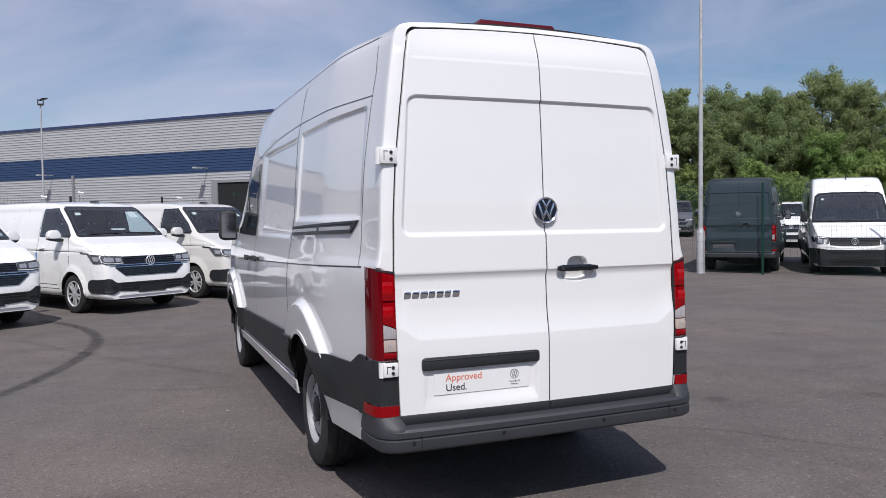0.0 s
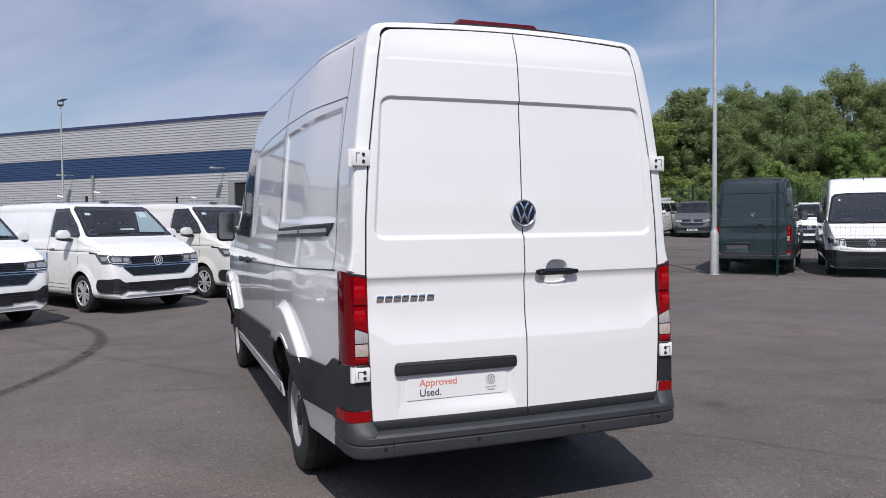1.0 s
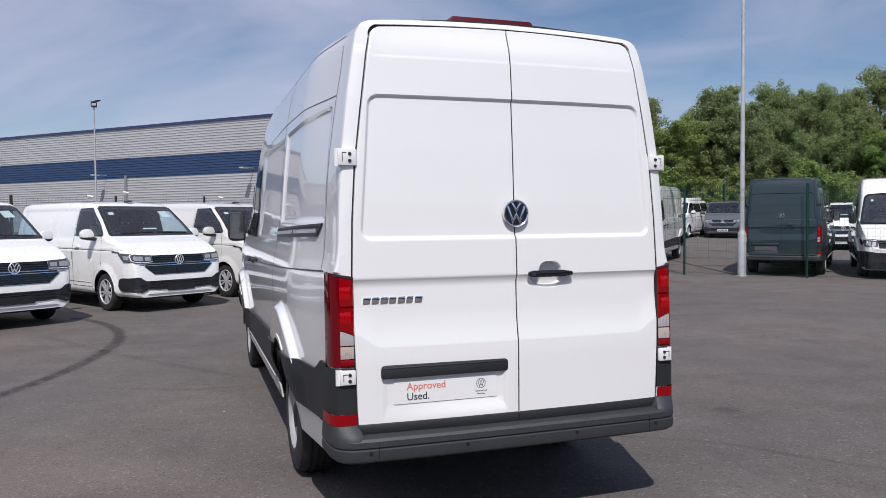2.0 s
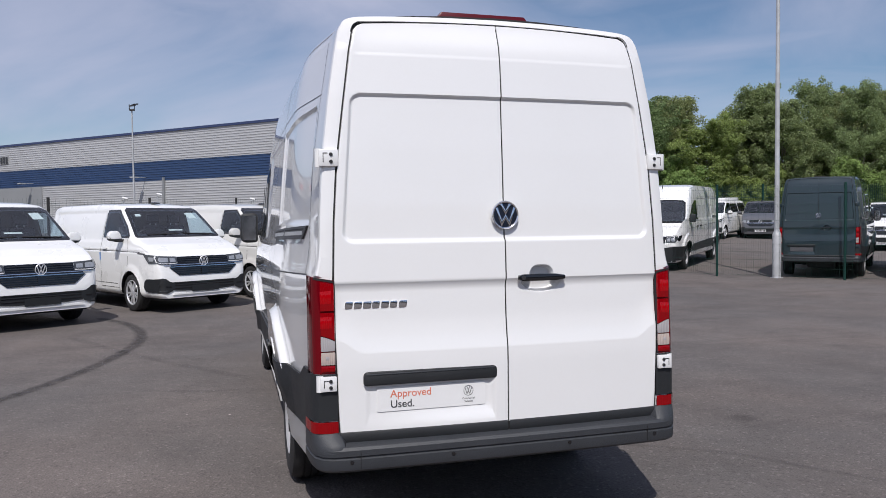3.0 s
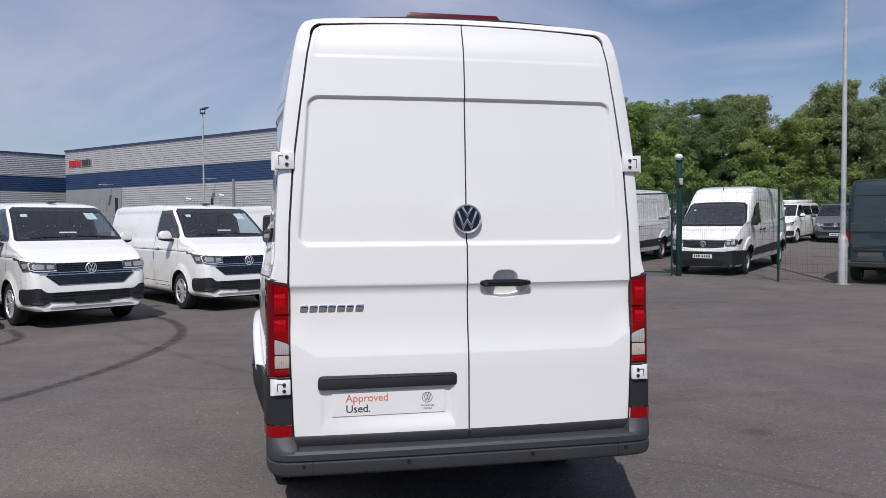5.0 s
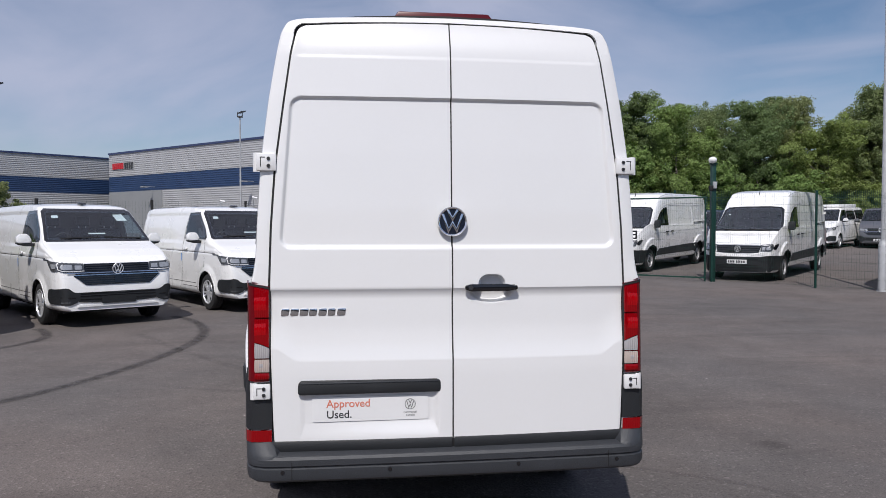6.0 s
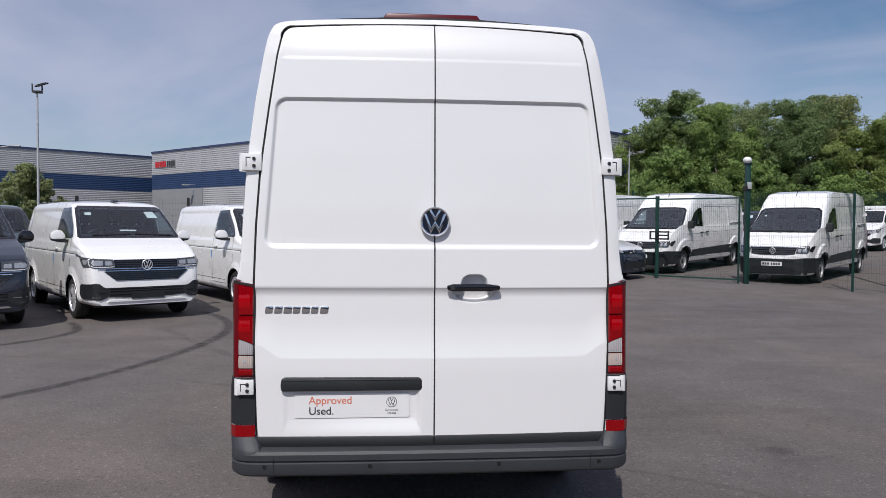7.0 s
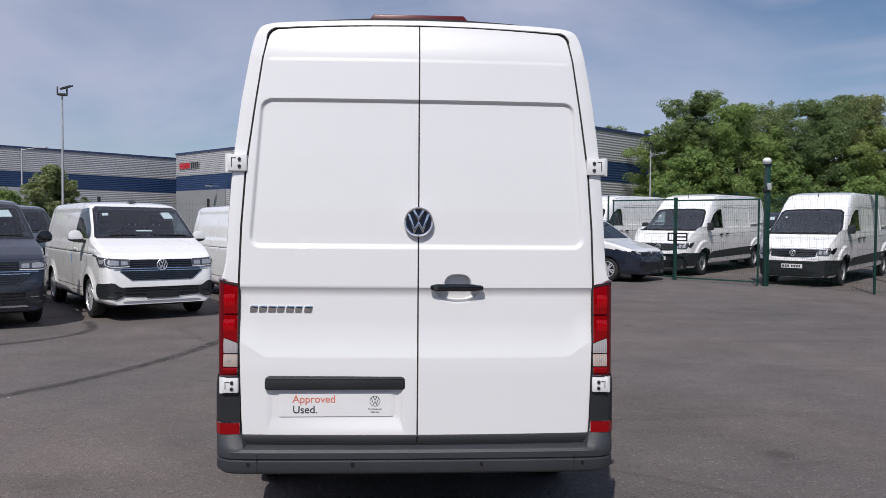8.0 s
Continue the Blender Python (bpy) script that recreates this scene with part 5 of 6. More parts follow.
def transporter(name, paint, label, category, group="", windows=False, paper=True, film=False, plate=False, raised=False):
    """A one-box van with a sloping bonnet, seen mostly from the front."""
    van = thing(name, label, category, group)
    shell = t_shell()
    tree = BVHTree.FromBMesh(shell)
    scr = [(-0.825, 1.345), (-0.718, 1.795), (-0.67, 1.828), (0.67, 1.828), (0.718, 1.795), (0.825, 1.345)]
    win = [(2.82, 1.335), (2.82, 1.79), (3.26, 1.80), (3.67, 1.50), (3.83, 1.335)]
    shell.normal_update()
    open_windows(shell, scr, win, 3.0, 0.002)
    part("body", shell, paint, van, smooth=32)
    cab(van, 2.98, 0.86, 0.80, [(3.45, 1.00), (3.45, 1.24), (3.60, 1.30), (3.93, 1.27), (3.98, 1.00)])
    part("underbody", boxed(-0.80, 0.80, 0.1, 4.7, 0.22, 0.52, 0.03), SEAL, van)
    for wf in T_WHEELS:
        for s in (-1, 1):
            arc = [(4.90 - wf + 0.385 * math.cos(math.pi * k / 12), 0.36 + 0.385 * math.sin(math.pi * k / 12)) for k in range(13)]
            part("wheel_housing", grid([[(s * 0.58, a, b) for a, b in arc], [(s * 0.93, a, b) for a, b in arc]]), SEAL, van)
            lip = line([(4.90 - wf + 0.375 * math.cos(w), 0.36 + 0.375 * math.sin(w)) for w in [math.pi * (0.0 + 1.0 * k / 28) for k in range(29)]], 0.024)
            part("arch_lip", laid(tree, lip, "-x" if s < 0 else "+x", -0.004, 0.010, 0.5), paint, van)
            wheel(van, s * 0.832, 4.90 - wf, 0.335, 0.215, 0.225, s, BRIGHT, "alloy")
    ws = part("windscreen", border(tree, scr, 0.062, "+y", 0.010, 0.03), GLOSSBLACK, van, "windscreen with a black border")
    if paper:
        part("paper_sheet", laid(tree, [(-0.61, 1.66), (-0.57, 1.77), (-0.40, 1.762), (-0.43, 1.655)], "+y", 0.013, 0, 0.1), PAPER, ws, "paper sheet behind the windscreen")
        part("paper_sheet", laid(tree, [(-0.14, 1.43), (-0.14, 1.452), (0.14, 1.452), (0.14, 1.43)], "+y", 0.013, 0, 0.1), PAPER, ws, "paper strip on the dashboard")
        part("sticker", laid(tree, [(0.52, 1.70), (0.52, 1.745), (0.62, 1.74), (0.63, 1.695)], "+y", 0.013, 0, 0.1), PAPER, ws)
    pn = part("pane", laid(tree, [(a * 0.985, 1.355 + (b - 1.355) * 0.975) for a, b in scr], "+y", 0.018, 0, 0.07, 0.03), GLASS, ws)
    pn.visible_shadow = False
    part("wiper", laid(tree, line([(-0.72, 1.368), (-0.10, 1.383)], 0.016), "+y", 0.024, 0.006, 0.1), SEAL, ws)
    part("wiper", laid(tree, line([(-0.02, 1.383), (0.62, 1.368)], 0.016), "+y", 0.024, 0.006, 0.1), SEAL, ws)
    # grille, lamps
    up = part("upper_grille", laid(tree, [(-0.66, 0.800), (-0.64, 0.856), (-0.505, 0.856), (-0.515, 0.985), (0.515, 0.985), (0.505, 0.856), (0.64, 0.856), (0.66, 0.800)], "+y", 0.004, 0.010, 0.08), GLOSSBLACK, van, "gloss black grille with bright lines")
    for z, m, hw in ((0.955, PLASTIC, 0.49), (0.922, PLASTIC, 0.49), (0.889, PLASTIC, 0.49), (0.846, CHROME, 0.78), (0.812, CHROME, 0.66)):
        part("grille_bar", laid(tree, line([(-hw, z), (hw, z)], 0.011), "+y", 0.016, 0.006, 0.08), m, up)
    lo = part("lower_grille", laid(tree, [(-0.50, 0.660), (-0.68, 0.805), (0.68, 0.805), (0.50, 0.660)], "+y", 0.004, 0.010, 0.08), GLOSSBLACK, van, "gloss black lower grille")
    for z, h in ((0.775, 0.62), (0.742, 0.58), (0.708, 0.54), (0.678, 0.50)):
        part("grille_bar", laid(tree, line([(-h, z), (h, z)], 0.009), "+y", 0.016, 0.006, 0.08), PLASTIC, lo)
    part("radar_cover", laid(tree, [(-0.06, 0.680), (-0.06, 0.780), (0.06, 0.780), (0.06, 0.680)], "+y", 0.02, 0.008, 0.1), GLOSSBLACK, lo)
    for s in (-1, 1):
        hl = [(0.510, 0.856), (0.522, 0.990), (0.72, 1.000), (0.910, 1.012), (0.910, 0.876), (0.82, 0.858), (0.70, 0.850)]
        h = part("headlight", laid(tree, hl if s > 0 else mirrored(hl), "+y", 0.004, 0.010, 0.05), HOUSING, van, "headlight with clear lens")
        for q in ([(0.545, 0.900), (0.550, 0.960), (0.655, 0.966), (0.655, 0.897)], [(0.690, 0.897), (0.690, 0.970), (0.840, 0.982), (0.865, 0.935), (0.845, 0.902)]):
            part("lamp_lens", laid(tree, q if s > 0 else mirrored(q), "+y", 0.016, 0.005, 0.04, 0.012), LAMP, h)
        wr = [(4.46, 1.028), (4.60, 1.026), (4.84, 1.010), (4.84, 0.874), (4.64, 0.874), (4.57, 0.930)]
        part("lamp_side", laid(tree, wr, "+x" if s > 0 else "-x", 0.004, 0.010, 0.05), HOUSING, h)
        part("lamp_side", laid(tree, [(4.62, 0.985), (4.76, 0.980), (4.76, 0.915), (4.66, 0.915)], "+x" if s > 0 else "-x", 0.015, 0.004, 0.05, 0.01), LAMP, h)
        part("lamp_side", laid(tree, line([(4.26, 1.045), (4.50, 1.034)], 0.020), "+x" if s > 0 else "-x", 0.003, 0.004, 0.05), GLOSSBLACK, h)
        st = line([(0.52, 0.876), (0.69, 0.870), (0.83, 0.876), (0.885, 0.900), (0.893, 0.985)], 0.010)
        part("lamp_strip", laid(tree, st if s > 0 else mirrored(st), "+y", 0.018, 0.004, 0.04), PLATE, h)
        fg = [(0.64, 0.395), (0.60, 0.46), (0.61, 0.545), (0.67, 0.552), (0.71, 0.575), (0.755, 0.612), (0.81, 0.622), (0.903, 0.606), (0.903, 0.368), (0.74, 0.358)]
        b = part("bumper_vent", laid(tree, fg if s > 0 else mirrored(fg), "+y", 0.004, 0.012, 0.04), PLASTIC, van, "black bumper corner vent")
        part("vent_side", laid(tree, [(4.46, 0.465), (4.47, 0.520), (4.50, 0.570), (4.55, 0.596), (4.62, 0.604), (4.84, 0.604), (4.84, 0.370), (4.60, 0.372), (4.53, 0.385), (4.48, 0.420)], "+x" if s > 0 else "-x", 0.003, 0.012, 0.05), PLASTIC, b)
        q = [(0.745, 0.385), (0.735, 0.412), (0.86, 0.412), (0.86, 0.385)]
        part("fog_lamp", laid(tree, q if s > 0 else mirrored(q), "+y", 0.017, 0.004, 0.06, 0.008), HOUSING, b)
        q = line([(0.66, 0.470), (0.86, 0.480)], 0.012)
        part("vent_bar", laid(tree, q if s > 0 else mirrored(q), "+y", 0.018, 0.005, 0.08), GLOSSBLACK if paint is not NAVY else CHROME, b)
    it = part("lower_intake", laid(tree, [(-0.62, 0.405), (-0.62, 0.548), (0.62, 0.548), (0.62, 0.405), (0.40, 0.388), (-0.40, 0.388)], "+y", 0.004, 0.008, 0.08), PLASTIC, van, "black lower air intake")
    for z in (0.44, 0.49, 0.53):
        part("intake_bar", laid(tree, line([(-0.59, z), (0.59, z)], 0.012), "+y", 0.013, 0.005, 0.1), GLOSSBLACK, it)
    np_ = part("number_plate", laid(tree, [(-0.27, 0.368), (-0.27, 0.482), (0.27, 0.482), (0.27, 0.368)], "+y", 0.022, 0.008, 0.3), PLATE if plate else PLASTIC, van, "white number plate with dark bars" if plate else "blank black plate holder")
    if plate:
        for i in range(7):
            x = -0.22 + 0.064 * i
            part("plate_bar", laid(tree, [(x, 0.393), (x, 0.458), (x + 0.042, 0.458), (x + 0.042, 0.393)], "+y", 0.033, 0, 0.3), INK, np_)
    emblem(van, (0, 4.874, 0.902), 0.088, -4, True)
    part("skid_strip", laid(tree, [(-0.64, 0.325), (-0.60, 0.352), (0.60, 0.352), (0.64, 0.325)], "+y", 0.006, 0.012, 0.1), paint if paint is not NAVY else CHROME, van)
    for s, way in ((-1, "-x"), (1, "+x")):
        w = part("side_window", border(tree, win, 0.055, way, 0.004, 0.06), GLOSSBLACK, van, "black border of the door window")
        pn = part("pane", laid(tree, [(3.28 + (a - 3.28) * 0.97, 1.56 + (b - 1.56) * 0.96) for a, b in win], way, 0.008, 0, 0.1, 0.03), GLASS, w)
        pn.visible_shadow = False
        if windows:
            for a, b in ((1.55, 2.72), (0.25, 1.45)):
                w2 = part("side_window", laid(tree, [(a, 1.33), (a, 1.78), (b, 1.79), (b, 1.33)], way, 0.004, 0.004, 0.15, 0.05), GLOSSBLACK, van, "dark rear side window")
        # door gaps; the last line puts the side crease's shade in as a dark strip
        for pts in ([(2.76, 0.42), (2.76, 1.30), (2.775, 1.765)], [(3.86, 0.62), (3.88, 1.10), (3.80, 1.32)], [(2.76, 0.40), (3.50, 0.40)], [(0.3, 1.066), (3.0, 1.066), (4.4, 1.060)]):
            part("panel_gap", laid(tree, line(pts, 0.009), way, 0.0018, 0, 0.08), SEAL, van)
        part("sill_line", laid(tree, line([(1.45, 0.47), (3.45, 0.47)], 0.010), way, 0.0018, 0, 0.2), DARKSTEEL, van)
        h = part("door_handle", laid(tree, rounded([(2.86, 1.10), (2.86, 1.135), (3.04, 1.135), (3.04, 1.10)], 0.014), way, 0.012, 0.022, 0.1), paint, van)
        if film:
            part("blue_tape", laid(tree, [(2.72, 0.86), (2.71, 1.02), (2.755, 1.03), (2.765, 0.90)], way, 0.003, 0, 0.1), BLUEFILM, van, "strip of blue tape")
        xa, xb = s * 0.965, s * 1.19
        m = part("door_mirror", prism(rounded([(xa, 1.292), (xa + s * 0.005, 1.36), (xa + s * 0.06, 1.440), (xb - s * 0.05, 1.438), (xb + s * 0.008, 1.37), (xb + s * 0.006, 1.285)], 0.035), 1, 3.56, 3.69, 0.016), paint if paint is not NAVY else GLOSSBLACK, van, "door mirror")
        part("mirror_base", prism(rounded([(xa - s * 0.015, 1.235), (xa - s * 0.005, 1.302), (xb, 1.292), (xb - s * 0.03, 1.262), (xa + s * 0.08, 1.238)], 0.012), 1, 3.565, 3.68, 0.010), PLASTIC, m, "black foot of the mirror")
        part("mirror_foot", boxed(min(s * 0.90, s * 1.03), max(s * 0.90, s * 1.03), 3.58, 3.65, 1.235, 1.285, 0.01), PLASTIC, m)
        part("mirror_glass", boxed(min(xa + s * 0.03, xb - s * 0.01), max(xa + s * 0.03, xb - s * 0.01), 3.553, 3.562, 1.275, 1.40), CHROME, m)
    fin = [(3.02, 1.935), (3.06, 1.975), (3.16, 1.97), (3.22, 1.935)]
    part("roof_fin", prism(fin, 0, -0.055, 0.055, 0.01), GLOSSBLACK, van, "black roof aerial fin")
    # rear lamps
    for s in (-1, 1):
        q = [(0.80, 0.75), (0.79, 1.15), (0.88, 1.15), (0.90, 0.75)]
        part("tail_light", laid(tree, q if s > 0 else mirrored(q), "-y", 0.004, 0.01, 0.1), RED, van)
    part("rear_window", laid(tree, [(-0.66, 1.25), (-0.62, 1.72), (0.62, 1.72), (0.66, 1.25)], "-y", 0.004, 0.004, 0.1, 0.05), GLOSSBLACK, van)
    if raised:
        part("raised_roof", boxed(-0.62, 0.62, 0.5, 3.0, 1.94, 2.10, 0.06), PLATE, van, "closed white elevating roof")
    return van


# ---------------------------------------------------------------- fence
def post(bm, x, y, h, a=0.03):
    z = gz(x, y)
    box(bm, x - a, x + a, y - a, y + a, z - 0.05, z + h, 0.006, 1)
    return bm


def wire_panel(p, q, z0, h, pitch=0.055, rows=(0.0, 0.2, 0.4, 0.6, 0.8, 1.0, 1.2, 1.4, 1.6, 1.8, 2.0, 2.2, 2.38), r=0.0011):
    """A welded mesh panel between two points of the plan: upright wires and paired cross wires."""
    p, q = Vector(p), Vector(q)
    d = (q - p)
    n = int(d.length / pitch)
    u = d.normalized()
    s = Vector((-u.y, u.x))
    bm = bmesh.new()

    def stick(a, b, e1, e2, rr):
        va = [bm.verts.new(a + e1 * c + e2 * f) for c, f in ((-rr, -rr), (rr, -rr), (rr, rr), (-rr, rr))]
        vb = [bm.verts.new(b + e1 * c + e2 * f) for c, f in ((-rr, -rr), (rr, -rr), (rr, rr), (-rr, rr))]
        for i in range(4):
            j = (i + 1) % 4
            bm.faces.new((va[i], va[j], vb[j], vb[i]))
    U, S, Z = Vector((u.x, u.y, 0)), Vector((s.x, s.y, 0)), Vector((0, 0, 1))
    for i in range(1, n):
        c = p + d * (i / n)
        g = gz(c.x, c.y)
        stick(Vector((c.x, c.y, g + z0)), Vector((c.x, c.y, g + h)), U, S, r)
    for k in rows:
        if k > h - z0:
            continue
        for o in (-0.006, 0.006):
            a, b = p + s * o, q + s * o
            stick(Vector((a.x, a.y, gz(a.x, a.y) + z0 + k)), Vector((b.x, b.y, gz(b.x, b.y) + z0 + k)), S, Z, r * 1.15)
    return bm


def fence(name, points, h, label, pitch=0.055, r=0.0011, wide=0.024, coat=GREEN):
    f = thing(name, label, "fence")
    for p in points:
        part("post", post(bmesh.new(), *p, h, wide), coat, f)
    for p, q in zip(points, points[1:]):
        part("mesh_panel", wire_panel(p, q, 0.06, h - 0.04, pitch, r=r), WIRE, f, smooth=0)
    return f


# ---------------------------------------------------------------- lamp columns
def lamp_column(name, x, y, h, r, heads, label, arm=False, joint=1.15):
    z = gz(x, y)
    t = thing(name, label, "street lamp")
    t.location = (x, y, z)
    bm = bmesh.new()
    lathe = [(r * 1.75, -0.1), (r * 1.75, joint - 0.06), (r * 1.6, joint - 0.02), (r * 1.05, joint + 0.06), (r, joint + 0.1), (r * 0.62, h)]
    rings = [[bm.verts.new((q * math.cos(2 * math.pi * i / 16), q * math.sin(2 * math.pi * i / 16), zz)) for i in range(16)] for q, zz in lathe]
    for a, b in zip(rings, rings[1:]):
        for i in range(16):
            bm.faces.new((a[i], a[(i + 1) % 16], b[(i + 1) % 16], b[i]))
    bm.faces.new(rings[-1])
    part("column", bm, GALV, t, "galvanised steel column")
    part("base_plate", boxed(-r * 1.85, r * 1.85, -r * 1.85, r * 1.85, -0.03, 0.012, 0.004), GALV, t)
    if arm:
        part("arm", cylinder((0, 0, h - 0.1), (0.85, 0, h + 0.05), 0.03, 0.022), GALV, t)
        part("lamp_head", boxed(0.72, 1.32, -0.10, 0.10, h + 0.01, h + 0.07, 0.02), GALV, t)
        return t
    for a in heads:
        hd = part("lamp_head", boxed(-0.26, 0.26, -0.20, 0.20, -0.05, 0.05, 0.02), DARKSTEEL, t, "flat grey floodlight")
        hd.matrix_basis = pose(0.05 * math.cos(a), 0.05 * math.sin(a), h + 0.34, 0, 0, math.degrees(a)) @ pose(0.12, 0, 0, 0, -24, 0) @ Matrix.Diagonal((0.82, 0.82, 0.6, 1))
        part("lamp_glass", boxed(-0.22, 0.22, -0.17, 0.17, -0.062, -0.051), PLATE, hd)
        for i in range(6):
            part("cooling_fin", boxed(-0.2 + 0.07 * i, -0.19 + 0.07 * i, -0.17, 0.17, 0.05, 0.085), DARKSTEEL, hd)
        part("bracket", boxed(-0.15, -0.10, -0.16, -0.12, h + 0.06, h + 0.33, 0.004), DARKSTEEL, t)
        part("bracket", boxed(0.10, 0.15, 0.12, 0.16, h + 0.06, h + 0.33, 0.004), DARKSTEEL, t)
        part("bracket", boxed(-0.15, 0.15, -0.16, 0.16, h - 0.01, h + 0.07, 0.01), DARKSTEEL, t)
    return t


# ---------------------------------------------------------------- industrial building
def ribbed_wall(p, q, z0, z1, pitch=0.18, depth=0.024):
    """Sheeting with level ribs between two points of the plan; it faces the left-hand side of p to q."""
    p, q = Vector(p), Vector(q)
    u = (q - p).normalized()
    s = Vector((-u.y, u.x))
    prof = []
    z = z0
    while z < z1 - 0.01:
        for o, dz in ((0, 0), (0, 0.55), (depth, 0.65), (depth, 0.90)):
            zz = min(z + dz * pitch, z1)
            prof.append((o, zz))
        z += pitch
    prof.append((0, z1))
    rows = []
    for o, zz in prof:
        rows.append([(p.x + s.x * o, p.y + s.y * o, zz), (q.x + s.x * o, q.y + s.y * o, zz)])
    bm = grid(rows)
    return bm


def plan_box(p, q, s0, s1, z0, z1):
    """A box along p to q, from s0 to s1 to its left."""
    p, q = Vector(p), Vector(q)
    u = (q - p).normalized()
    s = Vector((-u.y, u.x))
    poly = [p + s * s0, q + s * s0, q + s * s1, p + s * s1]
    return prism([tuple(v) for v in poly], 2, z0, z1)


# ---------------------------------------------------------------- trees
def tree_parts(seed, h, spread, mat, leaves, leaf, low=0.12, birch=True):
    """Trunk, limbs and a crown of many small leaf clusters round drooping twigs."""
    rnd = random.Random(seed)
    wood, crown = bmesh.new(), bmesh.new()
    tips = []

    def limb(a, b, r0, r1, seg=7):
        mid = (a + b) / 2 + Vector((rnd.uniform(-1, 1), rnd.uniform(-1, 1), rnd.uniform(-0.3, 0.6))) * (b - a).length * 0.08
        cyl(wood, a, mid, r0, (r0 + r1) / 2, seg, False)
        cyl(wood, mid, b, (r0 + r1) / 2, r1, seg, False)
        return mid
    stems = 2 if birch and rnd.random() < 0.5 else 1
    for st in range(stems):
        base = Vector((rnd.uniform(-0.3, 0.3) * st, rnd.uniform(-0.3, 0.3) * st, -0.2))
        p, r = base, h * 0.013 + 0.03
        top = Vector((rnd.uniform(-0.6, 0.6), rnd.uniform(-0.6, 0.6), h * rnd.uniform(0.86, 0.95)))
        N = 9
        for i in range(N):
            q = base.lerp(top, (i + 1) / N) + Vector((rnd.uniform(-1, 1), rnd.uniform(-1, 1), 0)) * 0.13
            limb(p, q, r, r * 0.84, 8)
            if (i + 1) / N > low:
                for k in range(3):
                    a = rnd.uniform(0, 2 * math.pi)
                    f = (i + 1) / N
                    ln = spread * (0.35 + 0.75 * math.sin(math.pi * min(f * 0.85 + 0.12, 1.0))) * rnd.uniform(0.6, 1.1)
                    e = q + Vector((math.cos(a) * ln, math.sin(a) * ln, ln * rnd.uniform(0.15, 0.75)))
                    m = limb(q, e, r * 0.45, 0.012, 5)
                    for w in range(12):
                        t = rnd.uniform(0.25, 1.05)
                        off = Vector((rnd.gauss(0, 1), rnd.gauss(0, 1), rnd.gauss(0, 0.8))) * spread * 0.11
                        tips.append((q.lerp(e, t) + off, rnd.uniform(0.3, 0.9) * spread * 0.26))
            p, r = q, r * 0.84
        tips.append((top, spread * 0.2))
    for i in range(int(h * 6)):
        a, f = rnd.uniform(0, 2 * math.pi), rnd.uniform(low * 0.5, 0.75)
        ln = spread * rnd.uniform(0.5, 0.95)
        tips.append((Vector((math.cos(a) * ln, math.sin(a) * ln, h * f)), spread * rnd.uniform(0.10, 0.22)))
    per = max(1, leaves // len(tips))
    vsum = []
    for c, rad in tips:
        sq = rnd.uniform(0.6, 0.95)
        for k in range(per):
            d = Vector((rnd.gauss(0, 1), rnd.gauss(0, 1), rnd.gauss(0, 1)))
            d = d.normalized() * rad * rnd.uniform(0.25, 1.0) ** 0.5
            if birch:
                d.z = d.z * 0.9 - abs(rnd.gauss(0, 0.28)) * rad
            else:
                d.z *= sq
            o = c + d
            if o.z < 0.15:
                continue
            n = (d.normalized() + Vector((rnd.uniform(-1, 1), rnd.uniform(-1, 1), rnd.uniform(-0.2, 1.5))) * 0.7).normalized()
            t = n.orthogonal().normalized()
            t.rotate(Matrix.Rotation(rnd.uniform(0, 6.28), 3, n))
            b = n.cross(t)
            s1, s2 = leaf * rnd.uniform(0.6, 1.3), leaf * rnd.uniform(0.35, 0.7)
            vsum.append((o - t * s1 - b * s2, o + t * s1 * 0.9 - b * s2 * 0.6, o + b * s2 * 1.5))
    me = bpy.data.meshes.new("crown")
    vv = [tuple(v) for f in vsum for v in f]
    me.from_pydata(vv, [], [(3 * i, 3 * i + 1, 3 * i + 2) for i in range(len(vsum))])
    me.materials.append(mat)
    return wood, me


def make_tree(name, label, seed, h, spread, mat, leaves, leaf, low=0.12, birch=True, category="tree", group="trees behind the yard"):
    t = thing(name, label, category, group)
    wood, me = tree_parts(seed, h, spread, mat, leaves, leaf, low, birch)
    part("trunk", wood, BARK, t, "pale trunk and limbs")
    c = new("crown", me)
    c.parent = t
    c["label"] = "leafy green crown"
    return t


# ---------------------------------------------------------------- a compact two-tone car (4.5 long)
C_TOP = [(0.0, 0.60), (0.05, 0.74), (0.12, 0.82), (0.25, 0.90), (0.6, 1.00), (1.0, 1.09), (1.12, 1.13), (1.6, 1.48), (1.95, 1.70), (2.4, 1.79), (3.9, 1.78), (4.3, 1.70), (4.45, 1.40), (4.5, 1.1)]
C_WID = [(0.0, 0.62), (0.05, 0.73), (0.15, 0.82), (0.35, 0.885), (0.8, 0.92), (3.8, 0.92), (4.3, 0.88), (4.5, 0.80)]


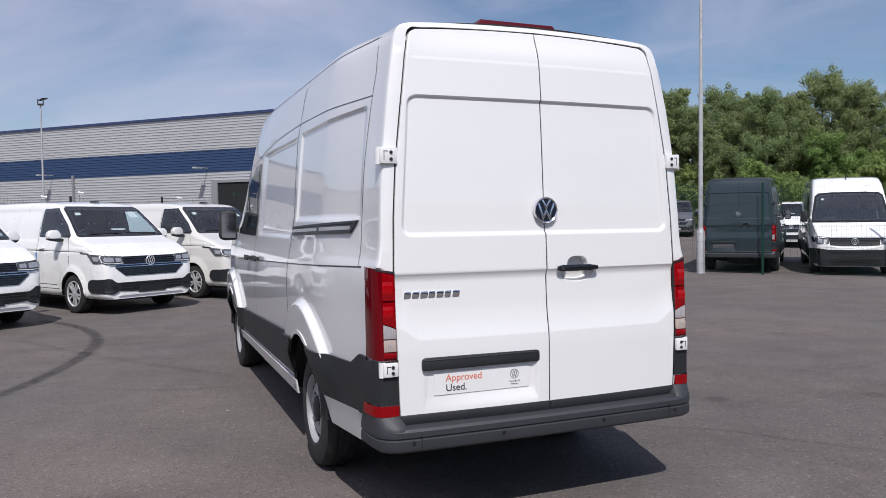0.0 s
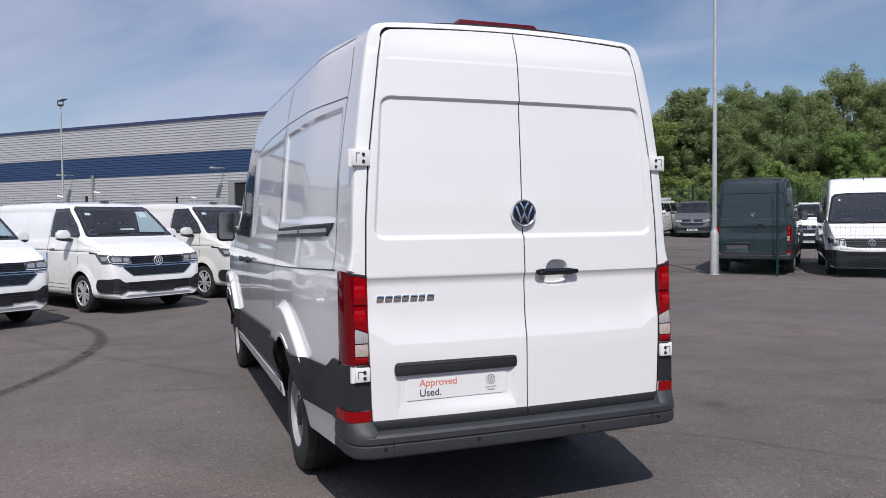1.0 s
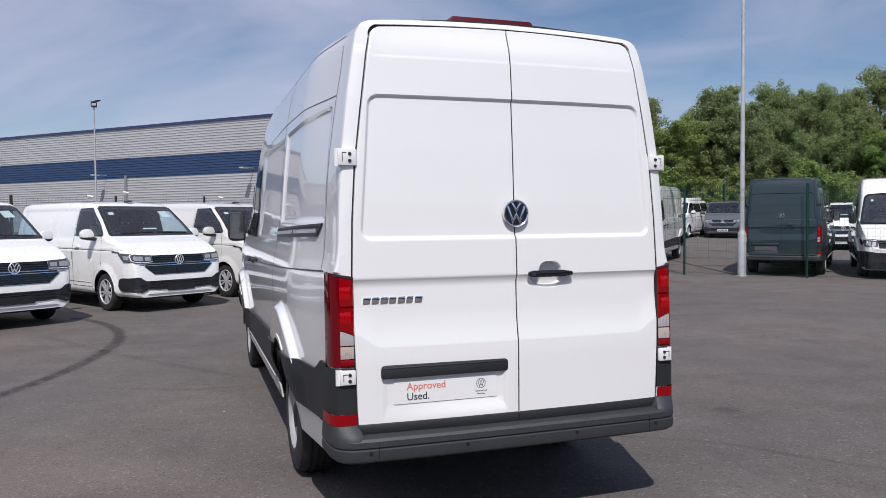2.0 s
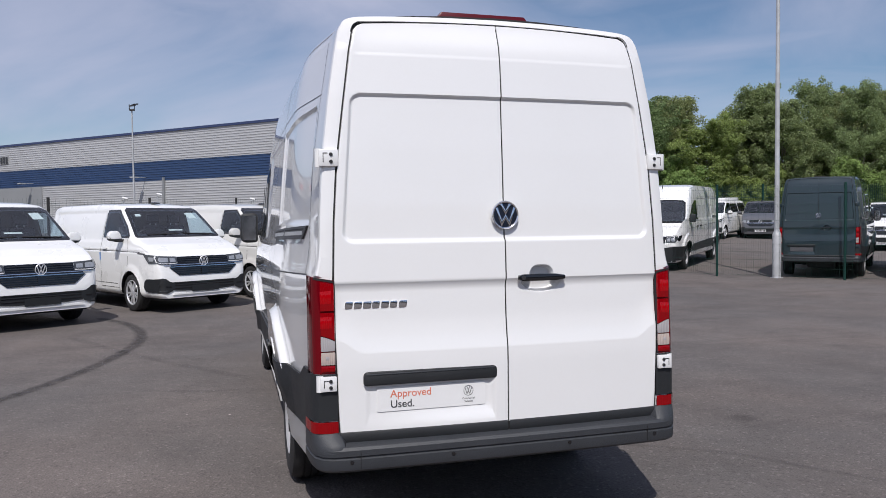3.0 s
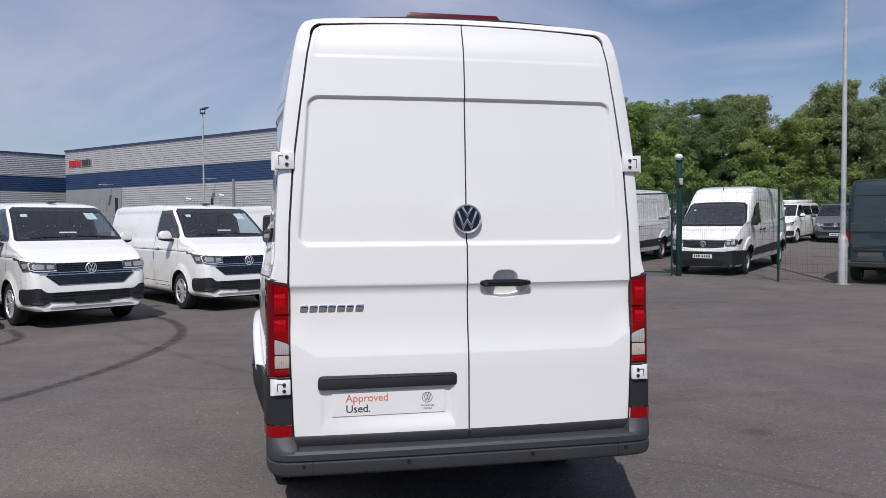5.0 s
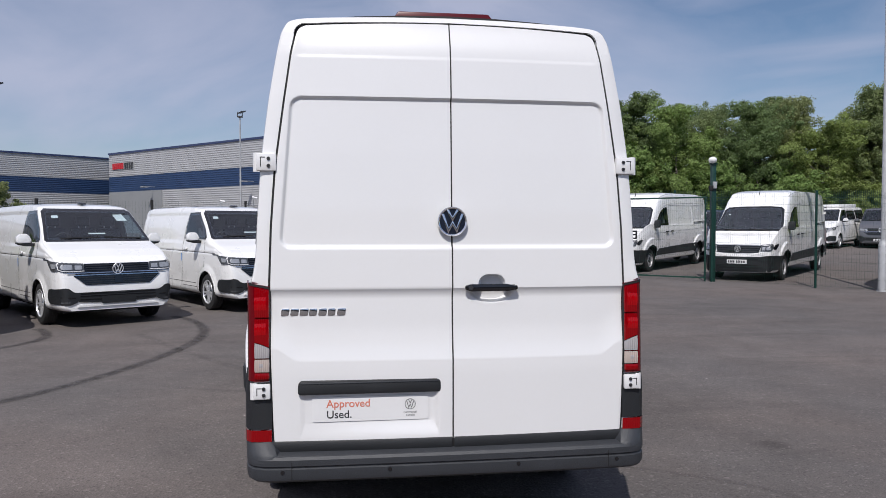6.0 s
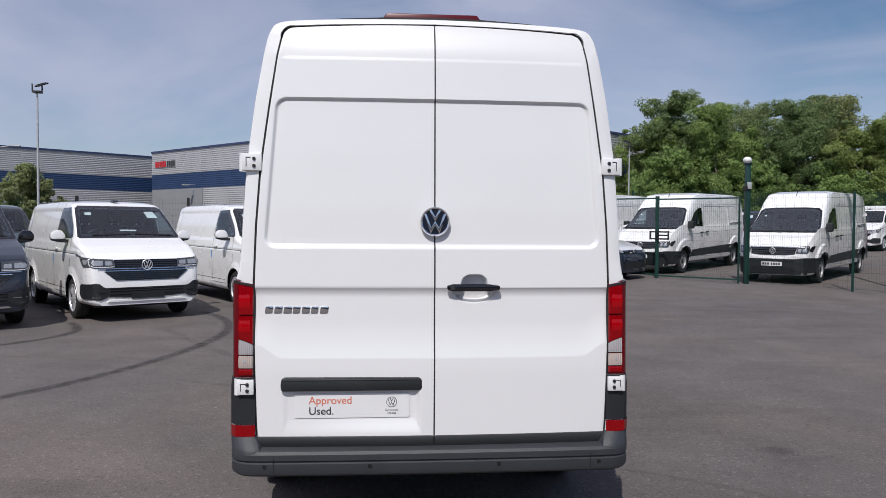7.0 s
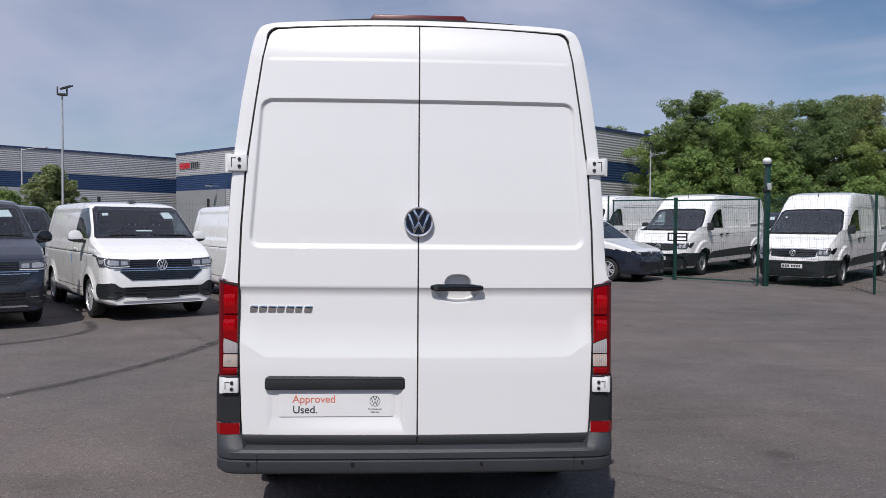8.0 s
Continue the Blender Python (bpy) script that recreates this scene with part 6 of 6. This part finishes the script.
def compact(name, label):
    car = thing(name, label, "car")
    rows = []
    fs = [0, 0.02, 0.05, 0.08, 0.12, 0.16] + [0.2 + 0.03 * i for i in range(138)] + [4.34, 4.4, 4.45, 4.5]
    for f in fs:
        top, w = sample(C_TOP, f), sample(C_WID, f)
        zb = min(0.98, top - 0.08)
        pts = [(w * 0.90, 0.22), (w * 0.98, 0.30), (w, 0.55 if zb > 0.6 else 0.4), (w * 0.995, zb)]
        for q in (0.3, 0.6, 0.85):
            z = zb + (top - zb) * q
            pts.append((w - 0.01 - 0.26 * (z - zb) - 0.03 * q, z))
        xl = pts[-1][0]
        pts += [(xl - 0.07, zb + (top - zb) * 0.96), (xl * 0.5, top), (0, top + 0.01)]
        half = fine_profile(pts, [2, 5, 8, 4, 4, 4, 2, 3, 3])
        row = []
        for x, z in half:
            y = 4.5 - f
            for wf in (0.88, 3.55):
                r = math.hypot(f - wf, z - 0.33)
                if x > 0.6 and abs(r - 0.35) < 0.02 and z > 0.22:
                    y, z = 4.5 - wf + (y - 4.5 + wf) * 0.35 / r, 0.33 + (z - 0.33) * 0.35 / r
            row.append(Vector((x, y, z)))
        rows.append([Vector((-p.x, p.y, p.z)) for p in row] + row[-2::-1])
    bm = bmesh.new()
    vs = [[bm.verts.new(p) for p in r] for r in rows]
    n = len(vs[0])
    for a, b in zip(vs, vs[1:]):
        for i in range(n - 1):
            c = (a[i].co + b[i + 1].co) / 2
            if abs(c.x) > 0.55 and any(math.hypot(c.y - 4.5 + wf, c.z - 0.33) < 0.345 for wf in (0.88, 3.55)):
                continue
            bm.faces.new((a[i], b[i], b[i + 1], a[i + 1]))
    for ring, y in ((vs[0], 4.51), (vs[-1], -0.01)):
        c = bm.verts.new((0, y, 0.45 if y > 1 else 0.8))
        for i in range(n - 1):
            bm.faces.new((ring[i], ring[i + 1], c))
        bm.faces.new((ring[n - 1], ring[0], c))
    bmesh.ops.delete(bm, geom=[v for v in bm.verts if not v.link_faces], context="VERTS")
    bmesh.ops.recalc_face_normals(bm, faces=bm.faces)
    tree = BVHTree.FromBMesh(bm)
    def upper(f):
        c = f.calc_center_median()
        return c.z > 0.80 + 0.12 * min(4.5 - c.y, 1.1)
    tops = bm.copy()
    bmesh.ops.delete(tops, geom=[f for f in tops.faces if not upper(f)], context="FACES")
    bmesh.ops.delete(bm, geom=[f for f in bm.faces if upper(f)], context="FACES")
    part("lower_body", bm, NAVY, car, "dark navy painted lower body")
    part("upper_body", tops, WHITE, car, "white painted upper body")
    part("underbody", boxed(-0.76, 0.76, 0.2, 4.2, 0.2, 0.45, 0.03), SEAL, car)
    for x in (-0.45, 0.45):
        part("panel_gap", laid(tree, line([(x * 1.75, 3.45), (x * 1.7, 4.0), (x * 1.4, 4.36)], 0.008), "+z", 0.002, 0, 0.08), SEAL, car)
    scr = [(-0.72, 1.16), (-0.55, 1.62), (0.55, 1.62), (0.72, 1.16)]
    # dark sheets below the panes stand in for the shaded cabin
    ws = part("windscreen", laid(tree, scr, "+y", 0.005, 0, 0.1, 0.03), CABINSHADE, car, "windscreen over a dark sheet that stands in for the cabin")
    part("pane", laid(tree, [(a * 0.98, b) for a, b in scr], "+y", 0.010, 0, 0.07, 0.03), SCREEN, ws)
    for s, way in ((-1, "-x"), (1, "+x")):
        part("pillar", laid(tree, line([(3.32, 1.14), (2.62, 1.62), (2.2, 1.72), (0.5, 1.70)], 0.05), way, 0.006, 0.006, 0.08), WHITE, car, "white roof pillar")
        w = part("side_window", laid(tree, [(2.0, 1.12), (2.0, 1.62), (2.5, 1.62), (3.1, 1.18), (3.1, 1.12)], way, 0.004, 0, 0.08, 0.03), CABINSHADE, car)
        part("pane", laid(tree, [(2.03, 1.15), (2.03, 1.59), (2.48, 1.59), (3.02, 1.18)], way, 0.010, 0, 0.1, 0.02), GLASS, w)
        part("side_window", laid(tree, [(0.6, 1.12), (0.6, 1.60), (1.9, 1.62), (1.9, 1.12)], way, 0.004, 0.003, 0.1, 0.04), GLOSSBLACK, car)
        part("door_mirror", boxed(min(s * 0.93, s * 1.08), max(s * 0.93, s * 1.08), 2.95, 3.07, 1.12, 1.27, 0.03), WHITE, car)
        for wf in (0.88, 3.55):
            arc = [(4.5 - wf + 0.36 * math.cos(math.pi * k / 12), 0.33 + 0.36 * math.sin(math.pi * k / 12)) for k in range(13)]
            part("wheel_housing", grid([[(s * 0.55, a, b) for a, b in arc], [(s * 0.90, a, b) for a, b in arc]]), SEAL, car)
            lip = line([(4.5 - wf + 0.355 * math.cos(q), 0.33 + 0.355 * math.sin(q)) for q in [math.pi * k / 26 for k in range(27)]], 0.028)
            part("arch_lip", laid(tree, lip, way, -0.004, 0.012, 0.5), PLASTIC, car)
            wheel(car, s * 0.80, 4.5 - wf, 0.325, 0.205, 0.215, s, BRIGHT, "alloy")
        hl = [(0.50, 0.74), (0.52, 0.80), (0.80, 0.86), (0.84, 0.82), (0.74, 0.75)]
        h = part("headlight", laid(tree, hl if s > 0 else mirrored(hl), "+y", 0.004, 0.008, 0.05, 0.01), GLOSSBLACK, car, "slim headlight")
        q = [(0.56, 0.755), (0.57, 0.795), (0.76, 0.83), (0.72, 0.77)]
        part("lamp_lens", laid(tree, q if s > 0 else mirrored(q), "+y", 0.014, 0.004, 0.05, 0.01), LAMP, h)
    part("grille_strip", laid(tree, [(-0.48, 0.735), (-0.48, 0.79), (0.48, 0.79), (0.48, 0.735)], "+y", 0.004, 0.008, 0.08), GLOSSBLACK, car, "black grille strip")
    part("lower_intake", laid(tree, [(-0.62, 0.33), (-0.55, 0.50), (0.55, 0.50), (0.62, 0.33)], "+y", 0.004, 0.006, 0.1, 0.03), PLASTIC, car, "black lower intake")
    emblem(car, (0, 4.46, 0.80), 0.06, -20, True)
    return car


# ================================================================ the place
def heading(fx, fy):
    """Degrees that turn +y to the way (fx, fy)."""
    return math.degrees(math.atan2(-fx, fy))


def at_rest(x, y, fx, fy):
    """The pose of a vehicle with both axles on the ground."""
    z1, z2 = gz(x + fx * 1.1, y + fy * 1.1), gz(x + fx * 4.6, y + fy * 4.6)
    tilt = math.atan2(z2 - z1, 3.5)
    return pose(x, y, z1 - 1.1 * math.tan(tilt), 0, 0, heading(fx, fy)) @ pose(0, 0, 0, math.degrees(tilt), 0, 0)


def stand(ob, x, y, fx, fy):
    ob.matrix_basis = at_rest(x, y, fx, fy)
    return ob


# the van in the middle of the yard
main_van = crafter("panel_van", WHITE, "white high-roof panel van with closed rear doors and black bumper", "van", plate="words")

# white vans behind the fence, and a slate one with its rear towards it
FX, FY = -0.745, -0.667
WX, WY = -0.70, -0.714
bg_van = stand(crafter("parked_panel_van", LITWHITE, "white panel van with a windscreen over a dark sheet that stands in for the cabin, parked behind the mesh fence", "van", group="vans behind the fence", low_roof=True), 14.35, 19.91, -0.7097, -0.7046)
for x, y in ((11.81, 23.19), (9.44, 26.18)):
    copy_thing(bg_van, at_rest(x, y, WX, WY))
stand(crafter("parked_panel_van", LITWHITE, "white panel van without a plate, parked beside the slate van", "van", group="vans behind the fence", front_plate=False), 18.94, 14.39, WX, WY)
slate_van = stand(crafter("slate_panel_van", SLATE, "slate grey high-roof panel van, rear doors to the fence", "van", group="vans behind the fence", front_plate=False), 12.95, 12.19, -FX, -FY)

# the row of smaller vans
def by_front(ob, x, y, fx, fy):
    """Stands a small van with its front-right tyre's outer foot at x, y."""
    r = Vector((fy, -fx))
    a = Vector((x, y)) - r * 0.91 - Vector((fx, fy)) * 3.98
    ob.matrix_basis = at_rest(a.x, a.y, fx, fy) @ Matrix.Diagonal((0.968, 1, 1, 1))
    return ob


small = transporter("small_van", LITWHITE, "white one-box van with a black grille, parked in a row", "van", "row of small vans", film=True)
by_front(small, -5.26, 9.23, 0.566, -0.8245)
row2 = copy_thing(small, pose(0, 0, 0))
by_front(row2, -2.98, 11.00, 0.525, -0.851)
pale = transporter("small_van", CREAM, "pale one-box van with a black grille, parked in a row", "van", "row of small vans")
by_front(pale, -0.87, 12.60, 0.54, -0.842)
dark = transporter("small_van", NAVY, "dark navy one-box van with chrome strips, parked in a row", "van", "row of small vans")
by_front(dark, -7.36, 7.765, 0.566, -0.8245)

# a two-tone car beside the gate
car = compact("compact_car", "two-tone compact car, white bonnet and navy sides, by the fence")
stand(car, 6.38 - 0.69 * 3.62 - 0.2, 17.58 + 0.72 * 3.62 - 0.1, 0.69, -0.72)
# one more dark van behind the row
back_dark = transporter("small_van", SLATE, "slate grey one-box van standing behind the row", "van", "row of small vans", paper=False)
stand(back_dark, -11.3, 17.7, 0.566, -0.8245)

# far vehicles
camper = transporter("camper_van", LITWHITE, "white camper van with dark side windows and raised roof lid", "van", "vehicles in the rear yard", windows=True, paper=False, raised=True)
stand(camper, 25.95, 33.15, -0.80, -0.60)
grey_mpv = transporter("people_carrier", SILVER, "grey metallic people carrier parked in the rear yard", "van", "vehicles in the rear yard", windows=True, paper=False, plate=True)
stand(grey_mpv, 28.3, 33.2, -0.66, -0.751)
far_white = copy_thing(small, at_rest(27.2, 23.6, -0.745, -0.667))
far_dark = copy_thing(dark, at_rest(16.2, 27.0, -0.745, -0.667))

# fence between the yards
FP = [(17.3, 7.2), (15.2, 9.4), (13.15, 11.55), (11.05, 13.65), (9.35, 15.6)]
fence("mesh_fence", FP, 2.40, "green welded mesh fence on slim square posts")
gate = thing("mesh_gate", "closed green double gate with mesh leaves", "gate")
GA, GM, GB = Vector((9.25, 15.72)), Vector((7.62, 17.4)), Vector((6.22, 18.84))
u = (GB - GA).normalized()
for p, q in ((GA, GM), (GM, GB)):
    leaf = part("gate_leaf", wire_panel(p, q, 0.1, 2.25), WIRE, gate, "mesh gate leaf", smooth=0)
    g = gz(p.x, p.y)
    for z in (0.10, 2.27):
        part("gate_rail", plan_box(p, q, -0.02, 0.02, g + z - 0.02, g + z + 0.02), WIRE, leaf)
    for e in (p + u * 0.03, q - u * 0.03):
        part("gate_stile", post(bmesh.new(), e.x, e.y, 2.28, 0.020), GREEN, leaf)
part("centre_stile", post(bmesh.new(), GM.x, GM.y, 2.33, 0.045), GREEN, gate)
lock = thing("lock_box", "dark open-framed lock box on the gate", "lock")
for bx in ((-0.29, 0.29, 0.08, 0.12), (-0.29, 0.29, -0.12, -0.08), (-0.29, -0.25, -0.12, 0.12), (0.25, 0.29, -0.12, 0.12), (-0.12, 0.25, -0.02, 0.02)):
    part("lock_bar", boxed(bx[0], bx[1], -0.09, -0.05, bx[2], bx[3], 0.004), SEAL, lock)
lock.matrix_basis = pose(7.69, 17.33, gz(7.62, 17.4) + 1.22, 0, 0, -45)
fence("mesh_fence", [(6.12, 18.95), (4.6, 20.5), (3.0, 22.1), (1.3, 23.8)], 2.40, "green welded mesh fence on slim square posts")

# camera post beside the gate
cp = thing("camera_post", "tall green square post with a white dome camera", "camera post")
x, y = 9.42, 15.70
cp.location = (x, y, gz(x, y))
part("post", boxed(-0.06, 0.06, -0.06, 0.06, -0.05, 3.15, 0.01), GREEN, cp)
part("camera_bracket", boxed(-0.10, 0.10, -0.05, 0.05, 3.14, 3.20, 0.01), GREEN, cp)
bm = bmesh.new()
bmesh.ops.create_uvsphere(bm, u_segments=20, v_segments=12, radius=0.11)
for v in bm.verts:
    v.co.z *= 0.8
    v.co += Vector((-0.05, -0.06, 3.26))
part("dome_camera", bm, PLATE, cp, "white dome camera")
part("junction_box", boxed(-0.05, 0.05, -0.13, -0.06, 2.50, 2.68, 0.01), GALV, cp, "grey junction box")
part("sensor_box", boxed(-0.15, -0.06, -0.12, -0.04, 2.44, 2.58, 0.01), SEAL, cp)

# fence behind the small vans, and along the trees
fence("mesh_fence", [(-19.0, 11.0), (-14.2, 15.6), (-9.4, 20.2), (-6.7, 22.6), (-3.9, 24.4), (-1.0, 26.2), (1.3, 23.8)], 2.26, "dark welded mesh fence behind the parked row", 0.11, 0.0014, 0.038, SEAL)
fence("mesh_fence", [(15.5, 42.6), (20.0, 41.0), (25.5, 38.5), (30.0, 35.5), (34.0, 32.0), (37.5, 28.0), (40.0, 23.0), (42.0, 17.0)], 2.9, "tall green mesh fence in front of the trees", 0.10, 0.006, 0.05)

# added unseen dark wall at the yard's other end; it darkens reflections and skylight
tagged(part("wall_south", plan_box((60, -30), (-60, -30), 0, 0.4, -0.3, 5.5), CLADDARK), "added plain dark grey wall out of view, darkening reflections", "wall", kind="structure")

# wall cameras on the fence posts
for x, y, h in ((-3.66, 24.60, 2.36), (-4.70, 23.95, 2.22), (-0.45, 26.55, 2.20)):
    c = thing("security_camera", "small white camera on a thin mast", "camera", "cameras along the fence")
    c.location = (x, y, gz(x, y))
    part("mast", cylinder((0, 0, -0.05), (0, 0, h - 0.05), 0.02, seg=10), GALV, c)
    part("camera_bracket", boxed(-0.03, 0.10, -0.03, 0.03, h - 0.06, h - 0.03, 0.008), GALV, c)
    hd = part("camera_body", cylinder((-0.08, 0, 0.015), (0.10, 0, -0.025), 0.042, 0.038, 14), PLATE, c, "white camera housing")
    hd.location = (0.05, 0, h + 0.02)
    part("camera_lens", cylinder((0.099, 0, -0.025), (0.104, 0, -0.026), 0.028, seg=14), GLOSSBLACK, hd)

# lamp columns
lamp_column("street_lamp", 12.13, 12.70, 9.5, 0.062, (2.4,), "tall galvanised lamp column behind the fence")
lamp_column("floodlight_column", -6.7, 45.0, 7.45, 0.06, (0.9,), "tall galvanised column with a flat floodlight")
lamp_column("floodlight_column", -13.72, 27.6, 6.40, 0.052, (0.9,), "tall galvanised column with a flat floodlight")
lamp_column("street_lamp", -20.4, 38.0, 4.9, 0.05, (), "thin lamp column with a long arm", True)
lamp_column("floodlight_column", 14.7, 41.0, 5.45, 0.048, (2.2,), "slim column with a floodlight")


# the ribbed buildings
def shed(name, p, q, label, right=None, height=8.6):
    """p to q: the front seen from the yard, which lies on the left of that way; right: end of the wall round the corner at q."""
    b = thing(name, label, "building")
    base = -0.3
    runs = [(p, q)] + ([(q, right)] if right else [])
    for a, c in runs:
        part("lower_wall", ribbed_wall(a, c, base, 4.85), CLAD, b, "silver ribbed sheeting", smooth=0)
        part("blue_band", ribbed_wall(a, c, 4.85, 6.3), BLUECLAD, b, "blue ribbed band", smooth=0)
        part("upper_wall", ribbed_wall(a, c, 6.3, height - 0.17), CLAD, b, "silver ribbed sheeting", smooth=0)
        part("fascia", plan_box(a, c, -0.3, 0.10, height - 0.17, height), FASCIA, b, "dark blue roof edge")
    pv, qv = Vector(p), Vector(q)
    d = (qv - pv).normalized()
    s = Vector((-d.y, d.x))
    part("roof", prism([tuple(pv - s * 0.2), tuple(qv - s * 0.2), tuple(qv - s * 22), tuple(pv - s * 22)], 2, height - 0.6, height - 0.1), CLADPLAIN, b, "low grey roof")
    part("back_wall", plan_box(pv - s * 0.3, qv - s * 0.3, -21.5, -21.0, base, height - 0.6), CLADPLAIN, b)
    return b


b1 = shed("warehouse", (7.0, 43.7), (-22.7, 73.4), "long silver ribbed warehouse with a blue band")
end = shed("warehouse_end", (28.0, 60.5), (7.3, 43.75), "silver ribbed end of a warehouse with a blue band")
b2 = shed("far_warehouse", (-23.5, 79.0), (-60.0, 46.0), "long silver ribbed warehouse with a blue band")
# loading door, plain panels and a sign
d1 = Vector((-0.707, 0.707))
c0 = Vector((7.0, 43.7))
s1 = Vector((-0.707, -0.707))
# dark panel on the wall: the shade inside the open door put into colour
part("loading_door", plan_box(c0 + d1 * 1.2, c0 + d1 * 5.4, 0.0, 0.06, 0.0, 4.15), DOORSHADE, b1, "dark panel standing in for an open loading door")
part("door_surround", plan_box(c0 + d1 * 5.4, c0 + d1 * 5.9, 0.0, 0.14, 0.0, 4.28), CLADPLAIN, b1)
part("door_lintel", plan_box(c0 + d1 * 1.2, c0 + d1 * 5.4, 0.0, 0.14, 4.15, 4.28), CLADPLAIN, b1)
part("plain_panel", plan_box(c0 + d1 * 33.0, c0 + d1 * 41.9, 0.0, 0.08, 0.0, 4.82), CLADPLAIN, b1, "plain grey wall panels")
part("downpipe", plan_box(c0 + d1 * 18.1, c0 + d1 * 18.25, 0.03, 0.17, 0.0, 5.05), CLADPLAIN, b1, "grey square upright strip")
for k in (6.2, 20.2, 34.2):
    wl_arm = part("wall_light", plan_box(c0 + d1 * k, c0 + d1 * (k + 0.05), 0.03, 1.0, 5.10, 5.15), GALV, b1, "small lamp on a bracket")
    part("lamp_head", plan_box(c0 + d1 * (k - 0.14), c0 + d1 * (k + 0.20), 0.75, 1.30, 5.05, 5.14), GALV, wl_arm)
sg = part("sign", plan_box(c0 + d1 * 37.6, c0 + d1 * 41.3, 0.04, 0.07, 6.95, 7.62), CLAD, b1, "pale sign with plain red and dark bars")
for i in range(5):
    part("sign_bar", plan_box(c0 + d1 * (40.88 - 0.40 * i), c0 + d1 * (41.2 - 0.40 * i), 0.07, 0.11, 7.0, 7.56), REDSIGN, sg, "plain red bar")
for i in range(4):
    part("sign_bar", plan_box(c0 + d1 * (38.82 - 0.38 * i), c0 + d1 * (39.1 - 0.38 * i), 0.07, 0.11, 7.0, 7.56), INK, sg, "plain dark bar")

# ---------------------------------------------------------------- trees
kinds = [
    make_tree("birch_tree", "tall birch with drooping olive-green leaves", 3, 12.5, 3.1, LEAF1, 60000, 0.082),
    make_tree("birch_tree", "tall birch with drooping olive-green leaves", 7, 11.5, 2.8, LEAF1, 58000, 0.082),
    make_tree("bright_tree", "broad tree with fresh green leaves", 11, 9.5, 3.4, LEAF2, 58000, 0.092, 0.08, False),
    make_tree("dark_tree", "broad tree with deep green leaves", 19, 11.0, 3.5, LEAF3, 58000, 0.090, 0.08, False),
    make_tree("bright_bush", "low bush with fresh green leaves", 23, 4.6, 2.4, LEAF2, 24000, 0.092, 0.03, False, "bush"),
    make_tree("small_tree", "small round tree with olive-green leaves", 31, 4.6, 1.45, LEAF1, 26000, 0.070, 0.05, False),
]
# places and sizes set to fit the skyline in the camera's view
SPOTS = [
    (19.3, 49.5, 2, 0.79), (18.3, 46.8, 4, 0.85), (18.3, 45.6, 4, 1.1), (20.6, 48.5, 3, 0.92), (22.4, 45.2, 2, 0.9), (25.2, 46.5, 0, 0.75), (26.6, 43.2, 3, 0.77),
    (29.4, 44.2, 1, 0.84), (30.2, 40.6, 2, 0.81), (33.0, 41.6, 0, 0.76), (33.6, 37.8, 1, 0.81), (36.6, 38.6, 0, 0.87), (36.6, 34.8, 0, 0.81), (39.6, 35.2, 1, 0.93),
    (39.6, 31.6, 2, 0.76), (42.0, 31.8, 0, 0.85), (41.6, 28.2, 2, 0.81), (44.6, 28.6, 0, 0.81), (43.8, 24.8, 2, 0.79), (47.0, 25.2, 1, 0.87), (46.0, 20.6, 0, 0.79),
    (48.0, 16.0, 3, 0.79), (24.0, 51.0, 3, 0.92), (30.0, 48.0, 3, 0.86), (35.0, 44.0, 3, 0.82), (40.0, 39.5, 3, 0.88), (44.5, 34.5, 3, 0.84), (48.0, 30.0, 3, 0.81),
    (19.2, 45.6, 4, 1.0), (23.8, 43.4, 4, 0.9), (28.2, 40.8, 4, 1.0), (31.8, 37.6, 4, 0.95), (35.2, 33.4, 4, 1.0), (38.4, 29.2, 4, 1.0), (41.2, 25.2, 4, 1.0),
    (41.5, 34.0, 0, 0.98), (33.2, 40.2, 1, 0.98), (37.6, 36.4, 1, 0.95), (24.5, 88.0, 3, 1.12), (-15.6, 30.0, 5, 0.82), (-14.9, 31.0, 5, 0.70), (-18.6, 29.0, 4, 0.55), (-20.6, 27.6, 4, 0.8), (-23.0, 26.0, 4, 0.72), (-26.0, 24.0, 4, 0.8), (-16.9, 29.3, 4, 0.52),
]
rs = random.Random(5)
used = set()
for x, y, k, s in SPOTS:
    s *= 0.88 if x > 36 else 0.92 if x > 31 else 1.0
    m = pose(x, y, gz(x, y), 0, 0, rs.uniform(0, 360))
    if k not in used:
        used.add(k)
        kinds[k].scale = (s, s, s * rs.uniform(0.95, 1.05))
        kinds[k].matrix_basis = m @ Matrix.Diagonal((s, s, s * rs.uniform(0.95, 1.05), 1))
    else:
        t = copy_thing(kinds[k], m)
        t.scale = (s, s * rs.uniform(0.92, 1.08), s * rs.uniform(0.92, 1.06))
